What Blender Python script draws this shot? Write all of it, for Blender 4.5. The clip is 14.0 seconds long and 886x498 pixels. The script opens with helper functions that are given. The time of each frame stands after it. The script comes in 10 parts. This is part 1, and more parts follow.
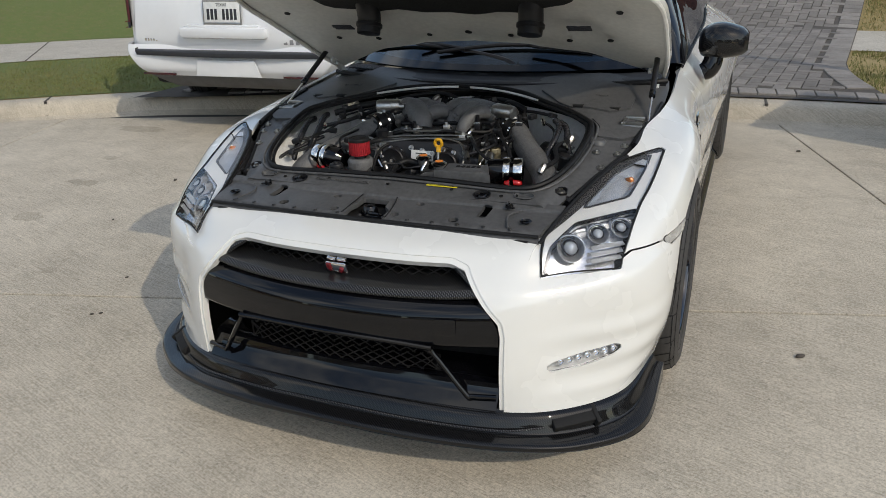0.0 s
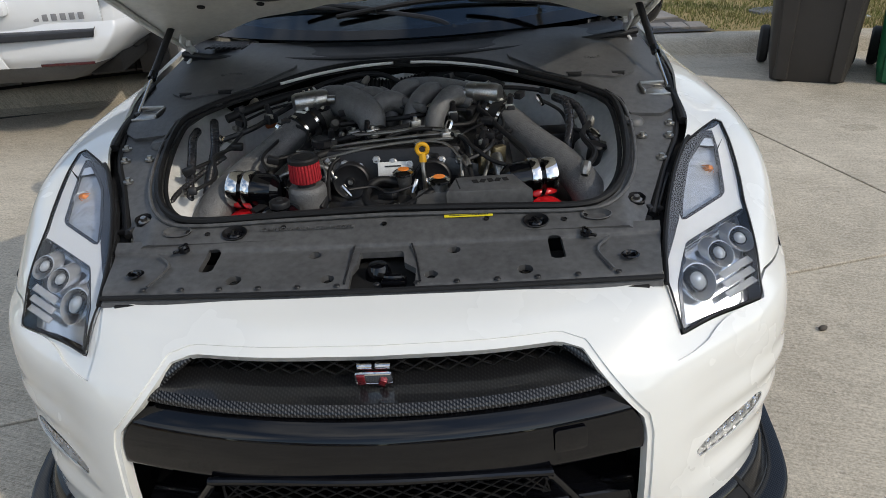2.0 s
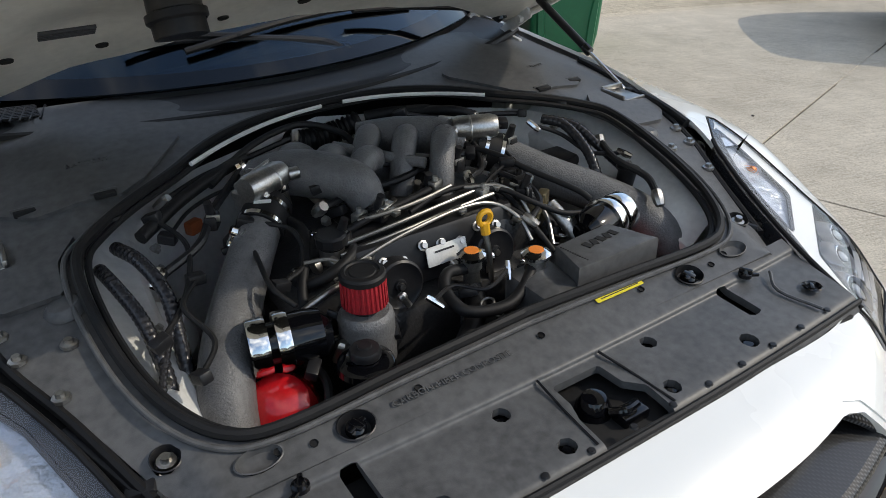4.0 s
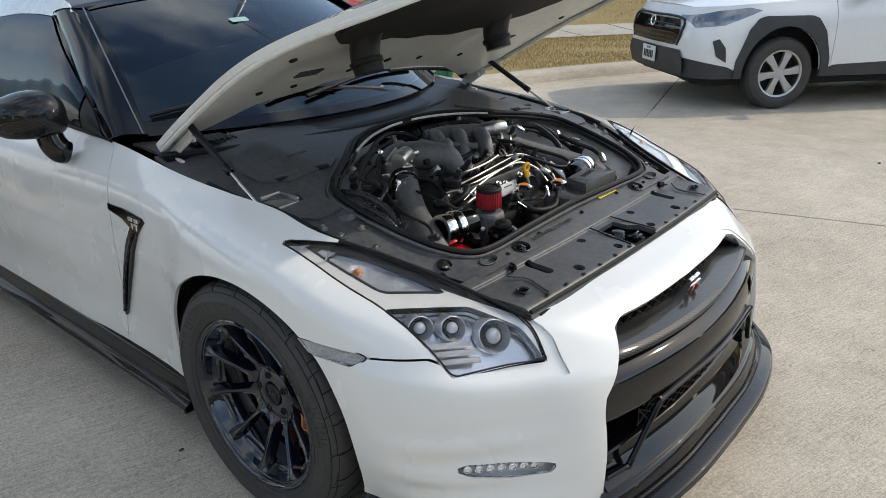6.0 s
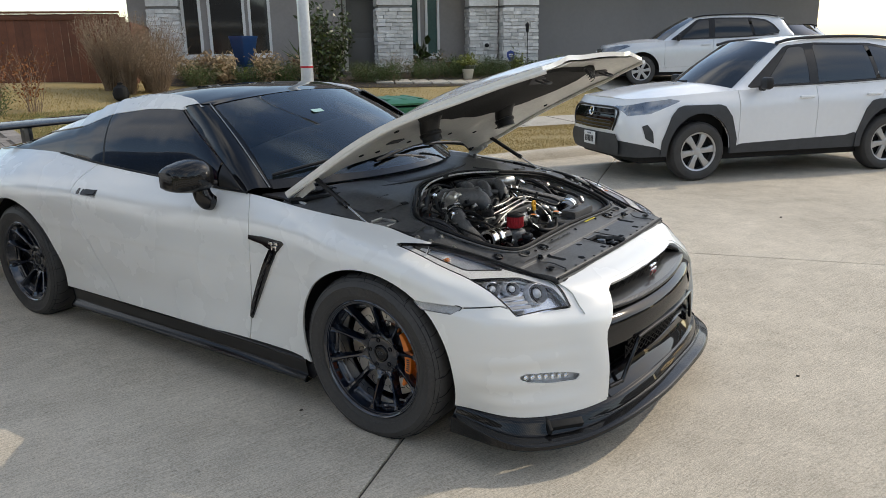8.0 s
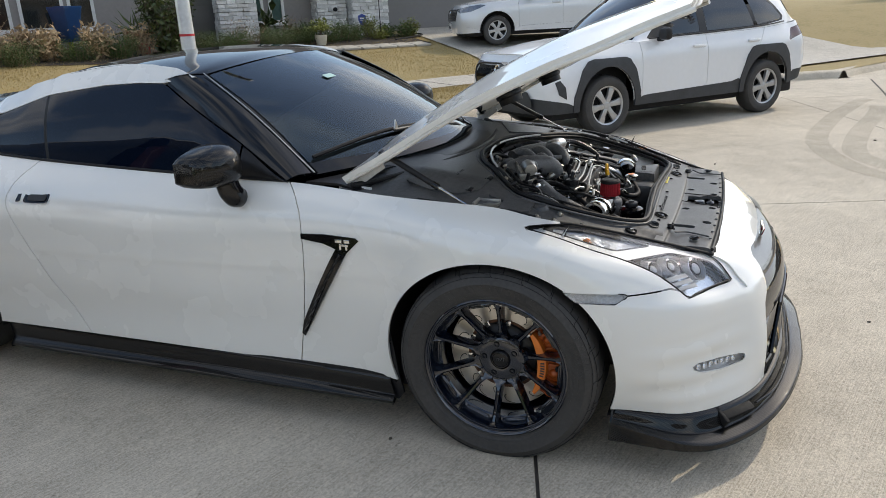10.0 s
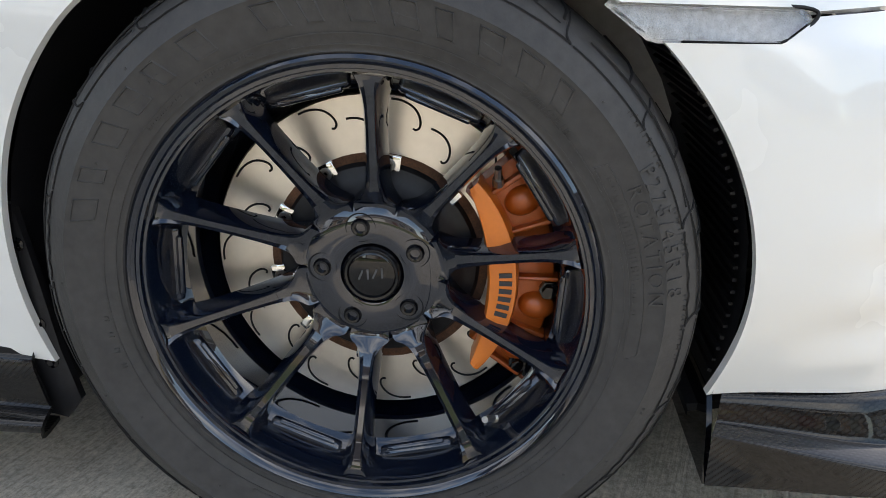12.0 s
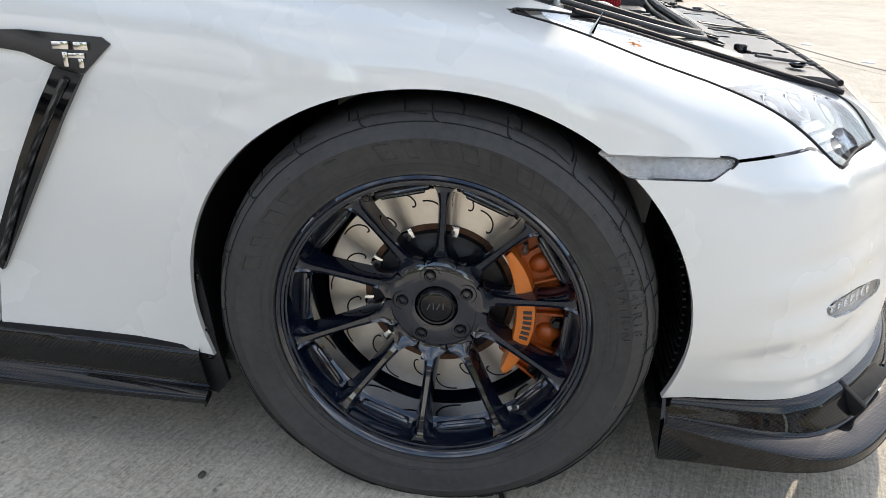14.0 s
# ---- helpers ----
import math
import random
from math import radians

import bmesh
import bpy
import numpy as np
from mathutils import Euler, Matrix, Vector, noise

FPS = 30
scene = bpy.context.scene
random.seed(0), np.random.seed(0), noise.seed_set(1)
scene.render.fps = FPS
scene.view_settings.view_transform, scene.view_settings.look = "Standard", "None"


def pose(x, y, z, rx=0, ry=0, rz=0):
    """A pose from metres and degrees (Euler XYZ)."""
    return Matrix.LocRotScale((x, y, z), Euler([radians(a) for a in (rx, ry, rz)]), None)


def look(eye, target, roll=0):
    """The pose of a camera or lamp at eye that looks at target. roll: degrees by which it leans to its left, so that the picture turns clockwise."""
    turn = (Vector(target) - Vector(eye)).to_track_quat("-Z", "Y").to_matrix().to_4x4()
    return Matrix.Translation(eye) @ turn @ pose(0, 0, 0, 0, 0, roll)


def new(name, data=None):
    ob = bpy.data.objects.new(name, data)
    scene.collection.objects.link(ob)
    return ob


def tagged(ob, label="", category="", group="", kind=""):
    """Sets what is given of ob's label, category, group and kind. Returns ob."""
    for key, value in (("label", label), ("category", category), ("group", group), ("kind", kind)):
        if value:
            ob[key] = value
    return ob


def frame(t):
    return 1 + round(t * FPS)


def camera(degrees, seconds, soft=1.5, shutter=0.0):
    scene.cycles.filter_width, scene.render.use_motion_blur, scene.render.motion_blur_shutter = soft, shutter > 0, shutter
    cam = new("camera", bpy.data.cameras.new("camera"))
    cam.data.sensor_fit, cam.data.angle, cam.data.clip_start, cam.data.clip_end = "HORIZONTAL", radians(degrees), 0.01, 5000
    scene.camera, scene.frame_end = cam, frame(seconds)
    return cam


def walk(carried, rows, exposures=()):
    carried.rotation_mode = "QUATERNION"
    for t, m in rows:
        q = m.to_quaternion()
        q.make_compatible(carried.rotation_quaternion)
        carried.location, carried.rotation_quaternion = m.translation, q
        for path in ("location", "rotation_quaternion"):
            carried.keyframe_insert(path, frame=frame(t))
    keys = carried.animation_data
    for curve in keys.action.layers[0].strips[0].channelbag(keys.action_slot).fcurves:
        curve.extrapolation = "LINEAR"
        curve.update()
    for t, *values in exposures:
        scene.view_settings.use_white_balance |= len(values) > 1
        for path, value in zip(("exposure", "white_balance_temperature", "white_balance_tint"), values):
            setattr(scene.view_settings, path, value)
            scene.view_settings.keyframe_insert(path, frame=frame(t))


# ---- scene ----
cam = camera(62.2, 14.0, soft=0.6)
PATH = [
    (0, (1.044, -2.467, 1.453), (0.321, -0.772, 0.674), -2.4),
    (0.5, (0.852, -2.328, 1.436), (0.218, -0.64, 0.572), -3.3),
    (1, (0.644, -2.207, 1.419), (0.157, -0.496, 0.504), -3.6),
    (1.5, (0.381, -2.085, 1.424), (0.089, -0.337, 0.499), -3.7),
    (2, (0.194, -1.875, 1.406), (0.106, -0.103, 0.483), -3.7),
    (2.5, (0.009, -1.629, 1.401), (0.142, 0.141, 0.479), -3.6),
    (2.7, (-0.078, -1.551, 1.39), (0.154, 0.209, 0.469), -3.6),
    (4.8, (-1.003, -1.045, 1.432), (0.208, 0.205, 0.447), -0.3),
    (5, (-1.116, -1.12, 1.438), (0.134, 0.116, 0.484), -0.6),
    (5.5, (-1.437, -1.329, 1.456), (-0.104, -0.109, 0.598), -1.1),
    (6, (-1.819, -1.475, 1.474), (-0.421, -0.268, 0.705), -1.3),
    (6.5, (-2.153, -1.639, 1.507), (-0.699, -0.448, 0.822), -1.7),
    (7, (-2.481, -1.792, 1.542), (-0.972, -0.633, 0.924), -1.7),
    (7.5, (-2.712, -1.853, 1.54), (-1.173, -0.709, 0.973), -1.9),
    (7.7, (-2.818, -1.855, 1.541), (-1.268, -0.717, 0.991), -1.9),
    (9.8, (-3.067, -0.803, 1.533), (-1.348, 0.024, 0.93), -3.3),
    (10, (-2.963, -0.693, 1.501), (-1.211, 0.03, 0.863), -3.5),
    (10.5, (-2.601, -0.388, 1.347), (-0.783, 0.043, 0.634), -2.2),
    (11, (-2.132, -0.243, 1.116), (-0.303, 0.027, 0.353), -0.7),
    (11.5, (-1.746, -0.197, 0.835), (0.097, 0.017, 0.087), 0.1),
    (12, (-1.58, -0.154, 0.665), (0.278, 0.032, -0.052), 0.1),
    (12.5, (-1.545, -0.134, 0.625), (0.33, 0.05, -0.046), 0.0),
    (13, (-1.566, -0.128, 0.647), (0.312, 0.042, -0.019), 0.5),
    (13.5, (-1.682, -0.144, 0.739), (0.177, 0.012, 0.017), 1.1),
    (14, (-1.886, -0.144, 0.914), (-0.07, 0.09, 0.108), 1.5),
]
walk(cam, [(t, look(eye, target, roll)) for t, eye, target, roll in PATH],
     exposures=[(0, 0.38, 7350, 8), (0.5, 0.38, 7350, 8), (2.5, 0.52, 7150, 8), (5, 0.74, 7200, 8), (7.5, 0.66, 7500, 9), (10, 0.76, 7400, 9),
                (10.5, 0.68, 7200, 9), (11, 0.68, 7200, 9), (11.5, 0.84, 7250, 9), (12, 1.62, 7550, 10), (12.5, 1.98, 7950, 12), (13, 1.98, 8100, 12), (13.5, 1.72, 7750, 11), (14, 1.34, 7350, 10)])

# ---- light: low winter sun and clear sky ----
SUN_AZ, SUN_EL = math.atan2(-0.50, 0.86), radians(38)   # direction towards the sun, from +x
world = bpy.data.worlds.new("sky")
scene.world = world
world.use_nodes = True
wn, wl = world.node_tree.nodes, world.node_tree.links
sky = wn.new("ShaderNodeTexSky")
sky.sky_type, sky.sun_disc = "NISHITA", False
sky.air_density, sky.dust_density, sky.ozone_density, sky.altitude = 1.0, 0.7, 1.25, 100
sky.sun_elevation, sky.sun_rotation = SUN_EL, math.pi / 2 - SUN_AZ
# thin white clouds over the clear sky
where, puff, amount, veil = wn.new("ShaderNodeTexCoord"), wn.new("ShaderNodeTexNoise"), wn.new("ShaderNodeMapRange"), wn.new("ShaderNodeMix")
puff.inputs["Scale"].default_value, puff.inputs["Detail"].default_value, puff.inputs["Roughness"].default_value = 2.3, 6, 0.55
amount.inputs["From Min"].default_value, amount.inputs["From Max"].default_value, amount.inputs["To Max"].default_value = 0.48, 0.76, 0.85
veil.data_type = "RGBA"
veil.inputs[7].default_value = (7.4, 7.5, 7.7, 1)
wl.new(where.outputs["Generated"], puff.inputs["Vector"])
wl.new(puff.outputs[0], amount.inputs["Value"])
wl.new(amount.outputs[0], veil.inputs[0])
wl.new(sky.outputs[0], veil.inputs[6])
wl.new(veil.outputs[2], wn["Background"].inputs[0])
wn["Background"].inputs[1].default_value = 0.15
sun = new("sun", bpy.data.lights.new("sun", "SUN"))
sun.data.energy, sun.data.angle, sun.data.color = 1.2, radians(0.55), (1.0, 0.945, 0.87)
sun.matrix_world = look((0, 0, 30), (-30 * math.cos(SUN_AZ) * math.cos(SUN_EL), -30 * math.sin(SUN_AZ) * math.cos(SUN_EL), 30 - 30 * math.sin(SUN_EL)))


# ---- materials ----
def mat(name, color, rough=0.5, metal=0.0, var=0.12, scale=8.0, bump=0.0, bscale=60.0, coat=0.0, detail=4.0, spec=0.5, each=0.0, tint=None, fine=0.0):
    """A surface with a base colour that wanders at two scales, worn roughness and fine relief; each: how far pieces differ."""
    m = bpy.data.materials.new(name)
    m.use_nodes = True
    n, l = m.node_tree.nodes, m.node_tree.links
    b = n["Principled BSDF"]
    b.inputs["Metallic"].default_value = metal
    b.inputs["Coat Weight"].default_value = coat
    b.inputs["Coat Roughness"].default_value = 0.03
    b.inputs["Specular IOR Level"].default_value = spec
    tc = n.new("ShaderNodeTexCoord")
    geo = n.new("ShaderNodeNewGeometry")
    big, small = n.new("ShaderNodeTexNoise"), n.new("ShaderNodeTexNoise")
    for tex, s in ((big, scale), (small, scale * 9)):
        tex.inputs["Scale"].default_value, tex.inputs["Detail"].default_value = s, detail
        l.new(geo.outputs["Position"], tex.inputs["Vector"])
    ramp = n.new("ShaderNodeValToRGB")
    other = tint or [c * (1 - 1.6 * var) for c in color]
    ramp.color_ramp.elements[0].position, ramp.color_ramp.elements[1].position = 0.32, 0.68
    ramp.color_ramp.elements[0].color = (*other, 1)
    ramp.color_ramp.elements[1].color = (*[min(1, c * (1 + 0.5 * var)) for c in color], 1)
    mix = n.new("ShaderNodeMath")
    mix.operation = "MULTIPLY_ADD"
    l.new(small.outputs[0], mix.inputs[0])
    mix.inputs[1].default_value = 0.5 + fine
    half = n.new("ShaderNodeMath")
    half.operation = "MULTIPLY"
    half.inputs[1].default_value = 0.5
    l.new(big.outputs[0], half.inputs[0])
    l.new(half.outputs[0], mix.inputs[2])
    l.new(mix.outputs[0], ramp.inputs[0])
    out = ramp.outputs[0]
    if each:
        info = n.new("ShaderNodeObjectInfo")
        hsv = n.new("ShaderNodeHueSaturation")
        mp = n.new("ShaderNodeMapRange")
        mp.inputs["To Min"].default_value, mp.inputs["To Max"].default_value = 1 - each, 1 + each
        add = n.new("ShaderNodeMath")
        l.new(info.outputs["Random"], add.inputs[0])
        l.new(geo.outputs["Random Per Island"], add.inputs[1])
        fr = n.new("ShaderNodeMath")
        fr.operation = "FRACT"
        l.new(add.outputs[0], fr.inputs[0])
        l.new(fr.outputs[0], mp.inputs["Value"])
        l.new(mp.outputs[0], hsv.inputs["Value"])
        l.new(out, hsv.inputs["Color"])
        out = hsv.outputs[0]
    l.new(out, b.inputs["Base Color"])
    rr = n.new("ShaderNodeMapRange")
    rr.inputs["To Min"].default_value, rr.inputs["To Max"].default_value = max(0.02, rough * 0.85), min(1, rough * 1.15)
    l.new(small.outputs[0], rr.inputs["Value"])
    l.new(rr.outputs[0], b.inputs["Roughness"])
    if bump:
        bt, bn = n.new("ShaderNodeTexNoise"), n.new("ShaderNodeBump")
        bt.inputs["Scale"].default_value, bt.inputs["Detail"].default_value = bscale, 5
        l.new(geo.outputs["Position"], bt.inputs["Vector"])
        l.new(bt.outputs[0], bn.inputs["Height"])
        bn.inputs["Strength"].default_value, bn.inputs["Distance"].default_value = bump, 0.5 / bscale
        l.new(bn.outputs[0], b.inputs["Normal"])
    return m


def concrete(name, color, stain, turn=0.0):
    """Broomed concrete: broad stains, blotches, sand grain and fine brush lines."""
    m = bpy.data.materials.new(name)
    m.use_nodes = True
    n, l = m.node_tree.nodes, m.node_tree.links
    b = n["Principled BSDF"]
    geo, turned, brush = n.new("ShaderNodeNewGeometry"), n.new("ShaderNodeMapping"), n.new("ShaderNodeMapping")
    turned.inputs["Rotation"].default_value = (0, 0, turn)
    brush.inputs["Scale"].default_value = (9, 240, 9)
    l.new(geo.outputs["Position"], turned.inputs["Vector"])
    l.new(turned.outputs[0], brush.inputs["Vector"])
    def noise(scale, detail, vec, rough=0.55):
        t = n.new("ShaderNodeTexNoise")
        t.inputs["Scale"].default_value, t.inputs["Detail"].default_value, t.inputs["Roughness"].default_value = scale, detail, rough
        l.new(vec, t.inputs["Vector"])
        return t.outputs[0]
    def calc(op, a, c, d=None):
        q = n.new("ShaderNodeMath")
        q.operation = op
        for k, val in enumerate((a, c, d)):
            if val is None:
                continue
            if isinstance(val, (int, float)):
                q.inputs[k].default_value = val
            else:
                l.new(val, q.inputs[k])
        return q.outputs[0]
    pos = geo.outputs["Position"]
    broad, blot, sand, line, spot = noise(0.45, 5, pos, 0.65), noise(4, 6, pos, 0.7), noise(105, 4, pos, 0.85), noise(1.0, 2, brush.outputs[0]), noise(38, 2, pos)
    tone = calc("MULTIPLY_ADD", broad, 0.7, calc("MULTIPLY_ADD", blot, 0.7, -0.24))
    grain = calc("MULTIPLY_ADD", sand, 2.2, calc("MULTIPLY_ADD", line, 0.8, -1.5))
    total = calc("ADD", tone, grain)
    ramp = n.new("ShaderNodeValToRGB")
    ramp.color_ramp.elements[0].position, ramp.color_ramp.elements[1].position = 0.08, 0.85
    ramp.color_ramp.elements[0].color, ramp.color_ramp.elements[1].color = (*stain, 1), (*color, 1)
    l.new(total, ramp.inputs[0])
    pit = n.new("ShaderNodeMapRange")
    pit.inputs["From Min"].default_value, pit.inputs["From Max"].default_value = 0.24, 0.30
    pit.inputs["To Min"].default_value, pit.inputs["To Max"].default_value = 0.62, 1.0
    l.new(spot, pit.inputs["Value"])
    hsv = n.new("ShaderNodeHueSaturation")
    l.new(ramp.outputs[0], hsv.inputs["Color"])
    l.new(pit.outputs[0], hsv.inputs["Value"])
    l.new(hsv.outputs[0], b.inputs["Base Color"])
    b.inputs["Roughness"].default_value = 0.82
    bn = n.new("ShaderNodeBump")
    bn.inputs["Strength"].default_value, bn.inputs["Distance"].default_value = 0.85, 0.0026
    l.new(calc("ADD", sand, calc("MULTIPLY", line, 0.8)), bn.inputs["Height"])
    l.new(bn.outputs[0], b.inputs["Normal"])
    return m


def carbon(name, across=260.0, bright=0.032):
    """Lacquered twill weave."""
    m = bpy.data.materials.new(name)
    m.use_nodes = True
    n, l = m.node_tree.nodes, m.node_tree.links
    b = n["Principled BSDF"]
    geo = n.new("ShaderNodeNewGeometry")
    w1, w2 = n.new("ShaderNodeTexWave"), n.new("ShaderNodeTexWave")
    for w, d in ((w1, "DIAGONAL"), (w2, "X")):
        w.bands_direction = d
        w.inputs["Scale"].default_value = across / 3
        l.new(geo.outputs["Position"], w.inputs["Vector"])
    mul = n.new("ShaderNodeMath")
    mul.operation = "MULTIPLY"
    l.new(w1.outputs["Fac"], mul.inputs[0])
    l.new(w2.outputs["Fac"], mul.inputs[1])
    ramp = n.new("ShaderNodeValToRGB")
    ramp.color_ramp.elements[0].color, ramp.color_ramp.elements[1].color = (0.004, 0.004, 0.0045, 1), (bright, bright, bright * 1.03, 1)
    l.new(mul.outputs[0], ramp.inputs[0])
    l.new(ramp.outputs[0], b.inputs["Base Color"])
    bn = n.new("ShaderNodeBump")
    bn.inputs["Strength"].default_value, bn.inputs["Distance"].default_value = 0.15, 0.001
    l.new(mul.outputs[0], bn.inputs["Height"])
    l.new(bn.outputs[0], b.inputs["Normal"])
    b.inputs["Roughness"].default_value, b.inputs["Specular IOR Level"].default_value = 0.38, 0.06
    b.inputs["Coat Weight"].default_value, b.inputs["Coat Roughness"].default_value = 0.75, 0.015
    return m


def glass(name, tint=(1, 1, 1), rough=0.0, ior=1.45):
    m = bpy.data.materials.new(name)
    m.use_nodes = True
    b = m.node_tree.nodes["Principled BSDF"]
    b.inputs["Base Color"].default_value = (*tint, 1)
    b.inputs["Transmission Weight"].default_value = 1.0
    b.inputs["Roughness"].default_value, b.inputs["IOR"].default_value = rough, ior
    return m


WHITE = mat("pearl_white_paint", (0.79, 0.79, 0.76), 0.27, 0.0, 0.006, 0.4, coat=1.0)
WHITE.node_tree.nodes["Principled BSDF"].inputs["Coat IOR"].default_value = 1.62
BLACK_GLOSS = mat("gloss_black", (0.003, 0.0032, 0.0045), 0.05, 0, 0.2, 6, coat=0.0, spec=0.5)
BLACK_SATIN = mat("satin_black_plastic", (0.016, 0.016, 0.018), 0.40, 0, 0.3, 14, 0.25, 900, spec=0.35)
TRIM_GREY = mat("dusty_black_plastic_cover", (0.090, 0.0905, 0.092), 0.42, 0, 0.3, 7, 0.3, 700, fine=0.1, spec=0.36)
RUBBER = mat("rubber", (0.010, 0.010, 0.011), 0.55, 0, 0.25, 20, 0.15, 300, spec=0.3)
TYRE = mat("tyre_rubber", (0.056, 0.054, 0.052), 0.5, 0, 0.3, 9, 0.2, 200, tint=(0.038, 0.037, 0.037), spec=0.3)
CARBON = carbon("carbon_fibre", 215.0, 0.016)
CARBON_FINE = carbon("fine_carbon_fibre", 165.0, 0.10)
CARBON_RAMP = carbon("dark_lacquered_carbon", 165.0, 0.022)
CARBON_RAMP.node_tree.nodes["Principled BSDF"].inputs["Specular IOR Level"].default_value = 0.4
WRINKLE = mat("wrinkle_black_coating", (0.125, 0.125, 0.126), 0.46, 0.1, 0.3, 60, 1.0, 260, fine=0.2)
ALLOY = mat("cast_aluminium", (0.58, 0.58, 0.57), 0.34, 1.0, 0.25, 30, 0.3, 220)
CHROME = mat("polished_steel", (0.86, 0.86, 0.85), 0.10, 1.0, 0.06, 20)
STEEL = mat("worn_steel", (0.45, 0.44, 0.42), 0.32, 1.0, 0.2, 40, 0.2, 300)
DISC = mat("ground_disc_steel", (0.80, 0.74, 0.66), 0.36, 1.0, 0.05, 10, 0.06, 90)
DULL_STEEL = mat("dull_steel_pipe", (0.34, 0.34, 0.33), 0.36, 1.0, 0.2, 40, 0.1, 300)
RUST = mat("rusty_iron", (0.16, 0.075, 0.04), 0.8, 0.2, 0.4, 60, 0.4, 200)
CALIPER = mat("bronze_orange_caliper", (0.74, 0.19, 0.02), 0.3, 0.15, 0.05, 20, 0.05, 400, coat=0.5)
BLUEBLACK = mat("gloss_dark_blue_wheel", (0.005, 0.009, 0.020), 0.04, 0.25, 0.15, 10, coat=1.0, spec=0.8)
CALIPER_BODY = mat("bronze_caliper_casting", (0.42, 0.085, 0.010), 0.38, 0.2, 0.1, 20, 0.15, 300, coat=0.3)
RED = mat("red_enamel", (0.62, 0.012, 0.018), 0.22, 0.1, 0.15, 20, coat=0.6)
REDFILTER = mat("red_cotton_filter", (0.42, 0.012, 0.022), 0.8, 0, 0.3, 120, 0.5, 800)
YELLOW = mat("yellow_plastic", (0.72, 0.38, 0.02), 0.4, 0, 0.1, 30)
LABEL_Y = mat("yellow_label", (0.75, 0.62, 0.03), 0.45, 0, 0.08, 30)
ORANGE = mat("orange_label", (0.85, 0.25, 0.04), 0.4, 0, 0.1, 40)
PRIMER = mat("grey_white_painted_metal", (0.74, 0.74, 0.73), 0.35, 0, 0.12, 8, 0.1, 200, coat=0.3)
UNDERHOOD = mat("cream_painted_underside", (0.78, 0.77, 0.72), 0.4, 0, 0.1, 6, 0.1, 120, coat=0.2)
PAD = mat("black_insulation_pad", (0.010, 0.010, 0.010), 0.8, 0, 0.3, 20, 0.6, 200)
LENS = glass("clear_lens", (0.96, 0.98, 1.0), 0.0, 1.48)
CONDUIT = mat("ribbed_black_nylon", (0.03, 0.03, 0.034), 0.25, 0, 0.3, 30, 0.1, 200)
TINT = mat("dark_tinted_glass", (0.002, 0.005, 0.013), 0.01, 0, 0.05, 2, coat=0.0, spec=0.38)
WIND = glass("windscreen_glass", (0.10, 0.20, 0.32), 0.0, 1.7)
WIND.node_tree.nodes["Principled BSDF"].inputs["Specular Tint"].default_value = (0.62, 0.82, 1.0, 1)
REFLECT = mat("reflector_chrome", (0.86, 0.88, 0.92), 0.1, 1.0, 0.05, 30, 0.1, 60)
AMBER = mat("amber_plastic", (0.70, 0.22, 0.05), 0.25, 0, 0.1, 60)
PAPER = mat("white_label", (0.75, 0.75, 0.73), 0.5, 0, 0.1, 30)
INK = mat("dark_print", (0.03, 0.03, 0.035), 0.5, 0, 0.1, 30)
GREY_PRINT = mat("grey_print", (0.25, 0.25, 0.26), 0.5, 0, 0.1, 30)
# near-black for dark parts, and for shade painted into gaps, holes and recesses
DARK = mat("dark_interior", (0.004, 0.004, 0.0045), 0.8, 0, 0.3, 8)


# ---- mesh helpers ----
def part(name, bm, material, parent=None, label="", smooth=True, angle=35):
    """One bmesh as one mesh object under a thing or a part."""
    me = bpy.data.meshes.new(name)
    bmesh.ops.recalc_face_normals(bm, faces=bm.faces)
    bm.to_mesh(me)
    bm.free()
    if smooth:
        me.shade_smooth()
        me.set_sharp_from_angle(angle=radians(angle))
    me.materials.append(material)
    ob = new(name, me)
    if parent is not None:
        ob.parent = parent
    if label:
        tagged(ob, label)
    return ob


def repeat(name, bm, material, parent, places, label=""):
    """The same piece at several places, each an object of its own on one mesh."""
    first = part(name, bm, material, parent, label)
    first.matrix_basis = places[0]
    for m in places[1:]:
        ob = new(name, first.data)
        ob.parent = parent
        ob.matrix_basis = m
        if label:
            tagged(ob, label)
    return first


def thing(name, label, category, group="", m=None, kind=""):
    ob = new(name)
    ob.empty_display_size = 0.1
    if m is not None:
        ob.matrix_basis = m
    return tagged(ob, label, category, group, kind)


def box(sx, sy, sz, bevel=0.0, m=None, seg=2):
    bm = bmesh.new()
    bmesh.ops.create_cube(bm, size=1)
    for v in bm.verts:
        v.co = Vector((v.co.x * sx, v.co.y * sy, v.co.z * sz))
    if bevel:
        bmesh.ops.bevel(bm, geom=bm.edges[:], offset=bevel, segments=seg, profile=0.5, affect="EDGES")
    if m is not None:
        bm.transform(m)
    return bm


def join(*bms):
    """Several bmeshes as one."""
    out = bmesh.new()
    for b in bms:
        me = bpy.data.meshes.new("tmp")
        b.to_mesh(me)
        out.from_mesh(me)
        bpy.data.meshes.remove(me)
        b.free()
    return out


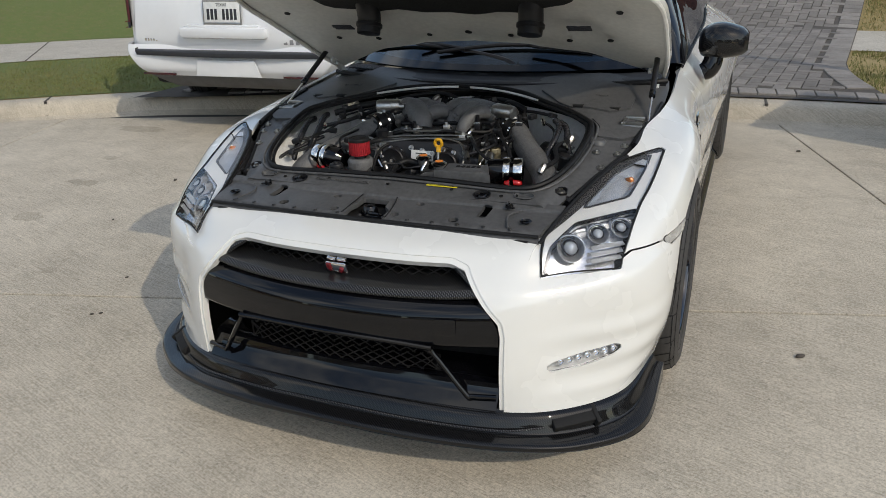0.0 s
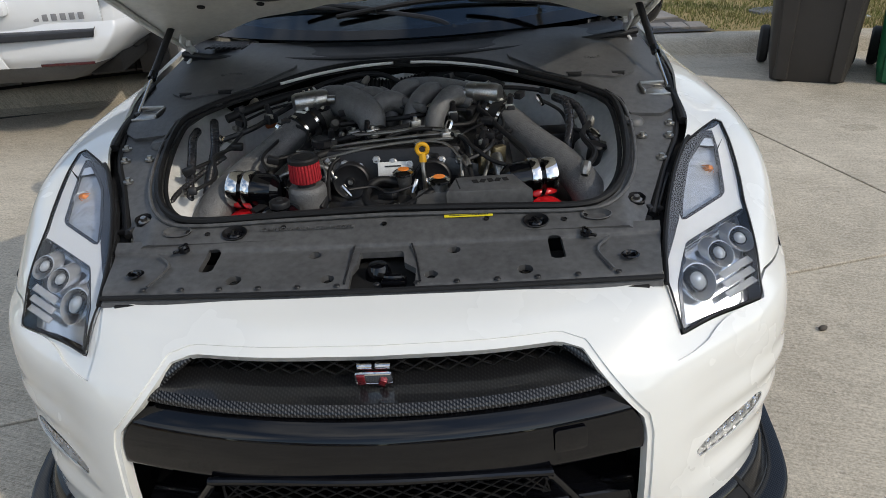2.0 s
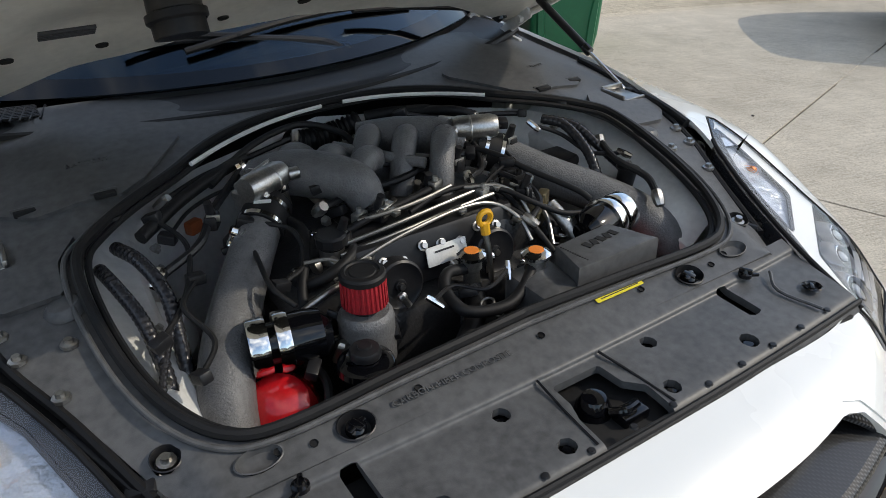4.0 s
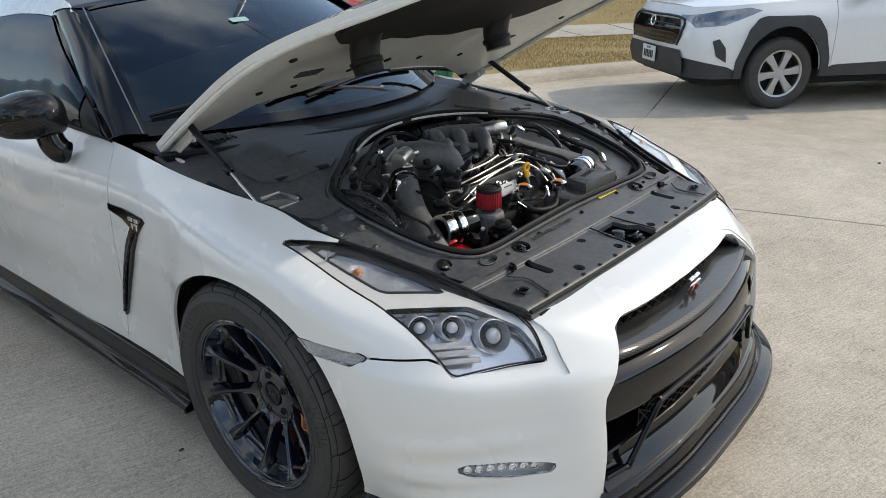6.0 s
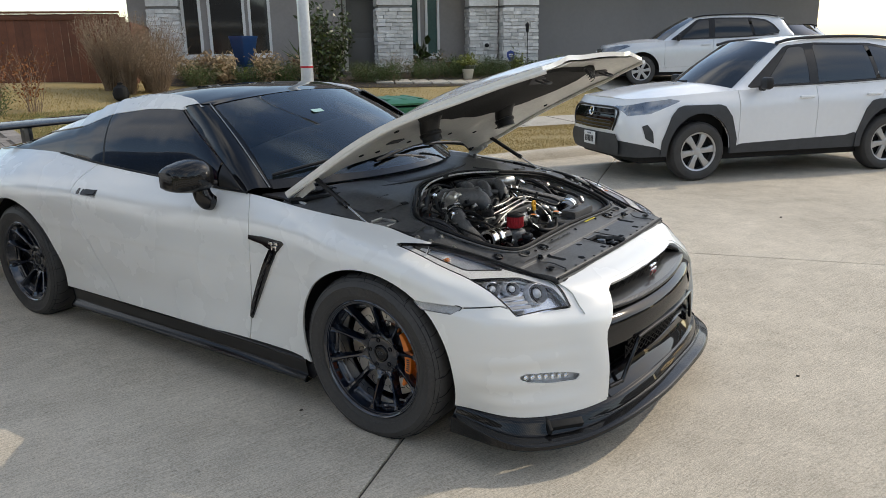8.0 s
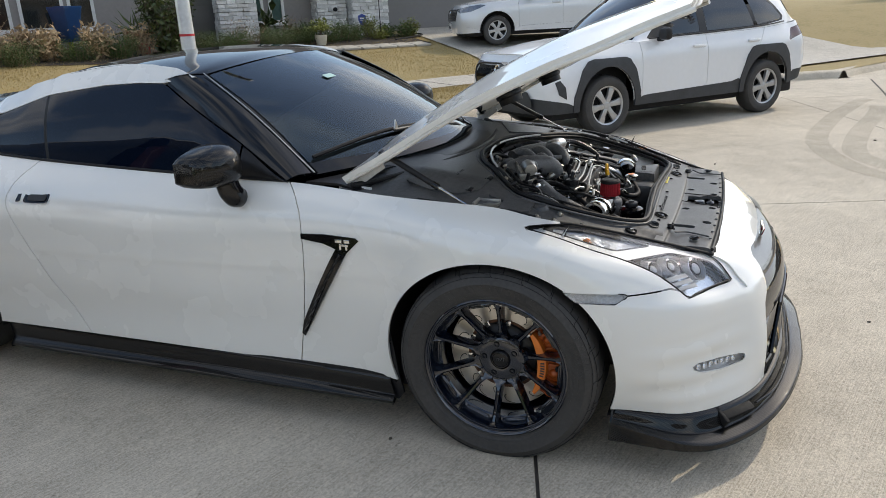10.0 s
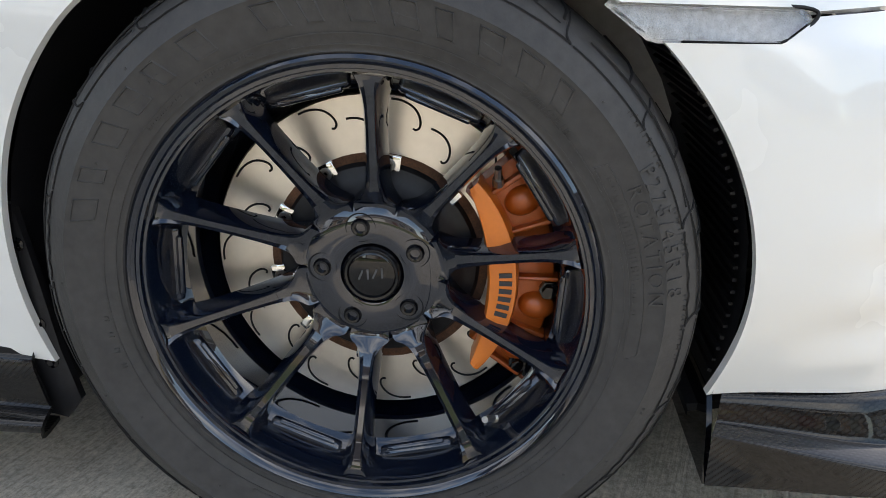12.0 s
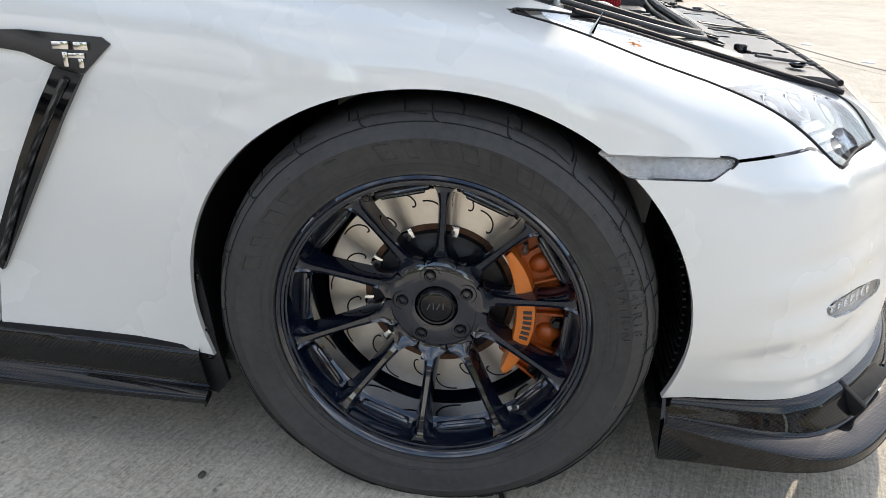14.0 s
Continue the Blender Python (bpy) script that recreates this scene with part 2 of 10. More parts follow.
def lathe(profile, n=32, m=None, closed=False):
    """Profile of (radius, height) turned about z."""
    bm = bmesh.new()
    rings = []
    for r, z in profile:
        if r < 1e-6:
            rings.append([bm.verts.new((0, 0, z))])
        else:
            rings.append([bm.verts.new((r * math.cos(2 * math.pi * k / n), r * math.sin(2 * math.pi * k / n), z)) for k in range(n)])
    pairs = list(zip(rings, rings[1:])) + ([(rings[-1], rings[0])] if closed else [])
    for a, b in pairs:
        for k in range(n):
            q = [a[k % len(a)], a[(k + 1) % len(a)], b[(k + 1) % len(b)], b[k % len(b)]]
            q = list(dict.fromkeys(q))
            if len(q) > 2:
                try:
                    bm.faces.new(q)
                except ValueError:
                    pass
    if m is not None:
        bm.transform(m)
    return bm


def spline(points, per=8):
    """Catmull-Rom through the points."""
    p = [Vector(q) for q in points]
    p = [2 * p[0] - p[1]] + p + [2 * p[-1] - p[-2]]
    out = []
    for k in range(1, len(p) - 2):
        for j in range(per):
            t = j / per
            a, b, c, d = p[k - 1:k + 3]
            out.append(0.5 * (2 * b + (c - a) * t + (2 * a - 5 * b + 4 * c - d) * t * t + (3 * b - a - 3 * c + d) * t ** 3))
    out.append(p[-2])
    return out


def tube(points, radius, n=12, per=8, caps=True, smooth=True, rib=0.0):
    """A round bar or hose along a curve; radius: one number, or one for each point; rib: corrugation depth."""
    path = spline(points, per) if smooth and len(points) > 2 else [Vector(q) for q in points]
    rad = radius if isinstance(radius, (list, tuple)) else None
    bm, rings, up = bmesh.new(), [], None
    if rib:
        fine = []
        for a, b in zip(path, path[1:]):
            k = max(2, int((b - a).length / 0.0025))
            fine += [a.lerp(b, j / k) for j in range(k)]
        path = fine + [path[-1]]
    for i, p in enumerate(path):
        d = (path[min(i + 1, len(path) - 1)] - path[max(i - 1, 0)]).normalized()
        if up is None:
            up = d.orthogonal().normalized()
        up = (up - d * up.dot(d)).normalized()
        side = d.cross(up)
        if rad:
            f = i / max(1, len(path) - 1) * (len(rad) - 1)
            k = min(int(f), len(rad) - 2)
            r = rad[k] + (rad[k + 1] - rad[k]) * (f - k)
        else:
            r = radius
        if rib:
            r -= rib * (i % 4 in (0, 1))
        rings.append([bm.verts.new(p + r * (math.cos(2 * math.pi * k / n) * up + math.sin(2 * math.pi * k / n) * side)) for k in range(n)])
    for a, b in zip(rings, rings[1:]):
        for k in range(n):
            bm.faces.new((a[k], a[(k + 1) % n], b[(k + 1) % n], b[k]))
    if caps:
        bm.faces.new(rings[0][::-1])
        bm.faces.new(rings[-1])
    return bm


def plate(outline, z0, z1, bevel=0.0, m=None):
    """A flat outline (x, y) raised from z0 to z1."""
    bm = bmesh.new()
    f = bm.faces.new([bm.verts.new((x, y, z0)) for x, y in outline])
    top = bmesh.ops.extrude_face_region(bm, geom=[f])["geom"]
    vs = [g for g in top if isinstance(g, bmesh.types.BMVert)]
    bmesh.ops.translate(bm, verts=vs, vec=(0, 0, z1 - z0))
    if bevel:
        es = [e for e in bm.edges if all(v in vs for v in e.verts)]
        bmesh.ops.bevel(bm, geom=es, offset=bevel, segments=2, profile=0.5, affect="EDGES")
    if m is not None:
        bm.transform(m)
    return bm


def rounded(w, h, r, n=5, cx=0.0, cy=0.0):
    out = []
    for sx, sy, a in ((1, 1, 0), (-1, 1, 90), (-1, -1, 180), (1, -1, 270)):
        for k in range(n + 1):
            t = radians(a + 90 * k / n)
            out.append((cx + sx * (w / 2 - r) + r * math.cos(t), cy + sy * (h / 2 - r) + r * math.sin(t)))
    return out


def surf(rows, per_row=6, per_col=6):
    """A smooth skin through rows of points. Returns a bmesh."""
    dense = [spline(r, per_col) for r in rows]
    cols = [spline(c, per_row) for c in zip(*dense)]
    bm = bmesh.new()
    vs = [[bm.verts.new(p) for p in c] for c in cols]
    for a, b in zip(vs, vs[1:]):
        for k in range(len(a) - 1):
            bm.faces.new((a[k], b[k], b[k + 1], a[k + 1]))
    return bm


def cut(bm, f, keep=1):
    """Cut a skin along f(p) = 0 and keep the side where keep * f > 0."""
    val = {v: f(v.co) for v in bm.verts}
    for v, s in list(val.items()):
        if abs(s) < 1e-5:
            val[v] = 0.0
    for e in list(bm.edges):
        a, b = e.verts
        if val[a] * val[b] < 0:
            lo, hi = 0.0, 1.0
            for _ in range(14):
                mid = (lo + hi) / 2
                if f(a.co.lerp(b.co, mid)) * val[a] > 0:
                    lo = mid
                else:
                    hi = mid
            t = min(max(lo, 0.001), 0.999)
            _, nv = bmesh.utils.edge_split(e, a, t)
            val[nv] = 0.0
    for face in list(bm.faces):
        zero = [v for v in face.verts if val[v] == 0.0]
        if len(zero) == 2 and not any(e for e in zero[0].link_edges if e.other_vert(zero[0]) is zero[1]):
            bmesh.utils.face_split(face, zero[0], zero[1])
    dead = []
    for face in bm.faces:
        s = sum(val[v] for v in face.verts)
        if s == 0.0:
            s = f(face.calc_center_median())
        if s * keep < 0:
            dead.append(face)
    bmesh.ops.delete(bm, geom=dead, context="FACES")
    return bm


def inside(poly):
    """Signed distance to a polygon of 2D points, positive within."""
    pts = [(float(a), float(b)) for a, b in poly]

    def sd(x, y):
        best, within = 1e9, False
        for (ax, ay), (bx, by) in zip(pts, pts[1:] + pts[:1]):
            ex, ey, wx, wy = bx - ax, by - ay, x - ax, y - ay
            t = max(0.0, min(1.0, (wx * ex + wy * ey) / (ex * ex + ey * ey)))
            best = min(best, (wx - ex * t) ** 2 + (wy - ey * t) ** 2)
            if (ay > y) != (by > y) and x < (bx - ax) * (y - ay) / (by - ay) + ax:
                within = not within
        return math.sqrt(best) * (1 if within else -1)
    return sd


def thicken(bm, depth):
    """Turn the rim of a skin inwards by depth, against the normals' mean side."""
    bm.normal_update()
    rim = [e for e in bm.edges if e.is_boundary]
    norm = {v: v.normal.copy() for e in rim for v in e.verts}
    made = bmesh.ops.extrude_edge_only(bm, edges=rim)["geom"]
    old = {}
    for e in rim:
        for v in e.verts:
            old[tuple(round(c, 6) for c in v.co)] = norm[v]
    for v in [g for g in made if isinstance(g, bmesh.types.BMVert)]:
        nrm = old.get(tuple(round(c, 6) for c in v.co))
        if nrm is not None:
            v.co -= nrm * depth
    return bm


def flip_x(bm):
    bm.transform(Matrix.Diagonal((-1, 1, 1, 1)))
    bmesh.ops.reverse_faces(bm, faces=bm.faces)
    return bm


def lettering(body, size, depth, m, material, parent, name="lettering", spacing=1.0, align="CENTER"):
    """Raised letters in the built-in font, as a mesh."""
    cu = bpy.data.curves.new("text", "FONT")
    cu.body, cu.size, cu.extrude, cu.align_x, cu.align_y, cu.space_character = body, size, depth, align, "CENTER", spacing
    cu.resolution_u = 3
    ob = bpy.data.objects.new("text", cu)
    scene.collection.objects.link(ob)
    me = bpy.data.meshes.new_from_object(ob.evaluated_get(bpy.context.evaluated_depsgraph_get()))
    bpy.data.objects.remove(ob)
    bpy.data.curves.remove(cu)
    me.transform(m)
    me.materials.clear()
    me.materials.append(material)
    t = new(name, me)
    if parent is not None:
        t.parent = parent
    return t

# ---- ground: a round concrete turning place, kerb, verge, footpath and lots that rise behind it ----
CX, CY, KERB = 2.0, -7.5, 11.4
CONCRETE = concrete("broomed_concrete", (0.68, 0.606, 0.495), (0.31, 0.272, 0.212), 0.29)
PATHWAY = concrete("pale_concrete", (0.60, 0.56, 0.49), (0.32, 0.29, 0.24), 0.9)
JOINT = mat("joint_filler", (0.09, 0.08, 0.07), 0.9, 0, 0.2, 20)
LAWN = mat("dry_lawn", (0.29, 0.22, 0.10), 0.95, 0, 0.3, 1.6, 0.8, 60, tint=(0.20, 0.17, 0.06), fine=0.3)
GREENLAWN = mat("green_lawn", (0.10, 0.13, 0.035), 0.95, 0, 0.35, 1.2, 0.8, 60, tint=(0.17, 0.15, 0.06), fine=0.3)
MULCH = mat("bark_mulch", (0.05, 0.038, 0.03), 0.95, 0, 0.5, 20, 1.0, 40)
PAVER = mat("grey_pavers", (0.215, 0.197, 0.18), 0.85, 0, 0.2, 6, 0.4, 120, each=0.22)
PAVER_EDGE = mat("border_pavers", (0.26, 0.24, 0.22), 0.85, 0, 0.2, 6, 0.4, 120, each=0.16)


def bulge(x, y):
    """How far the kerb swings out beyond the circle, beside the green verge."""
    a = math.degrees(math.atan2(y - CY, x - CX))
    k = min(1.0, max(0.0, (a - 108) / 14)) * min(1.0, max(0.0, (200 - a) / 20))
    return 0.43 * k * k * (3 - 2 * k)


beyond_kerb = lambda p: math.hypot(p.x - CX, p.y - CY) - 11.62 - bulge(p.x, p.y)


def height(r):
    """Height of the lots at distance r from the middle of the turning place."""
    knots = ((0, 0.10), (11.7, 0.135), (14.4, 0.16), (15.9, 0.20), (17.5, 0.55), (20, 0.93), (21.5, 1.1), (24, 1.15), (400, 1.15))
    for (a, za), (b, zb) in zip(knots, knots[1:]):
        if r <= b:
            return za + (zb - za) * max(0, r - a) / (b - a)
    return 1.15


def on_lot(x, y):
    return height(math.hypot(x - CX, y - CY))


def ring(r0, r1, z0, z1, a0=0, a1=360, n=180, steps=1, lift=0.0):
    bm, last = bmesh.new(), None
    for k in range(n + 1):
        t = radians(a0 + (a1 - a0) * k / n)
        row = []
        for j in range(steps + 1):
            r = r0 + (r1 - r0) * j / steps
            z = (z0 + (z1 - z0) * j / steps) if z0 is not None else height(r) + lift
            row.append(bm.verts.new((CX + r * math.cos(t), CY + r * math.sin(t), z)))
        if last:
            for j in range(steps):
                bm.faces.new((last[j], last[j + 1], row[j + 1], row[j]))
        last = row
    return bm


def lot_sheet():
    bm, last = bmesh.new(), None
    radii = [11.62, 12.5, 14.4, 15.1, 15.9, 16.7, 17.5, 18.7, 20, 20.7, 21.5, 24, 40, 60, 120, 400]
    for k in range(145):
        t = radians(2.5 * k)
        row = [bm.verts.new((CX + r * math.cos(t), CY + r * math.sin(t), height(r))) for r in radii]
        if last:
            for j in range(len(radii) - 1):
                bm.faces.new((last[j], last[j + 1], row[j + 1], row[j]))
        last = row
    return bm


# the street leaves the turning circle between two straight kerbs
MOUTH, OUTWARD, NORTH = Vector((12.3, -2.5)), Vector((0.87, -0.493)), Vector((0.493, 0.87))
WIDTH = 9.0


def in_street(p):
    """Positive inside the street that leaves the circle."""
    q = Vector((p.x, p.y)) - MOUTH
    t = q.dot(NORTH)
    return min(q.dot(OUTWARD) + 2.0, -t, t + WIDTH)


off_street = lambda p: -in_street(p)
ground = part("ground", cut(cut(lot_sheet(), off_street), beyond_kerb), LAWN)
tagged(ground, "dormant tan lawn rising gently from the kerb", "lawn", kind="structure")


def kerb_ring():
    bm = bmesh.new()
    prof = [(11.30, -0.02), (11.395, 0.003), (11.425, 0.018), (11.462, 0.100), (11.485, 0.124), (11.52, 0.136), (11.67, 0.140), (11.70, 0.13), (11.70, -0.05)]
    n, last = 240, None
    for k in range(n + 1):
        t = 2 * math.pi * k / n
        out = bulge(CX + math.cos(t), CY + math.sin(t))
        row = [bm.verts.new((CX + (r + out) * math.cos(t), CY + (r + out) * math.sin(t), z)) for r, z in prof]
        if last:
            for j in range(len(prof) - 1):
                bm.faces.new((last[j], last[j + 1], row[j + 1], row[j]))
        last = row
    return bm


tagged(part("kerb", cut(kerb_ring(), off_street), CONCRETE), "rolled concrete kerb with stained joints", "kerb", kind="structure")
kerb = bpy.data.objects["kerb"]
for a in (124.8, 93.8, 110.0, 80.0, 62.0, 45.0, 145.0, 160.0):
    part("kerb_joint", join(box(0.24, 0.020, 0.003, 0, pose(11.585, 0, 0.1395)), box(0.14, 0.026, 0.004, 0, pose(11.455, 0, 0.072, 0, -62))), JOINT, kerb).matrix_basis = pose(CX, CY, 0, 0, 0, a) @ pose(bulge(CX + math.cos(radians(a)), CY + math.sin(radians(a))), 0, 0)
tagged(part("footpath", cut(ring(14.4, 15.9, None, 0, 0, 360, 180, 2, 0.012), off_street), PATHWAY), "pale concrete footpath between two strips of lawn", "footpath", kind="structure")
for k in range(40):
    part("path_joint", box(1.49, 0.012, 0.004, 0), JOINT, bpy.data.objects["footpath"], smooth=False).matrix_basis = pose(CX, CY, 0, 0, 0, 36 + 4.6 * k) @ pose(15.15, 0, 0.1945, 0, -1.53)
# greener grass on the verge and lawn left of the paved drive
tagged(part("verge_lawn", cut(ring(11.70, 14.39, None, 0, 98, 200, 90, 3, 0.006), lambda p: beyond_kerb(p) - 0.07), GREENLAWN), "short green verge lawn with dry patches", "lawn", kind="structure")
tagged(part("front_lawn", ring(15.91, 18.3, None, 0, 98, 165, 60, 16, 0.012), GREENLAWN), "short green lawn with dry patches", "lawn", kind="structure")
tagged(part("mulch_bed", ring(18.3, 23.0, None, 0, 100, 150, 60, 20, 0.04), MULCH), "dark bark mulch bed beside the lawn", "mulch", kind="structure")

# joints of the concrete, in the slab grid's own axes
GA = radians(16.5)
AX, AY = Vector((math.cos(GA), math.sin(GA))), Vector((-math.sin(GA), math.cos(GA)))
ORIGIN = Vector((2.26, 0.75))          # crossing of two joints
tagged(part("road", ring(0.0, 11.9, -0.012, -0.012, 0, 360, 120), JOINT), "pale broomed concrete street of a turning circle", "road", kind="structure")
road = bpy.data.objects["road"]


def clip(poly, inside_fn, cross_fn):
    out = []
    for a, b in zip(poly, poly[1:] + poly[:1]):
        ia, ib = inside_fn(a), inside_fn(b)
        if ia:
            out.append(a)
        if ia != ib:
            out.append(cross_fn(a, b))
    return out




def on_street(s, t):
    return MOUTH + OUTWARD * s + NORTH * t


def straight_kerb(t0, sign):
    bm, last = bmesh.new(), None
    prof = [(-0.12, -0.01), (-0.005, 0.003), (0.025, 0.018), (0.062, 0.100), (0.085, 0.124), (0.12, 0.136), (0.27, 0.140), (0.30, 0.13), (0.30, -0.05)]
    for s in (0.12, 4, 10, 20, 60, 150):
        row = []
        for a, z in prof:
            p = on_street(s, t0 + sign * (a - 0.1))
            row.append(bm.verts.new((p.x, p.y, z)))
        if last:
            for j in range(len(prof) - 1):
                bm.faces.new((last[j], last[j + 1], row[j + 1], row[j]))
        last = row
    return bm


tagged(part("kerb", straight_kerb(0.0, 1), CONCRETE), "straight concrete kerb of the street", "kerb", kind="structure")
tagged(part("kerb", straight_kerb(-WIDTH, -1), CONCRETE), "straight concrete kerb of the street", "kerb", kind="structure")
far_road = [on_street(-9, -WIDTH), on_street(150, -WIDTH), on_street(150, 0), on_street(-9, 0)]
part("street_slab", plate([(p.x, p.y) for p in far_road], -0.05, -0.004, 0.0), CONCRETE, road, smooth=False)


def ribbon(points, width, z):
    pts = spline([Vector((x, y, z)) for x, y in points], 8)
    bm, last = bmesh.new(), None
    for k, p in enumerate(pts):
        d = (pts[min(k + 1, len(pts) - 1)] - pts[max(k - 1, 0)]).normalized()
        side = Vector((-d.y, d.x, 0)) * width / 2
        row = [bm.verts.new(p - side), bm.verts.new(p + side)]
        if last:
            bm.faces.new((last[0], last[1], row[1], row[0]))
        last = row
    return bm


ribbon_joint = ribbon([(12.0, -2.95), (9.74, -2.82), (8.27, -2.69), (7.0, -2.64), (6.16, -2.70), (5.34, -2.82), (4.64, -3.0), (3.4, -3.5), (2.4, -4.4)], 0.03, 0.002)
part("curved_joint", ribbon_joint, JOINT, road, "dark filled joint curving across the street")
MARK = concrete("scuffed_concrete", (0.56, 0.497, 0.40), (0.245, 0.213, 0.163), 0.29)
for pts, w in (([(9.2, -2.5), (8.51, -2.25), (7.17, -1.86), (5.53, -1.56), (4.2, -1.75), (3.4, -2.3)], 0.22), ([(8.4, -2.55), (7.59, -2.4), (6.13, -2.03), (4.81, -1.85), (3.9, -2.2)], 0.22)):
    part("tyre_mark", ribbon(pts, w, 0.0015), MARK, road, "faint curved tyre mark")
random.seed(21)
for x, y, a, b in ((-3.61, 2.17, 0.24, 0.10), (-2.92, 0.89, 0.13, 0.06), (-2.73, 0.28, 0.10, 0.07), (2.44, 2.12, 0.10, 0.07), (-1.98, -0.24, 0.05, 0.03), (-3.2, 1.4, 0.07, 0.05), (3.2, 0.4, 0.08, 0.05)):
    pts = [(x + a * math.cos(t) * random.uniform(0.7, 1.15), y + b * math.sin(t) * random.uniform(0.7, 1.15)) for t in [2 * math.pi * k / 14 for k in range(14)]]
    part("stain", plate(pts, 0.0004, 0.0013), MARK, road, "grey stain on the concrete", smooth=False)
STUD = mat("white_road_stud", (0.75, 0.74, 0.70), 0.6, 0, 0.1, 30)
for x, y in ((11.94, -3.22), (9.93, -2.93), (8.82, -2.82), (7.68, -2.79), (6.33, -2.89), (5.12, -3.03)):
    st = thing("road_stud", "small round white ceramic road stud", "road stud", "studs along the joint", m=pose(x, y, 0.0))
    part("dome", lathe([(0.055, 0.0), (0.052, 0.008), (0.035, 0.018), (0.0, 0.022)], 18), STUD, st)
PEBBLE = mat("dark_pebble", (0.10, 0.085, 0.07), 0.9, 0, 0.3, 60)
for x, y, r in ((1.36, 0.12, 0.016), (-1.42, -0.52, 0.008), (-2.36, 1.11, 0.014), (1.46, 3.04, 0.016), (-1.55, -0.18, 0.008), (-1.39, -0.5, 0.008), (0.62, -1.37, 0.008), (-0.9, 0.35, 0.008), (4.2, -0.6, 0.012), (5.6, -2.1, 0.014), (3.1, 1.2, 0.010), (-2.2, 0.4, 0.008)):
    pb = bmesh.new()
    bmesh.ops.create_icosphere(pb, subdivisions=2, radius=r)
    for v in pb.verts:
        v.co = Vector((v.co.x * random.uniform(1.0, 1.3), v.co.y * 0.75, v.co.z * 0.45 + r * 0.4)) + Vector((0, 0, random.uniform(0, 0.001)))
    pb.transform(pose(x, y, 0.0, 0, 0, random.uniform(0, 180)))
    tagged(part("pebble", pb, PEBBLE), "small dark pebble lying on the concrete street", "pebble", "pebbles on the street")


# ---- drive of herringbone pavers ----
def drive_edges(y):
    """Left and right edge of the straight drive at y, flared at the kerb."""
    right = 2.0 + 0.132 * (y - 6.1)
    flare = 0.62 * max(0.0, 1 - (max(y, 3.7) - 3.9) / 2.1) ** 1.6
    return right - 4.9 - flare, right + flare


def on_drive(x, y, out=0.0):
    a, b = drive_edges(y)
    return a - out < x < b + out


def drive_bed():
    bm, last = bmesh.new(), None
    for k in range(45):
        y = 2.6 + 0.38 * k
        a, b = drive_edges(y)
        row = []
        for j in range(9):
            x = a + (b - a) * j / 8
            r = max(11.66, math.hypot(x - CX, y - CY))
            yy = CY + math.sqrt(max(0.0, r * r - (x - CX) ** 2))
            row.append(bm.verts.new((x, yy, height(r) + 0.016)))
        if last:
            for j in range(8):
                bm.faces.new((last[j], last[j + 1], row[j + 1], row[j]))
        last = row
    bmesh.ops.remove_doubles(bm, verts=bm.verts, dist=0.001)
    return bm


tagged(part("paved_drive", drive_bed(), JOINT), "grey herringbone block paving of a house drive", "driveway", kind="structure")
drive = bpy.data.objects["paved_drive"]


def paver_mesh(w, h):
    bm = plate([(-w / 2, -h / 2), (w / 2, -h / 2), (w / 2, h / 2), (-w / 2, h / 2)], -0.03, 0.0, 0.006)
    me = bpy.data.meshes.new("paver")
    bm.to_mesh(me)
    bm.free()
    return me


PAVER_ME, EDGE_ME = paver_mesh(0.217, 0.104), paver_mesh(0.222, 0.142)
PAVER_ME.materials.append(PAVER)
EDGE_ME.materials.append(PAVER_EDGE)

# ---- the white coupe with its bonnet up: design lines of one half, mirrored ----
car = thing("sports_coupe", "pearl white sports coupe with open bonnet and black wheels", "car")
BUMPER_LOW = [(0, -0.895, 0.250), (0.25, -0.887, 0.246), (0.495, -0.838, 0.227), (0.66, -0.750, 0.215), (0.80, -0.60, 0.215), (0.856, -0.39, 0.228)]
SIDE_LOW = [(0.880, -0.22, 0.21), (0.89, 0, 0.21), (0.885, 0.22, 0.21), (0.860, 0.42, 0.229), (0.855, 0.78, 0.237), (0.865, 1.3, 0.245), (0.875, 1.9, 0.25), (0.88, 2.35, 0.25), (0.90, 2.74, 0.25), (0.87, 3.2, 0.25), (0.72, 3.58, 0.25), (0, 3.68, 0.25)]
LINE_1 = [(0, -0.915, 0.36), (0.25, -0.900, 0.36), (0.50, -0.838, 0.36), (0.66, -0.727, 0.36), (0.805, -0.600, 0.365), (0.884, -0.45, 0.37), (0.905, -0.22, 0.37), (0.918, 0, 0.37), (0.910, 0.22, 0.37), (0.872, 0.42, 0.37), (0.852, 0.78, 0.37), (0.866, 1.3, 0.37), (0.878, 1.9, 0.37), (0.892, 2.35, 0.37), (0.92, 2.74, 0.37), (0.89, 3.2, 0.37), (0.74, 3.62, 0.37), (0, 3.74, 0.37)]
LINE_2 = [(0, -0.900, 0.5), (0.25, -0.880, 0.5), (0.50, -0.818, 0.5), (0.66, -0.712, 0.49), (0.814, -0.588, 0.49), (0.889, -0.44, 0.5), (0.913, -0.22, 0.5), (0.928, 0, 0.5), (0.920, 0.22, 0.5), (0.882, 0.42, 0.5), (0.860, 0.78, 0.5), (0.885, 1.3, 0.5), (0.90, 1.9, 0.5), (0.915, 2.35, 0.5), (0.94, 2.74, 0.5), (0.91, 3.2, 0.5), (0.75, 3.64, 0.5), (0, 3.76, 0.5)]
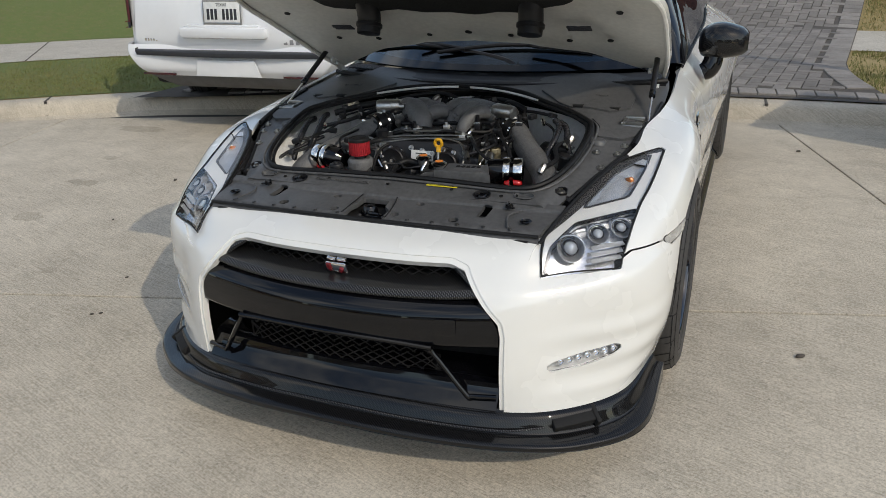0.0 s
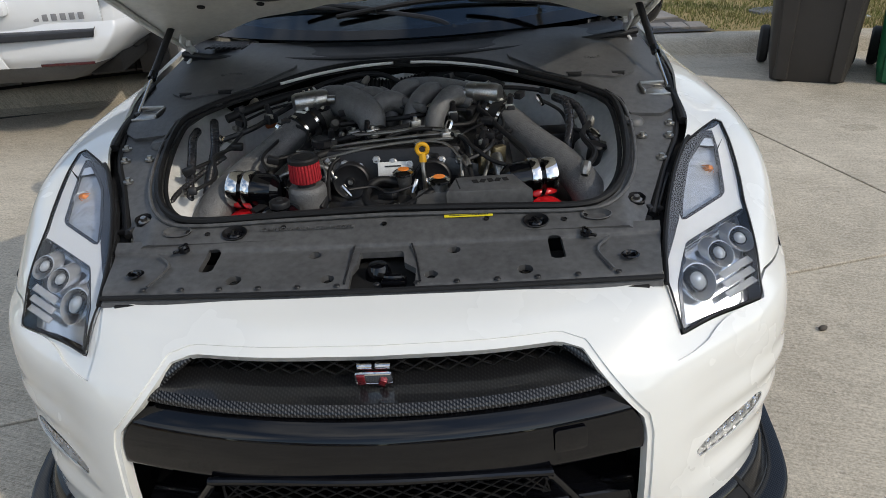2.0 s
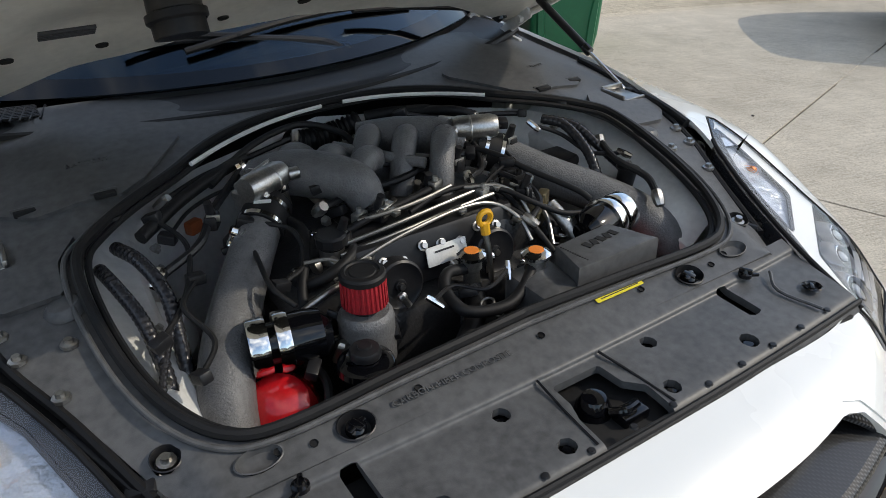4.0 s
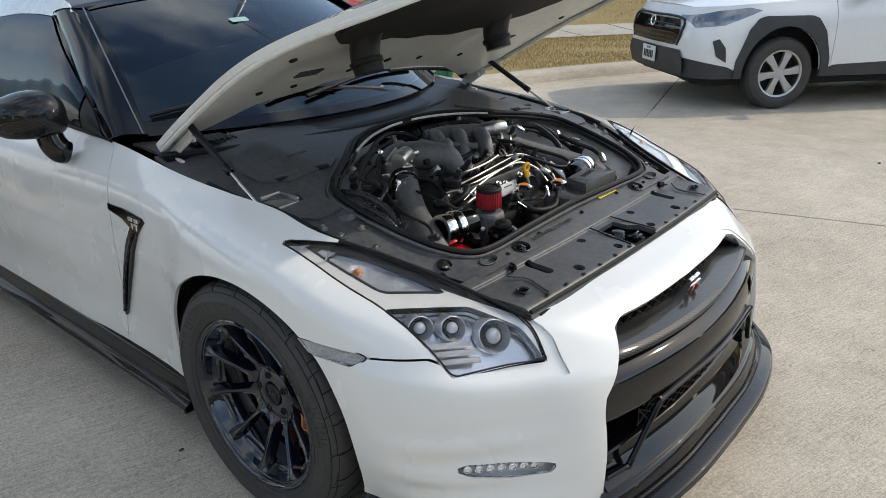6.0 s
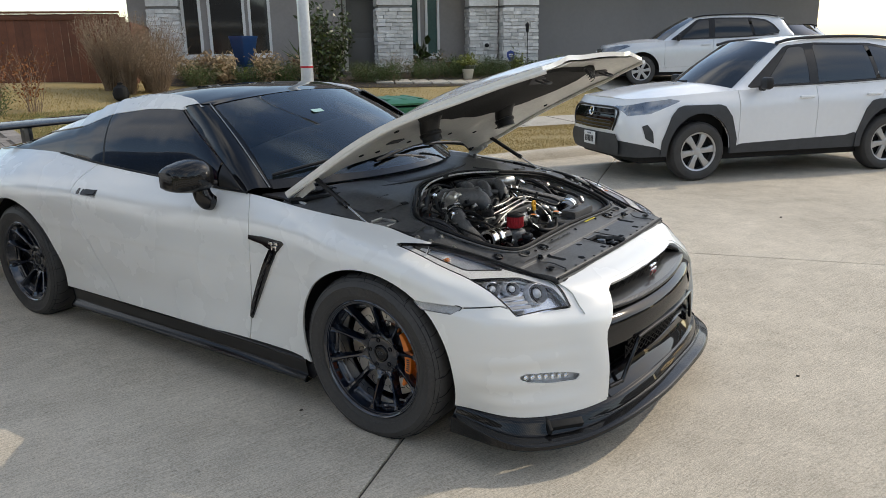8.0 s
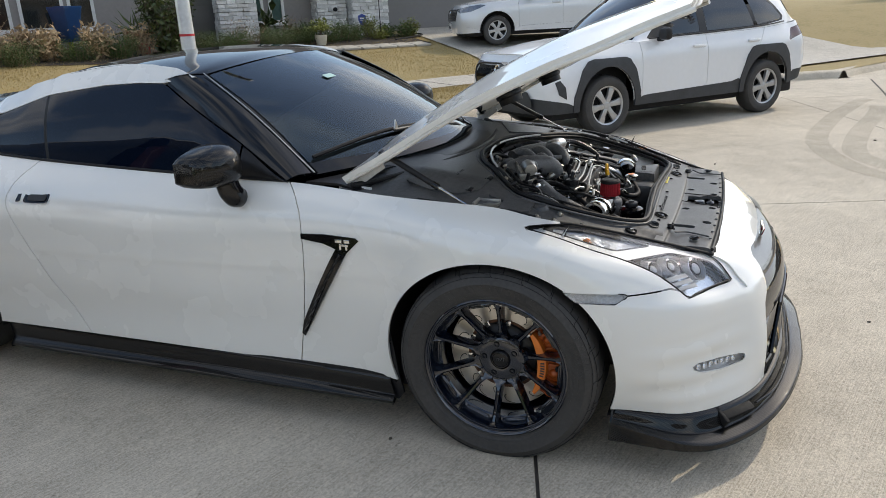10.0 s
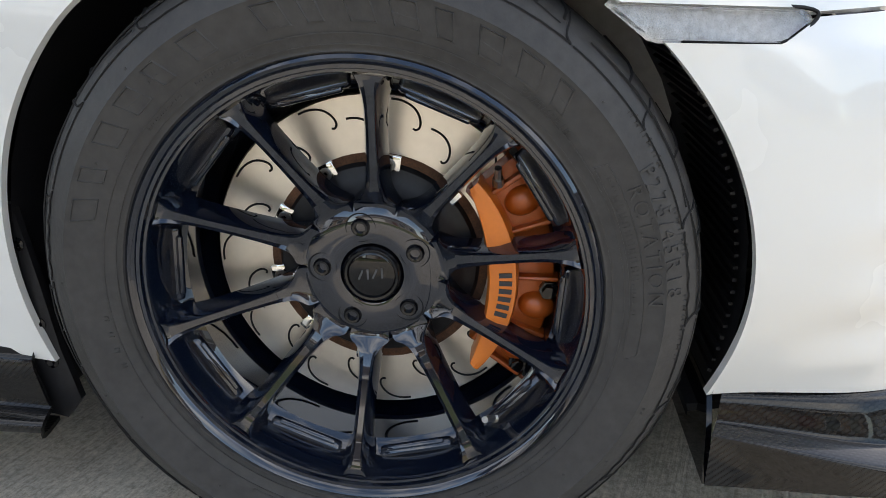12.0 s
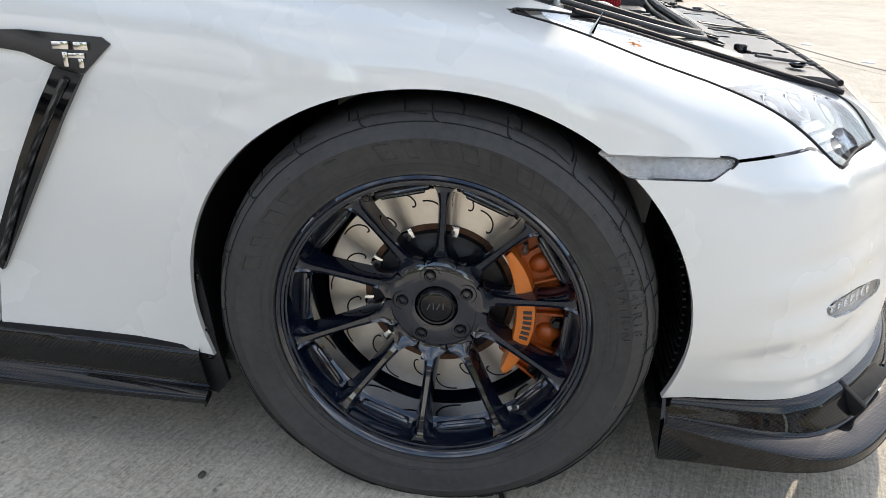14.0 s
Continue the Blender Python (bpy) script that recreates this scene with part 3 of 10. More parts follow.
LINE_L = [(0, -0.868, 0.560), (0.25, -0.850, 0.560), (0.495, -0.798, 0.560), (0.66, -0.698, 0.560), (0.806, -0.582, 0.572), (0.880, -0.43, 0.582), (0.911, -0.22, 0.588), (0.928, 0, 0.592), (0.922, 0.22, 0.592), (0.884, 0.42, 0.592), (0.864, 0.78, 0.592), (0.890, 1.3, 0.592), (0.908, 1.9, 0.595), (0.923, 2.35, 0.595), (0.944, 2.74, 0.595), (0.917, 3.2, 0.595), (0.747, 3.64, 0.595), (0, 3.76, 0.595)]
LINE_3 = [(0, -0.832, 0.603), (0.25, -0.815, 0.605), (0.488, -0.760, 0.603), (0.655, -0.655, 0.600), (0.788, -0.558, 0.613), (0.866, -0.42, 0.62), (0.911, -0.22, 0.635), (0.928, 0.0, 0.655), (0.918, 0.22, 0.66), (0.884, 0.42, 0.655), (0.866, 0.78, 0.65), (0.893, 1.3, 0.65), (0.913, 1.9, 0.66), (0.928, 2.35, 0.66), (0.945, 2.74, 0.66), (0.92, 3.2, 0.66), (0.74, 3.63, 0.66), (0, 3.75, 0.66)]
LINE_4 = [(0, -0.752, 0.655), (0.25, -0.740, 0.655), (0.508, -0.696, 0.650), (0.640, -0.588, 0.668), (0.766, -0.468, 0.69), (0.836, -0.33, 0.722), (0.881, -0.18, 0.762), (0.894, 0.02, 0.79), (0.888, 0.22, 0.80), (0.862, 0.42, 0.805), (0.850, 0.78, 0.81), (0.876, 1.3, 0.81), (0.90, 1.9, 0.83), (0.915, 2.35, 0.835), (0.925, 2.74, 0.84), (0.89, 3.2, 0.84), (0.70, 3.58, 0.84), (0, 3.68, 0.84)]
LINE_5 = [(0, -0.667, 0.682), (0.25, -0.664, 0.681), (0.52, -0.640, 0.675), (0.588, -0.50, 0.709), (0.640, -0.335, 0.756), (0.690, -0.22, 0.789), (0.731, -0.10, 0.820), (0.738, 0.03, 0.848), (0.768, 0.20, 0.868), (0.778, 0.42, 0.885), (0.768, 0.80, 0.918), (0.778, 1.3, 0.935), (0.775, 1.9, 0.965), (0.745, 2.4, 1.0), (0.73, 2.78, 1.0), (0.68, 3.2, 0.98), (0.56, 3.5, 0.95), (0, 3.56, 0.95)]
BODY_ROWS = [BUMPER_LOW + SIDE_LOW, LINE_1, LINE_2, LINE_L, LINE_3, LINE_4, LINE_5]


def shell():
    return surf(BODY_ROWS, 12, 16)


def interp(knots, x):
    if x <= knots[0][0]:
        return knots[0][1]
    for (a, za), (b, zb) in zip(knots, knots[1:]):
        if x <= b:
            return za + (zb - za) * (x - a) / (b - a)
    return knots[-1][1]


HL_OUT = [(-0.72, 0.770), (-0.565, 0.771), (-0.515, 0.777), (-0.42, 0.784), (-0.376, 0.788), (-0.312, 0.799), (-0.254, 0.806), (-0.177, 0.812), (-0.09, 0.815)]   # outer edge of the headlamp in plan
arch_f = lambda p: 1 - math.hypot((p.y - 0.004) / 0.397, (p.z - 0.345) / 0.370)
arch_r = lambda p: 1 - math.hypot((p.y - 2.74) / 0.412, (p.z - 0.345) / 0.40)
grille = inside([(0, 0.629), (0.340, 0.629), (0.382, 0.617), (0.490, 0.492), (0.498, 0.455), (0.498, 0.0), (-0.1, 0.0), (-0.1, 0.629)])
drl = inside([(0.614, 0.347), (0.624, 0.336), (0.70, 0.338), (0.772, 0.353), (0.794, 0.368), (0.790, 0.378), (0.774, 0.383), (0.70, 0.377), (0.628, 0.364), (0.614, 0.357)])
marker = inside([(-0.225, 0.638), (-0.405, 0.632), (-0.418, 0.623), (-0.385, 0.602), (-0.27, 0.604)])
door_rear = [(0.2, 1.78), (0.27, 1.82), (0.48, 1.934), (0.662, 2.016), (0.80, 2.078), (0.848, 2.085), (0.90, 2.07), (0.93, 2.045), (1.0, 1.965)]
seam_f = [(-0.60, 0.607), (-0.535, 0.632), (-0.41, 0.626), (-0.22, 0.612), (0.2, 0.61)]     # between bumper and wing

f_head = lambda p: min(0.8 * (interp(HL_OUT, p.y) - p.x), -0.088 - p.y, 0.7 * (-0.09 + 1.08 * (p.x - 0.803) - p.y), p.x - 0.562 - 0.25 * max(0.0, 0.675 - p.z), p.z - 0.600)
f_bump = lambda p: max(min(interp(seam_f, p.y) - p.z, -0.1 - p.y), (-0.60 - p.y) * 2 if p.x < 0.75 else -1) if p.y < 0 else -1
f_wing = lambda p: -f_bump(p)
f_door0 = lambda p: p.y - interp([(0.2, 0.79), (0.35, 0.764), (0.43, 0.746), (0.5, 0.732), (0.62, 0.714), (0.70, 0.709), (0.77, 0.711), (0.80, 0.714), (0.83, 0.722), (0.87, 0.749), (0.90, 0.776), (0.93, 0.805)], p.z)
f_door1 = lambda p: interp(door_rear, p.z) - p.y
GAP = 0.0022


def creases(bm):
    """Soft folds in the corner of the bumper, above and below the running lamp."""
    for v in bm.verts:
        x, y, z = v.co
        if y < -0.3 and 0.235 < z < 0.50:
            w = min(1.0, max(0.0, (abs(x) - 0.56) / 0.16)) * min(1.0, (z - 0.235) / 0.03) * min(1.0, (0.50 - z) / 0.05) * min(1.0, max(0.0, (-0.43 - y) / 0.10))
            d = 0.0036 * w * math.cos((z - 0.348) * 2 * math.pi / 0.085)
            v.co.x += 0.55 * d
            v.co.y -= 0.83 * d


def piece(name, material, cuts, parent, depth=0.02, label="", both=True, edit=None):
    """A panel of the body shell, on both sides, kept where every cut is positive."""
    bm = shell()
    for c in cuts:
        cut(bm, c)
    thicken(bm, depth)
    if edit:
        edit(bm)
    me_l = bm.copy()
    obs = [part(name, bm, material, parent, label)]
    if both:
        obs.append(part(name, flip_x(me_l), material, parent, label))
    if material is LENS:
        for ob in obs:
            ob.visible_shadow = False


not_head = lambda p: -f_head(p) - 0.003
# flat recess in the bumper round the tip of the headlamp, widening towards the nose
f_ledge = lambda p: interp([(0.50, 0.032), (0.60, 0.028), (0.70, 0.013), (0.775, 0.001), (0.80, -0.01)], p.x) * interp([(-0.70, 1.0), (-0.635, 0.35)], p.y) + f_head(p) if p.y < -0.4 else -1


def press_in(bm):
    for v in bm.verts:
        v.co += Vector((-0.0016, 0.0040, -0.0052))


piece("bumper", WHITE, [lambda p: -0.15 - p.y, lambda p: f_bump(p) - GAP, not_head, lambda p: -f_ledge(p), lambda p: -grille(p.x, p.z) - 0.013 if p.y < -0.5 else 1, lambda p: -drl(p.x, p.z) if p.y < -0.4 else 1, lambda p: -arch_f(p), lambda p: -marker(p.y, p.z)], car, 0.009, edit=creases)
piece("lamp_recess", WHITE, [lambda p: -0.15 - p.y, lambda p: f_bump(p) - GAP, not_head, f_ledge], car, 0.014, edit=press_in)
piece("grille_border", WHITE, [lambda p: -0.5 - p.y, lambda p: f_bump(p) - GAP, lambda p: -grille(p.x, p.z), lambda p: grille(p.x, p.z) + 0.0125], car, 0.02, edit=lambda bm: bmesh.ops.translate(bm, verts=bm.verts, vec=(0, 0.005, 0)))
piece("wing", WHITE, [lambda p: p.y + 0.62, lambda p: 1.0 - p.y, lambda p: f_wing(p) - GAP, not_head, lambda p: -f_door0(p) - GAP, lambda p: -arch_f(p), lambda p: -marker(p.y, p.z)], car, 0.009)
piece("door", WHITE, [lambda p: p.y - 0.6, lambda p: 2.2 - p.y, lambda p: f_door0(p) - GAP, lambda p: f_door1(p) - GAP], car, 0.03)
piece("rear_quarter", WHITE, [lambda p: p.y - 1.6, lambda p: -f_door1(p) - GAP, lambda p: -arch_r(p)], car, 0.03)
piece("headlamp_lens", LENS, [lambda p: -0.02 - p.y, f_head], car, 0.006, "clear headlamp cover")
piece("side_marker", LENS, [lambda p: p.y + 0.5, lambda p: -0.1 - p.y, lambda p: marker(p.y, p.z) - 0.002], car, 0.012, "clear side marker lamp")
piece("running_lamp", LENS, [lambda p: -0.4 - p.y, lambda p: drl(p.x, p.z) - 0.001], car, 0.01, "clear running lamp")


def both_sides(name, make, material, parent, label=""):
    for s in (1, -1):
        bm = make()
        part(name, bm if s > 0 else flip_x(bm), material, parent, label)


# -- greenhouse: side skin from belt line to roof edge, then roof and screens
BELT = [(0.768, 0.80, 0.918), (0.772, 1.10, 0.929), (0.772, 1.5, 0.946), (0.768, 2.0, 0.972), (0.742, 2.43, 1.0), (0.728, 2.9, 1.0), (0.68, 3.3, 0.975)]
ROOF_EDGE = [(0.748, 0.80, 0.926), (0.682, 1.06, 1.112), (0.592, 1.29, 1.284), (0.546, 1.64, 1.332), (0.560, 2.03, 1.293), (0.588, 2.43, 1.180), (0.60, 2.9, 1.06), (0.58, 3.3, 0.985)]


def side_skin():
    lo, hi = spline(BELT, 12), spline(ROOF_EDGE[:2] + ROOF_EDGE[2:], 12)
    n = 60
    def along(path, t):
        k = t * (len(path) - 1)
        i = min(int(k), len(path) - 2)
        return path[i].lerp(path[i + 1], k - i)
    rows = []
    for j in range(9):
        v = j / 8
        row = []
        for i in range(n + 1):
            y = 0.80 + 2.5 * i / n
            a = min(lo, key=lambda p: abs(p.y - y))
            b = min(hi, key=lambda p: abs(p.y - y))
            p = Vector((0, y, 0)) + Vector((1, 0, 0)) * (a.x + (b.x - a.x) * v + 0.028 * math.sin(math.pi * v)) + Vector((0, 0, 1)) * (a.z + (b.z - a.z) * v)
            row.append(p)
        rows.append(row)
    return surf(rows, 2, 1)


def moved(bm, dx):
    bm.transform(Matrix.Translation((dx, 0, -0.002)))
    return bm


window = inside([(0.998, 0.930), (1.5, 0.950), (2.0, 0.976), (2.43, 1.006), (2.42, 1.07), (2.308, 1.148), (2.04, 1.222), (1.733, 1.256), (1.55, 1.262), (1.418, 1.259), (1.202, 1.147), (1.002, 1.045)])
sail = inside([(0.83, 0.930), (0.992, 0.930), (0.992, 1.036)])
pillar_line = lambda p: p.y - (1.43 - (p.z - 1.26) * 8)
post_line = lambda p: p.y - (1.961 + (p.z - 0.981) * 0.324)
both_sides("side_window", lambda: cut(cut(side_skin(), lambda p: window(p.y, p.z) - 0.003), lambda p: -0.008 - post_line(p)), TINT, car, "dark tinted side window")
both_sides("quarter_window", lambda: cut(cut(side_skin(), lambda p: window(p.y, p.z) - 0.003), lambda p: post_line(p) - 0.008), TINT, car, "dark tinted quarter window")
both_sides("door_post", lambda: cut(cut(cut(side_skin(), lambda p: window(p.y, p.z) - 0.003), lambda p: 0.008 - post_line(p)), lambda p: post_line(p) + 0.008), RUBBER, car, "black post between the windows")
both_sides("pillar", lambda: thicken(moved(cut(cut(side_skin(), lambda p: -window(p.y, p.z)), lambda p: -pillar_line(p)), -0.006), 0.012), BLACK_GLOSS, car, "gloss black windscreen pillar")
both_sides("roof_rail", lambda: thicken(cut(cut(side_skin(), lambda p: -window(p.y, p.z)), pillar_line), 0.015), WHITE, car)
both_sides("belt_moulding", lambda: tube([(x + 0.003, y, z + 0.003) for x, y, z in BELT[:5]], 0.0055, 8, 6), RUBBER, car)
both_sides("pillar_moulding", lambda: tube([(0.716, 1.0, 1.047), (0.662, 1.202, 1.151), (0.594, 1.424, 1.266)], 0.003, 6, 6), RUBBER, car)


def roof_skin():
    rows = []
    for y, zc, drop, w in ((1.19, 1.322, 0.050, 0.590), (1.35, 1.345, 0.052, 0.578), (1.62, 1.356, 0.026, 0.548), (2.0, 1.335, 0.040, 0.562), (2.43, 1.24, 0.060, 0.590), (2.9, 1.11, 0.05, 0.60), (3.3, 1.01, 0.025, 0.58)):
        rows.append([(w * k / 6, y + (0.11 * (k / 6) ** 2 if y < 1.3 else 0), zc - drop * abs(k / 6) ** 2.2) for k in range(-6, 7)])
    return surf(rows, 8, 4)


part("roof", thicken(cut(roof_skin(), lambda p: 2.15 - p.y), 0.02), BLACK_GLOSS, car, "gloss black roof")
part("rear_screen", cut(roof_skin(), lambda p: p.y - 2.155), TINT, car, "dark rear screen")
part("boot_lid", thicken(surf([[(-0.58, 3.3, 0.985), (0, 3.3, 1.01), (0.58, 3.3, 0.985)], [(-0.57, 3.42, 0.97), (0, 3.45, 0.99), (0.57, 3.42, 0.97)], [(-0.54, 3.5, 0.95), (0, 3.57, 0.955), (0.54, 3.5, 0.95)]], 4, 6), 0.02), WHITE, car)
part("rear_wing", join(box(1.36, 0.22, 0.02, 0.008, pose(0, 3.42, 1.10, 6)), box(0.03, 0.12, 0.17, 0.008, pose(0.45, 3.42, 1.01)), box(0.03, 0.12, 0.17, 0.008, pose(-0.45, 3.42, 1.01))), CARBON, car, "carbon rear wing")


def windscreen_skin():
    rows = []
    for k in range(9):
        v = k / 8
        row = []
        for i in range(-8, 9):
            u = i / 8
            base = Vector((0.72 * u, 0.41 + 0.34 * u * u, 0.945 - 0.02 * u * u))
            top = Vector((0.585 * u, 1.185 + 0.105 * u * u, 1.320 - 0.052 * u * u))
            p = base.lerp(top, v)
            p.z += 0.030 * math.sin(math.pi * v)
            row.append(p)
        rows.append(row)
    return surf(rows, 2, 2)


part("windscreen", thicken(windscreen_skin(), 0.005), WIND, car, "blue-tinted windscreen with a small toll sticker").visible_shadow = False
part("sticker", plate(rounded(0.075, 0.030, 0.004), 0, 0.001, 0, pose(-0.14, 0.952, 1.228, 25)), mat("pale_green_sticker", (0.30, 0.48, 0.46), 0.5, 0, 0.1, 30), car, "small pale green toll sticker")


def frit():
    """The dark printed band round the screen."""
    return join(cut(windscreen_skin(), lambda p: abs(p.x) - (0.70 - 0.155 * (p.z - 0.94) / 0.37) + 0.012), cut(windscreen_skin(), lambda p: 0.965 - p.z))


fb = frit()
fb.transform(Matrix.Translation((0, -0.001, 0.003)))
part("screen_border", fb, BLACK_GLOSS, car)

def pillar_cover():
    """One smooth gloss band between the side window's front edge and the screen."""
    edge = spline([(0.776, 0.798, 0.924), (0.731, 1.002, 1.046), (0.668, 1.202, 1.151), (0.597, 1.424, 1.268)], 10)
    rows = [[], [], [], []]
    for k in range(11):
        v = k / 10
        w = edge[round(v * (len(edge) - 1))] + Vector((0.004, 0, 0.002))
        e = Vector((0.708, 0.735, 0.926)).lerp(Vector((0.572, 1.272, 1.276)), v)
        e.z += 0.030 * math.sin(math.pi * v) + 0.005
        rows[0].append(e - Vector((0.02, 0.012, -0.002)))
        rows[1].append(e.lerp(w, 0.33) + Vector((0.010, -0.004, 0.010)))
        rows[2].append(e.lerp(w, 0.70) + Vector((0.011, -0.004, 0.008)))
        rows[3].append(w)
    return surf(rows, 4, 3)


both_sides("pillar_cover", lambda: thicken(pillar_cover(), 0.004), BLACK_GLOSS, car, "gloss black screen pillar cover")
both_sides("screen_moulding", lambda: tube([(0.702, 0.727, 0.939), (0.642, 0.99, 1.134), (0.566, 1.262, 1.289)], 0.0028, 6, 8), DULL_STEEL, car, "thin dull screen moulding")

# cabin seen darkly through the screen
part("dashboard", surf([[(-0.66, 0.80, 0.93), (0, 0.62, 0.95), (0.66, 0.80, 0.93)], [(-0.66, 0.98, 0.97), (0, 0.95, 0.985), (0.66, 0.98, 0.97)], [(-0.66, 1.15, 0.93), (0, 1.12, 0.94), (0.66, 1.15, 0.93)], [(-0.66, 1.2, 0.6), (0, 1.2, 0.6), (0.66, 1.2, 0.6)]], 5, 6), DARK, car)
for sx in (-1, 1):
    part("seat", join(box(0.48, 0.16, 0.62, 0.06, pose(sx * 0.36, 1.98, 0.80, -14)), box(0.26, 0.11, 0.2, 0.04, pose(sx * 0.36, 2.06, 1.12, -10)), box(0.5, 0.5, 0.16, 0.05, pose(sx * 0.36, 1.72, 0.5))), DARK, car)
part("steering_wheel", lathe([(0.165, 0), (0.178, 0.013), (0.190, 0), (0.178, -0.013)], 28, pose(0.36, 1.32, 0.93, 68), True), DARK, car)
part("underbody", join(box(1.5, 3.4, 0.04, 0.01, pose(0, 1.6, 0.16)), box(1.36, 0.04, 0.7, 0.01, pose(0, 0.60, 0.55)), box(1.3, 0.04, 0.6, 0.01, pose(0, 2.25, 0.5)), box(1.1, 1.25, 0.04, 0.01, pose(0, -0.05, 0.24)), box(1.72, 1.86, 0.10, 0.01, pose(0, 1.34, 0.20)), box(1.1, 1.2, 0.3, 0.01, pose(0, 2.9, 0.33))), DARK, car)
both_sides("arch_liner", lambda: cut(lathe([(0.394, -0.34), (0.400, 0.0)], 40, pose(0.86, 0.004, 0.345, 0, 90)), lambda p: p.z - 0.225), BLACK_SATIN, car)
both_sides("rear_arch_liner", lambda: cut(lathe([(0.41, -0.34), (0.415, 0.0)], 40, pose(0.88, 2.74, 0.345, 0, 90)), lambda p: p.z - 0.225), BLACK_SATIN, car)


def liner_ribs():
    out = []
    for k in range(34):
        a = radians(-14 + 2.0 * k)
        out.append(box(0.22, 0.0045, 0.0035, 0, pose(0.735, 0.004 - 0.392 * math.cos(a), 0.345 + 0.392 * math.sin(a), -math.degrees(a))))
    return join(*out)


both_sides("liner_ribs", liner_ribs, BLACK_SATIN, car)

# -- front: black fascia, meshes, carbon duct lip
def front_y(x, z):
    return interp([(0.1, -0.900), (0.21, -0.900), (0.36, -0.915), (0.5, -0.900), (0.56, -0.868), (0.6, -0.835), (0.7, -0.68)], z) + interp([(0.2, 0.24), (0.36, 0.31), (0.5, 0.33), (0.6, 0.29)], z) * x * x


def band(zs, depths, half, steps=24, slant=0.0):
    """A strip across the nose; depths: how far behind the nose line each height lies."""
    rows = []
    for z, d in zip(zs, depths):
        h = half(z) if callable(half) else half
        rows.append([(h * (2 * i / steps - 1), front_y(h * (2 * i / steps - 1), z) + d, z) for i in range(steps + 1)])
    bm = surf(rows, 4, 1)
    bm.normal_update()
    if sum(f.normal.y * f.calc_area() for f in bm.faces) > 0:
        bmesh.ops.reverse_faces(bm, faces=bm.faces)
    return bm


grille_half = lambda z: interp([(0.0, 0.495), (0.455, 0.495), (0.492, 0.487), (0.617, 0.380), (0.63, 0.34)], z) - 0.003
part("fascia_bar", thicken(band([0.552, 0.538, 0.528, 0.512, 0.48, 0.445, 0.422, 0.412], [0.050, 0.026, 0.014, 0.006, 0.006, 0.008, 0.012, 0.03], grille_half), 0.03), BLACK_GLOSS, car, "gloss black cross bar of the nose")


# depth behind the nose line, height, half width: the lip, then the long flat ramp that runs back under the mesh
DUCT = ((0.030, 0.538, 0.445), (0.018, 0.546, 0.442), (0.020, 0.556, 0.432), (0.032, 0.564, 0.420), (0.075, 0.572, 0.400), (0.130, 0.582, 0.375))


def duct(a, b):
    rows = []
    for d, z, w in DUCT[a:b]:
        rows.append([(w * (i / 14), front_y(w * i / 14, 0.54) + d, z + 0.010 * (i / 14) ** 4) for i in range(-14, 15)])
    return surf(rows, 4, 1)


part("duct_lip", duct(0, 4), CARBON_FINE, car, "lacquered carbon duct lip")
part("duct_ramp", duct(3, 6), CARBON_RAMP, car, "dark lacquered carbon duct ramp")
for sx in (1, -1):
    part("duct_edge", tube([(sx * 0.352, front_y(0.352, 0.61) + 0.034, 0.616), (sx * 0.392, front_y(0.392, 0.585) + 0.030, 0.592), (sx * 0.437, front_y(0.437, 0.55) + 0.026, 0.553)], 0.010, 8), CARBON_FINE, car)
# near-black bands stand in for the shade behind both meshes
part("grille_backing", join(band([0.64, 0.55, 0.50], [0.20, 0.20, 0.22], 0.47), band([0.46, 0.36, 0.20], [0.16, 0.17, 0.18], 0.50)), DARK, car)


def diamond_mesh(z0, z1, half, depth, pitch, r):
    out, n = [], int(2 * half / pitch)
    h = z1 - z0
    for k in range(-2, n + 3):
        x0 = -half + k * pitch
        for s in (1, -1):
            pts = []
            for j in range(2):
                t = j
                x = x0 + s * pitch * 2.2 * (t - 0.5)
                x = max(-half, min(half, x))
                pts.append((x, front_y(x, 0.5 if z0 > 0.5 else 0.36) + depth, z0 + h * t))
            out.append(tube(pts, r, 4, 1, True, False))
    return join(*out)


part("upper_mesh", diamond_mesh(0.575, 0.632, 0.37, 0.125, 0.042, 0.0020), RUBBER, car, "black diamond mesh")
part("lower_mesh", join(diamond_mesh(0.372, 0.425, 0.300, 0.060, 0.042, 0.0021), diamond_mesh(0.319, 0.372, 0.320, 0.060, 0.042, 0.0021)), RUBBER, car, "black diamond mesh")


def lower_frame():
    pts = [(-0.488, 0.268), (-0.425, 0.270), (-0.405, 0.278), (-0.318, 0.405), (-0.290, 0.421), (0, 0.434), (0.290, 0.421), (0.318, 0.405), (0.405, 0.278), (0.425, 0.270), (0.488, 0.268)]
    return tube([(x, front_y(x, 0.34) + 0.010, z) for x, z in pts], 0.008, 10, 5)


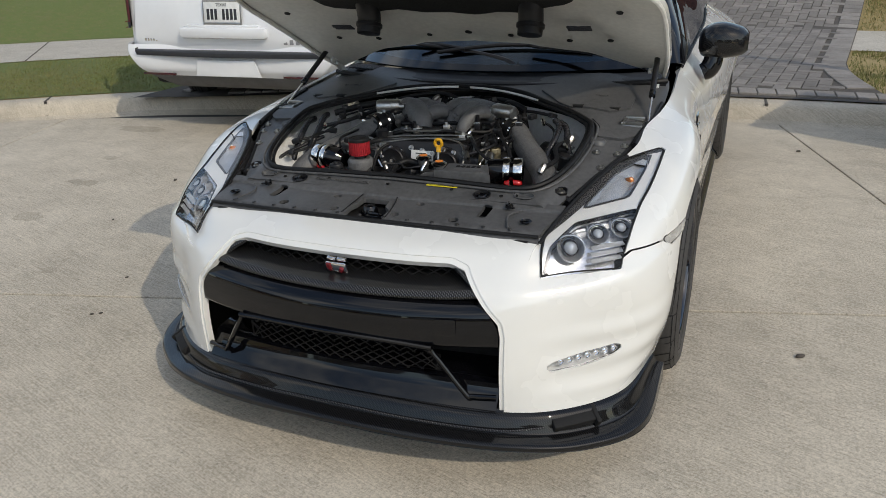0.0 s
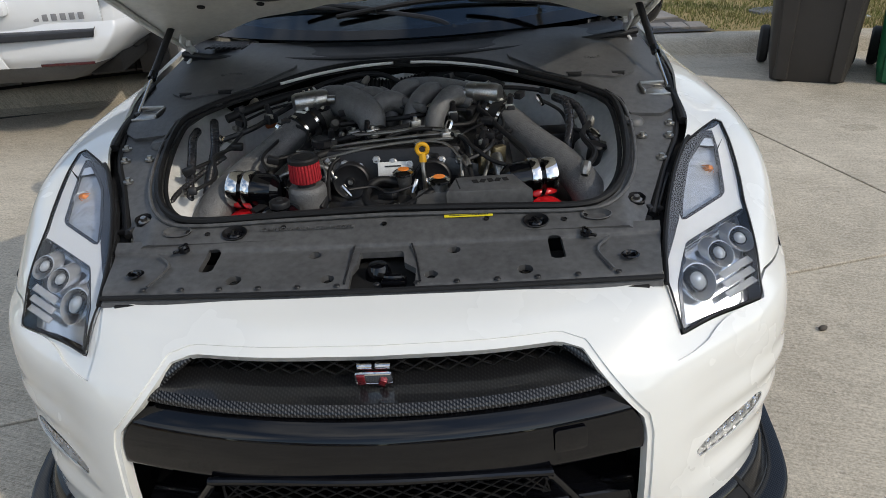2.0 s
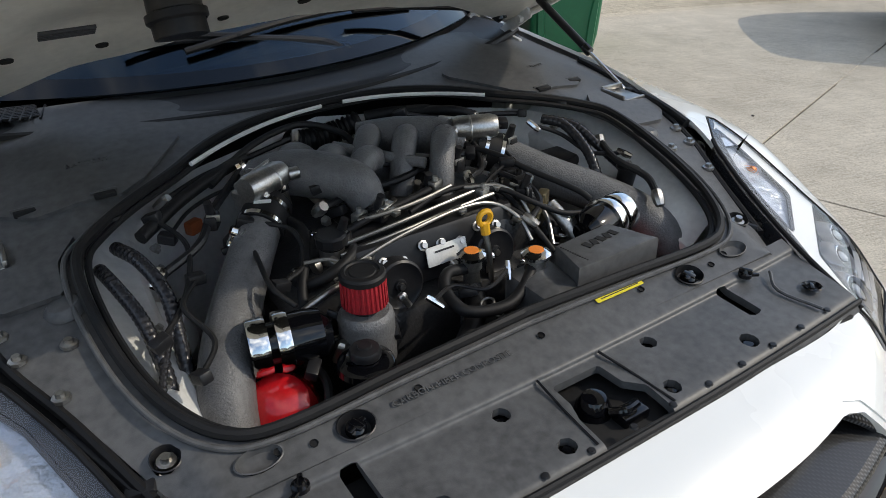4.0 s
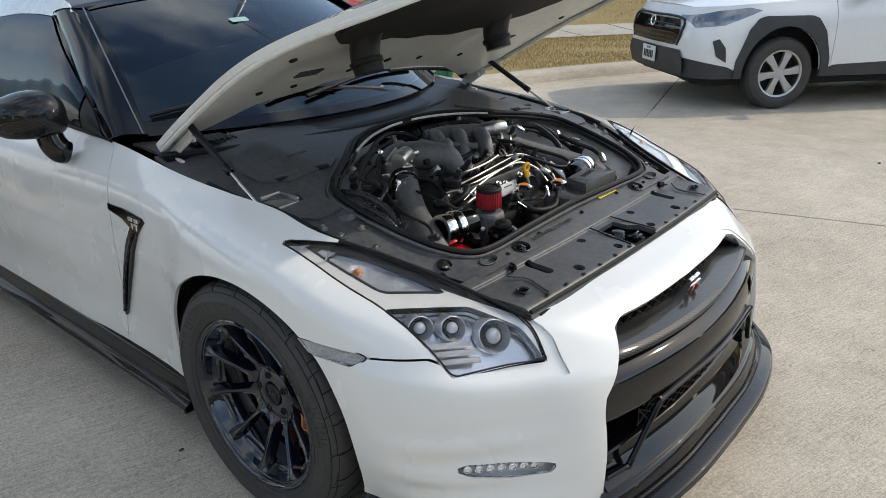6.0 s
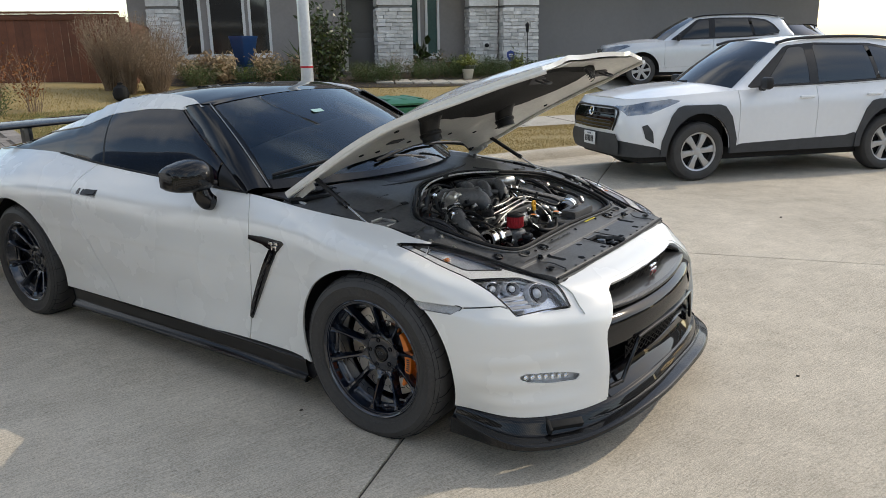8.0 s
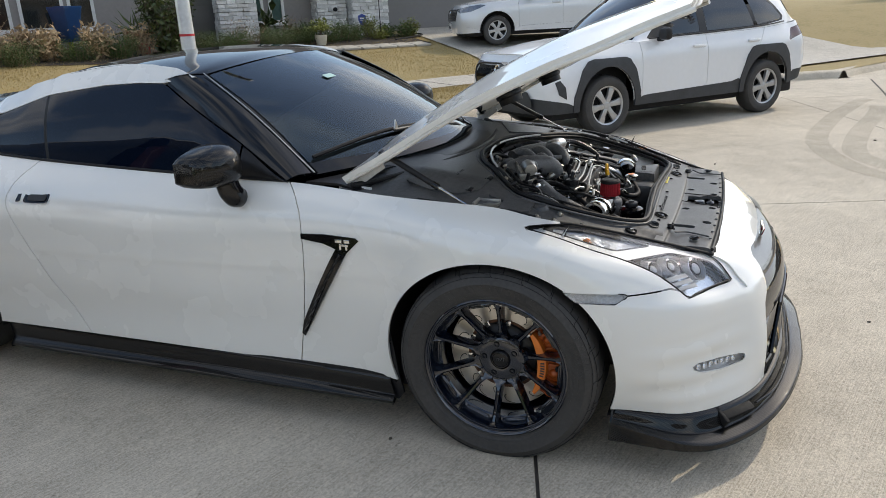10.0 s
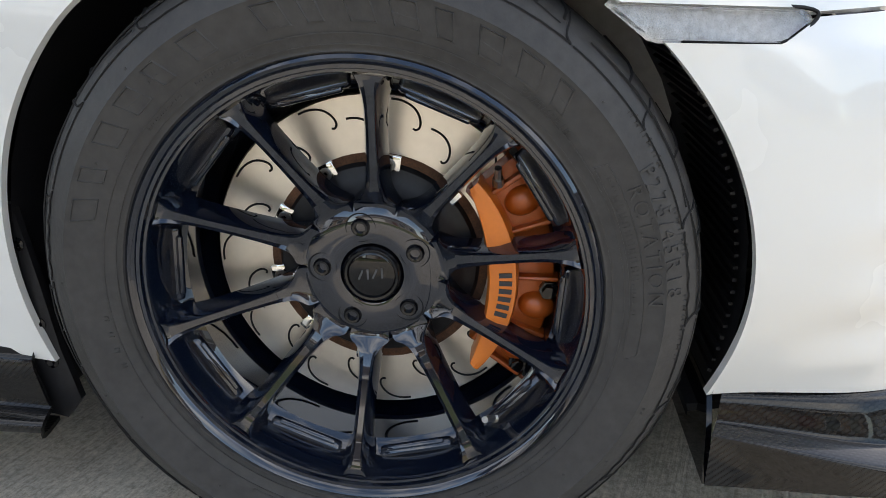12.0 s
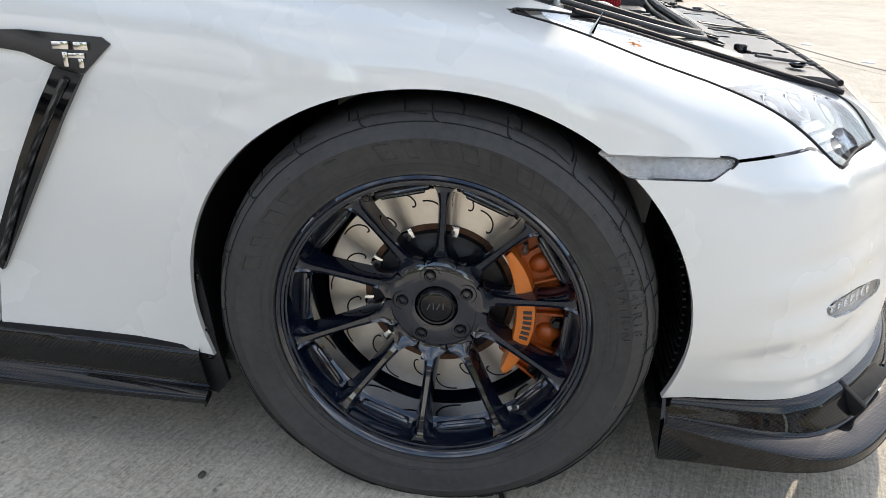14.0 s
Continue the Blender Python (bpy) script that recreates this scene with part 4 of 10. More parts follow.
part("lower_frame", lower_frame(), BLACK_GLOSS, car, "gloss black frame of the lower intake")
part("tow_cover", plate(rounded(0.062, 0.050, 0.008), 0, 0.0015, 0.0008, pose(0.352, front_y(0.352, 0.478) + 0.0035, 0.480, 88, 0, 13)), BLACK_GLOSS, car)
badge = part("badge", join(box(0.028, 0.010, 0.010, 0.002, pose(-0.014, -0.806, 0.618, 20)), box(0.028, 0.010, 0.010, 0.002, pose(0.019, -0.806, 0.618, 20)), box(0.068, 0.006, 0.032, 0.005, pose(0.001, -0.808, 0.593, 20))), CHROME, car, "chrome nose badge")
part("badge_emblem", join(box(0.015, 0.010, 0.028, 0.002, pose(-0.022, -0.8095, 0.593, 20)), box(0.042, 0.010, 0.011, 0.002, pose(0.006, -0.8085, 0.6005, 20)), box(0.013, 0.010, 0.018, 0.002, pose(0.017, -0.8105, 0.586, 20, 25))), mat("dark_red_enamel", (0.20, 0.014, 0.02), 0.2, 0.3, 0.1, 40, coat=0.5), badge, "dark red emblem")

part("intake_floor", thicken(surf([[(0.49 * u, front_y(0.49 * u, 0.25) + d, z - 0.022 * u * u) for u in [k / 12 for k in range(-12, 13)]] for d, z in ((0.0, 0.252), (0.010, 0.264), (0.035, 0.292), (0.058, 0.322), (0.17, 0.326))], 3, 1), 0.01), BLACK_GLOSS, car)

# -- carbon splitter under the bumper
# outer edge of the blade: x, y, height of its top and of its foot; the ends drop to deep side plates
SPL_EDGE = [(0, -0.980, 0.190, 0.178), (0.27, -0.968, 0.185, 0.173), (0.54, -0.905, 0.166, 0.153), (0.735, -0.797, 0.144, 0.129), (0.872, -0.640, 0.148, 0.127), (0.892, -0.375, 0.194, 0.134)]


def splitter_half():
    def row(k, down, foot=0.0):
        """k: from the bumper's lower edge to the blade's edge; down: from the bumper's height to the blade's top; foot: from there to its foot."""
        out = []
        for (bx, by, bz), (ex, ey, zt, zf) in zip(BUMPER_LOW, SPL_EDGE):
            out.append((bx + (ex - bx) * k, by + (ey - by) * k, bz + (zt - bz) * down + (zf - zt) * foot))
        return out
    return surf([row(-0.10, -0.1), row(0.0, 0.02), row(0.16, 0.14), row(0.34, 0.62), row(0.42, 0.80), row(0.50, 0.80), row(0.90, 0.93), row(0.985, 1.0), row(1.0, 1.0, 0.25), row(1.01, 1.0, 0.9), row(0.95, 1.0, 1.05), row(0.2, 1.0, 1.1)], 3, 8)


both_sides("splitter", splitter_half, CARBON, car, "lacquered carbon front splitter")
both_sides("splitter_duct", lambda: join(box(0.128, 0.030, 0.030, 0.004, pose(0.690, -0.752, 0.182, 30, 0, 40)), box(0.014, 0.06, 0.030, 0.004, pose(0.742, -0.706, 0.186, 30, 0, 40))), DARK, car)
both_sides("splitter_end", lambda: thicken(surf([[(0.846, -0.376, 0.228), (0.872, -0.374, 0.19), (0.892, -0.372, 0.134)], [(0.70, -0.376, 0.228), (0.70, -0.374, 0.19), (0.70, -0.372, 0.134)]], 4, 4), 0.006), BLACK_GLOSS, car, "black end plate of the splitter")
# unseen plate, added to stop sun leaking between splitter and body
part("undertray", plate([(x * 0.97, y + 0.03) for x, y, z in BUMPER_LOW] + [(0.84, -0.36), (-0.84, -0.36)] + [(-x * 0.97, y + 0.03) for x, y, z in BUMPER_LOW[:0:-1]], 0.186, 0.196), DARK, car)
part("splitter_seam", tube([(0.002 + x, y, z) for x, y, z in [(-0.62, -0.812, 0.185), (-0.50, -0.876, 0.192), (-0.26, -0.922, 0.206), (0, -0.930, 0.211), (0.26, -0.922, 0.206), (0.50, -0.876, 0.192), (0.62, -0.812, 0.185)]], 0.0030, 6, 8), CARBON_FINE, car)

# -- side skirts
def skirt_half():
    """Blade below the sill: upright carbon band, a sloping ledge and a thin outer edge; it climbs slightly to the rear."""
    rows = []
    for x0, z, y0, rise in ((0.846, 0.236, 0.408, 0.008), (0.864, 0.228, 0.406, 0.010), (0.868, 0.196, 0.398, 0.012), (0.869, 0.168, 0.392, 0.014), (0.880, 0.165, 0.388, 0.006), (0.894, 0.160, 0.386, -0.004), (0.897, 0.153, 0.388, -0.004), (0.890, 0.144, 0.392, -0.004), (0.850, 0.141, 0.40, -0.004)):
        rows.append([(x0, y0 + t * 1.90, z + rise * min(1, t * 5)) for t in (0, 0.04, 0.12, 0.3, 0.5, 0.75, 0.95, 1.0)])
    return surf(rows, 3, 4)


def flange():
    """Dark liner flange that closes the skirt and edges the wheel arch behind the tyre."""
    pts = [(0.404 + 0.004, 0.42), (0.398, 0.42), (0.386, 0.33), (0.376, 0.24), (0.362, 0.172), (0.384, 0.144), (0.410, 0.150), (0.412, 0.24), (0.412, 0.34)]
    bm = bmesh.new()
    f = bm.faces.new([bm.verts.new((0.846, y, z)) for y, z in pts])
    top = bmesh.ops.extrude_face_region(bm, geom=[f])["geom"]
    for g in top:
        if isinstance(g, bmesh.types.BMVert):
            g.co.x += 0.010
    bmesh.ops.recalc_face_normals(bm, faces=bm.faces)
    return bm


both_sides("side_skirt", lambda: thicken(skirt_half(), 0.006), CARBON, car, "lacquered carbon side skirt blade")
both_sides("sill", lambda: box(0.03, 1.86, 0.05, 0.01, pose(0.845, 1.345, 0.212)), BLACK_GLOSS, car)
both_sides("liner_flange", flange, BLACK_SATIN, car, "black arch liner flange")
for y, z in ((0.402, 0.372), (0.396, 0.272), (0.390, 0.222)):
    both_sides("flange_bolt", lambda: lathe([(0, 0.004), (0.004, 0.004), (0.005, 0.001), (0.0085, 0.0), (0.009, -0.004)], 10, pose(0.857, y, z, 0, 90)), BLACK_GLOSS, car)

# -- wing vent, badges, handle, mirror
def body_x(y, z):
    """Half width of the body side at a place."""
    rows = [sorted([(q[1], q[0], q[2]) for q in r[5:14]]) for r in BODY_ROWS]
    pts = [(interp([(q[0], q[2]) for q in r], y), interp([(q[0], q[1]) for q in r], y)) for r in rows]
    return interp(sorted(pts), z)


def side_plate(outline, lift, depth, curve=6):
    """A trim piece lying on the body side; outline in (y, z)."""
    pts = []
    for a, b in zip(outline, outline[1:] + outline[:1]):
        pts += [(a[0] + (b[0] - a[0]) * k / curve, a[1] + (b[1] - a[1]) * k / curve) for k in range(curve)]
    bm = bmesh.new()
    f = bm.faces.new([bm.verts.new((body_x(y, z) + lift - depth, y, z)) for y, z in pts])
    top = bmesh.ops.extrude_face_region(bm, geom=[f])["geom"]
    vs = [g for g in top if isinstance(g, bmesh.types.BMVert)]
    for v in vs:
        v.co.x += depth
    bmesh.ops.triangulate(bm, faces=[f2 for f2 in bm.faces if len(f2.verts) > 4])
    return bm


VENT_UP = [(0.712, 0.7565), (0.62, 0.760), (0.492, 0.755), (0.478, 0.746), (0.525, 0.702), (0.572, 0.712), (0.62, 0.728), (0.712, 0.738)]
VENT_DOWN = [(0.528, 0.700), (0.572, 0.710), (0.66, 0.565), (0.742, 0.420), (0.760, 0.366), (0.748, 0.356), (0.725, 0.392), (0.63, 0.54)]
both_sides("wing_vent", lambda: join(side_plate(VENT_UP, 0.006, 0.012), side_plate(VENT_DOWN, 0.007, 0.012)), BLACK_GLOSS, car, "gloss black wing vent")
both_sides("vent_rib", lambda: tube([(body_x(0.55, 0.70) + 0.010, 0.553, 0.695), (body_x(0.65, 0.55) + 0.010, 0.650, 0.545), (body_x(0.75, 0.37) + 0.010, 0.745, 0.375)], 0.006, 6), CARBON_FINE, car)
both_sides("vent_badge", lambda: join(*[box(0.005, w, h, 0.001, pose(body_x(0.54, 0.74) + 0.0085, y, z)) for y, z, w, h in ((0.555, 0.742, 0.026, 0.012), (0.523, 0.742, 0.022, 0.012), (0.550, 0.722, 0.008, 0.022), (0.532, 0.728, 0.026, 0.008), (0.526, 0.717, 0.008, 0.014))]), CHROME, car, "chrome vent badge")
both_sides("handle_surround", lambda: side_plate(rounded(0.21, 0.058, 0.02, 4, 1.954, 0.848), 0.007, 0.014, 1), WHITE, car)
both_sides("handle_recess", lambda: side_plate(rounded(0.128, 0.040, 0.016, 4, 1.921, 0.848), 0.0095, 0.012, 1), BLACK_GLOSS, car)
both_sides("door_handle", lambda: side_plate(rounded(0.095, 0.020, 0.009, 4, 1.915, 0.847), 0.0135, 0.010, 1), BLACK_SATIN, car, "flush black door handle")
both_sides("handle_key", lambda: side_plate(rounded(0.018, 0.036, 0.005, 3, 2.014, 0.848), 0.010, 0.010, 1), BLACK_GLOSS, car)


def mirror_shell():
    """Shell of the door mirror: blunt behind, drawn out to a low point in front, split by a waist line."""
    rows = []
    # across the car: place, half height above and below the waist, depth, sweep back
    for x, up, down, deep, back in ((0.880, 0.030, 0.034, 0.040, 0.012), (0.895, 0.058, 0.058, 0.072, 0.006), (0.935, 0.080, 0.066, 0.092, 0.0), (0.985, 0.082, 0.066, 0.098, 0.006), (1.035, 0.068, 0.060, 0.088, 0.016), (1.064, 0.054, 0.052, 0.070, 0.026), (1.080, 0.036, 0.038, 0.050, 0.034)):
        ring_pts = []
        for k in range(17):
            a = 2 * math.pi * k / 16
            c, q = math.cos(a), math.sin(a)
            y = 1.105 + back - (deep * max(0, c) ** 0.75 if c > 0 else 0.045 * max(-1, 2.4 * c))
            ring_pts.append((x, y, 0.985 + (up if q > 0 else down) * (abs(q) ** 0.78) * (1 if q > 0 else -1)))
        rows.append(ring_pts)
    bm = surf(rows, 3, 2)
    bmesh.ops.remove_doubles(bm, verts=bm.verts, dist=0.0005)
    bmesh.ops.holes_fill(bm, edges=[e for e in bm.edges if e.is_boundary], sides=0)
    bm.transform(Matrix.Translation((-0.062, -0.098, 0.010)))
    return bm


both_sides("mirror_shell", mirror_shell, CARBON, car, "carbon door mirror shell")
both_sides("mirror_glass", lambda: plate(rounded(0.15, 0.10, 0.03, 4), 0, 0.004, 0.001, pose(0.918, 1.056, 0.998, 90)), REFLECT, car, "mirror glass")
both_sides("mirror_foot", lambda: tube([(0.843, 0.960, 0.872), (0.866, 0.965, 0.884), (0.880, 0.972, 0.908), (0.886, 0.978, 0.942)], [0.036, 0.042, 0.042, 0.040], 14), BLACK_GLOSS, car, "gloss black mirror foot")
both_sides("sail_panel", lambda: thicken(cut(side_skin(), lambda p: sail(p.y, p.z)), 0.004), BLACK_SATIN, car, "black triangular sail panel")

# -- wheels: axis along local z, outer face towards +z
def spoke():
    rows = []
    for r, z, wf, wb, d in ((0.062, -0.078, 0.042, 0.050, 0.03), (0.078, -0.0735, 0.0485, 0.054, 0.032), (0.0835, -0.0710, 0.0450, 0.052, 0.033), (0.0885, -0.0687, 0.0330, 0.041, 0.034), (0.096, -0.0650, 0.0235, 0.032, 0.035), (0.112, -0.057, 0.0165, 0.026, 0.036), (0.15, -0.042, 0.0130, 0.023, 0.036), (0.19, -0.026, 0.0128, 0.024, 0.036), (0.213, -0.015, 0.018, 0.034, 0.034), (0.2265, -0.010, 0.030, 0.046, 0.03)):
        sec = [(-wb / 2, z - d), (-wf / 2 - 0.001, z - 0.005), (-wf / 2 + 0.0014, z), (-wf / 4, z - 0.0036), (wf / 4, z - 0.0036), (wf / 2 - 0.0014, z), (wf / 2 + 0.001, z - 0.005), (wb / 2, z - d)]
        rows.append([(r, x, zz) for x, zz in sec])
    bm = surf(rows, 4, 1)
    return bm


def rim_bm():
    barrel = lathe([(0.2445, -0.012), (0.2475, -0.005), (0.2470, 0.000), (0.2435, 0.0025), (0.2395, 0.000), (0.2375, -0.004), (0.2340, -0.0045), (0.2325, -0.009), (0.2300, -0.0095), (0.2280, -0.014), (0.2255, -0.030), (0.2150, -0.052), (0.2070, -0.060), (0.2060, -0.20), (0.2250, -0.225), (0.2460, -0.24), (0.2460, -0.225), (0.228, -0.20)], 90)
    hub = lathe([(0.0, -0.085), (0.030, -0.085), (0.036, -0.074), (0.044, -0.0715), (0.070, -0.0735), (0.080, -0.079), (0.086, -0.095), (0.086, -0.13), (0.0, -0.13)], 60)
    return join(barrel, hub)


def pocket_pad():
    """Milled pad in the barrel between two spokes."""
    return join(box(0.012, 0.088, 0.014, 0.005, pose(0.2125, 0, -0.046, 0, 35)), box(0.006, 0.070, 0.008, 0.003, pose(0.2065, 0, -0.043, 0, 35)))


def turns(n, start=0.0):
    return [pose(0, 0, 0, 0, 0, start + 360 / n * k) for k in range(n)]


def tyre_bm():
    return lathe([(0.238, -0.014), (0.2455, -0.004), (0.2490, 0.001), (0.2520, 0.000), (0.262, 0.0060), (0.2800, 0.0120), (0.3000, 0.0130), (0.3040, 0.0150), (0.3070, 0.0130), (0.318, 0.0085), (0.330, 0.0005), (0.3390, -0.0100), (0.3440, -0.0230), (0.3475, -0.0420), (0.3485, -0.075), (0.3485, -0.19), (0.3440, -0.24), (0.330, -0.262), (0.29, -0.275), (0.25, -0.26), (0.238, -0.245)], 120)


def tread_grooves():
    out = []
    for k in range(26):
        a0 = 360 / 26 * k
        pts = []
        for j in range(7):
            t = j / 6
            a, z = radians(a0 + 6 * t * t), -0.008 - 0.075 * t
            r = interp([(-0.09, 0.3492), (-0.042, 0.3482), (-0.023, 0.3447), (-0.008, 0.3380)], z)
            pts.append((r * math.cos(a), r * math.sin(a), z))
        out.append(tube(pts, 0.0017, 4, 1, True, False))
    for a0 in range(0, 360, 60):
        pts = [((0.3375 + 0.0015 * math.sin(j)) * math.cos(radians(a0 + 5 * j)), 0.3375 * math.sin(radians(a0 + 5 * j)), -0.0065) for j in range(11)]
        out.append(tube(pts, 0.0011, 4, 1, True, False))
    return join(*out)


def on_sidewall(r):
    return interp([(0.252, 0.0003), (0.262, 0.0062), (0.280, 0.0122), (0.300, 0.0132), (0.304, 0.0152), (0.307, 0.0132), (0.318, 0.0087), (0.330, 0.0007), (0.339, -0.0098)], r)


def around(r, a0, a1, n=12):
    return [((r) * math.cos(radians(a0 + (a1 - a0) * k / n)), r * math.sin(radians(a0 + (a1 - a0) * k / n)), on_sidewall(r)) for k in range(n + 1)]


def sidewall_bars():
    """Raised outlines of the maker's marks as plain slanted shapes, small print as bars, and moulded rings."""
    out = []
    for a0, n, step in ((164, 6, -8.6), (106, 8, -8.0)):
        for k in range(n):
            a = a0 + step * k
            w = 4.6 if k % 3 != 1 else 3.0
            corners = [(0.276, a - 1.6), (0.276, a - 1.6 - w), (0.299, a + 0.2 - w), (0.299, a + 0.2)]
            pts = [(r * math.cos(radians(q)), r * math.sin(radians(q)), on_sidewall(r)) for r, q in corners]
            out.append(tube(pts + pts[:1], 0.0013, 4, 1, False, False))
            if k % 2:
                p, q = pts[0], pts[3]
                mid = [(pts[0][i] + pts[3][i]) / 2 for i in range(3)]
                far = [(pts[1][i] * 0.6 + pts[2][i] * 0.4) for i in range(3)]
                out.append(tube([mid, far], 0.0008, 4, 1, False, False))
    for a0, n, r, h, step in ((-118, 14, 0.272, 0.005, 2.0), (-60, 12, 0.262, 0.004, 2.0), (186, 4, 0.274, 0.010, 4.0), (110, 9, 0.262, 0.004, 1.6), (128, 7, 0.262, 0.003, 1.6), (30, 12, 0.279, 0.004, -1.9), (26, 14, 0.275, 0.004, -1.9), (38, 6, 0.3215, 0.005, -1.9), (20, 5, 0.3215, 0.005, -1.9), (4, 7, 0.3215, 0.005, -1.9)):
        for k in range(n):
            q = a0 + step * k
            m = pose(0, 0, 0, 0, 0, q) @ pose(r, 0, on_sidewall(r) - 0.0002)
            out.append(box(h, 0.0012, 0.0010, 0, m @ pose(0, 0.0022, 0)))
            out.append(box(h, 0.0012, 0.0010, 0, m @ pose(0, -0.0022, 0)))
            out.append(box(0.0012, 0.0050, 0.0010, 0, m @ pose(h * 0.45 * (1 if k % 2 else -1), 0, 0)))
    # rounded frame of the small print
    out.append(tube(around(0.2705, 33, -8, 14) + [(0.2745 * math.cos(radians(-9.5)), 0.2745 * math.sin(radians(-9.5)), on_sidewall(0.2745))] + around(0.2835, -8, 33, 14) + around(0.2705, 33.6, 33, 1), 0.0007, 4, 1, False, False))
    for r in (0.2555, 0.2660):
        out.append(tube(around(r, 0, 360, 90), 0.0008, 4, 1, False, False))
    # vent stubs
    rng = random.Random(7)
    for k in range(46):
        r, q = rng.choice((0.3105, 0.3265, 0.3365, 0.288)), rng.uniform(0, 360)
        out.append(box(0.0022, 0.0022, 0.002, 0, pose(0, 0, 0, 0, 0, q) @ pose(r, 0, on_sidewall(r) - 0.0002)))
    return join(*out)


def shoulder_cuts():
    """Dark cuts between the shoulder blocks of the tread."""
    out = []
    for k in range(20):
        q = 18.0 * k
        out.append(tube([(r * math.cos(radians(q + w)), r * math.sin(radians(q + w)), z) for r, w, z in ((0.3255, -1.6, 0.0042), (0.3285, -0.4, 0.0022), (0.3340, 0.2, -0.0035), (0.3400, 0.5, -0.0110), (0.3448, 1.0, -0.0250))], 0.0012, 5, 2))
        out.append(tube([((0.3255 + 0.0015 * (j % 2) * (k % 3 == 0)) * math.cos(radians(q - 1.6 + 1.95 * j)), 0.3255 * math.sin(radians(q - 1.6 + 1.95 * j)), 0.0042) for j in range(10)], 0.0009, 4, 1, True, False))
        if k % 2:
            out.append(tube([(r * math.cos(radians(q + w)), r * math.sin(radians(q + w)), z) for r, w, z in ((0.3335, 1.5, -0.003), (0.3372, 8.0, -0.0072), (0.3392, 17.0, -0.0098))], 0.0009, 4, 4))
    return join(*out)


def disc_slot(rise):
    """Hooked slot: an arc that runs inwards and curls back."""
    return tube([((r + rise) * math.cos(radians(q)), (r + rise) * math.sin(radians(q)), -0.1186) for r, q in ((0.1885, 0), (0.1880, -3.4), (0.1850, -6.8), (0.1790, -9.6), (0.1705, -11.4), (0.1635, -11.7), (0.1600, -10.6), (0.1608, -9.4))], 0.0013, 5, 4)


def bent(ob, r0, mid):
    """Lay straight letters round the sidewall: their x runs clockwise, their y outwards."""
    for v in ob.data.vertices:
        r, q = r0 + v.co.y, radians(mid) - v.co.x / r0
        v.co = Vector((r * math.cos(q), r * math.sin(q), on_sidewall(r) + v.co.z))
    return ob


def disc_clip():
    return box(0.018, 0.026, 0.006, 0.002, pose(0.120, 0, -0.110))


def disc_bolt():
    return lathe([(0.003, -0.003), (0.004, 0.0), (0.006, 0.0), (0.0075, -0.006), (0.0075, -0.01)], 12, pose(0.118, 0, -0.101))


def arc_block(r0, r1, a0, a1, z0, z1, n=16, bevel=0.004):
    pts = [(r1 * math.cos(radians(a0 + (a1 - a0) * k / n)), r1 * math.sin(radians(a0 + (a1 - a0) * k / n))) for k in range(n + 1)]
    pts += [(r0 * math.cos(radians(a1 + (a0 - a1) * k / n)), r0 * math.sin(radians(a1 + (a0 - a1) * k / n))) for k in range(n + 1)]
    return plate(pts, z0, z1, bevel)


def caliper_body():
    """Cast body of the caliper, behind the bridge."""
    return arc_block(0.137, 0.204, -38, 42, -0.15, -0.088, bevel=0.010)


def caliper_bridge():
    """Smooth leaf-shaped face of the caliper, drawn to a point at both ends."""
    bm, last = bmesh.new(), None
    for k in range(25):
        t = k / 24
        a = radians(-42 + 86 * t)
        full = math.sin(math.pi * (0.06 + 0.88 * t)) ** 0.55
        mid = 0.146 + 0.010 * (2 * t - 1) ** 2
        w = 0.0175 * full
        row = []
        for d, z in ((-1.0, -0.100), (-0.98, -0.070), (-0.82, -0.062), (0, -0.0595), (0.82, -0.062), (0.98, -0.070), (1.0, -0.100)):
            r = mid + w * d
            row.append(bm.verts.new((r * math.cos(a), r * math.sin(a), z)))
        if last:
            for j in range(6):
                bm.faces.new((last[j], last[j + 1], row[j + 1], row[j]))
        last = row
    return bm


def caliper_boss(a, r, size, z):
    """Rounded boss over a piston, drawn out towards the bridge."""
    bm = bmesh.new()
    bmesh.ops.create_uvsphere(bm, u_segments=18, v_segments=10, radius=1)
    for v in bm.verts:
        v.co = Vector((v.co.x * size * 1.25, v.co.y * size, v.co.z * 0.016))
    bm.transform(pose(0, 0, 0, 0, 0, a) @ pose(r, 0, z))
    return bm


def caliper_print():
    out = []
    for k in range(6):
        a = 4 - 3.6 * k
        out.append(box(0.014, 0.0055, 0.0008, 0, pose(0, 0, 0, 0, 0, a) @ pose(0.149, 0, -0.0592)))
    return join(*out)


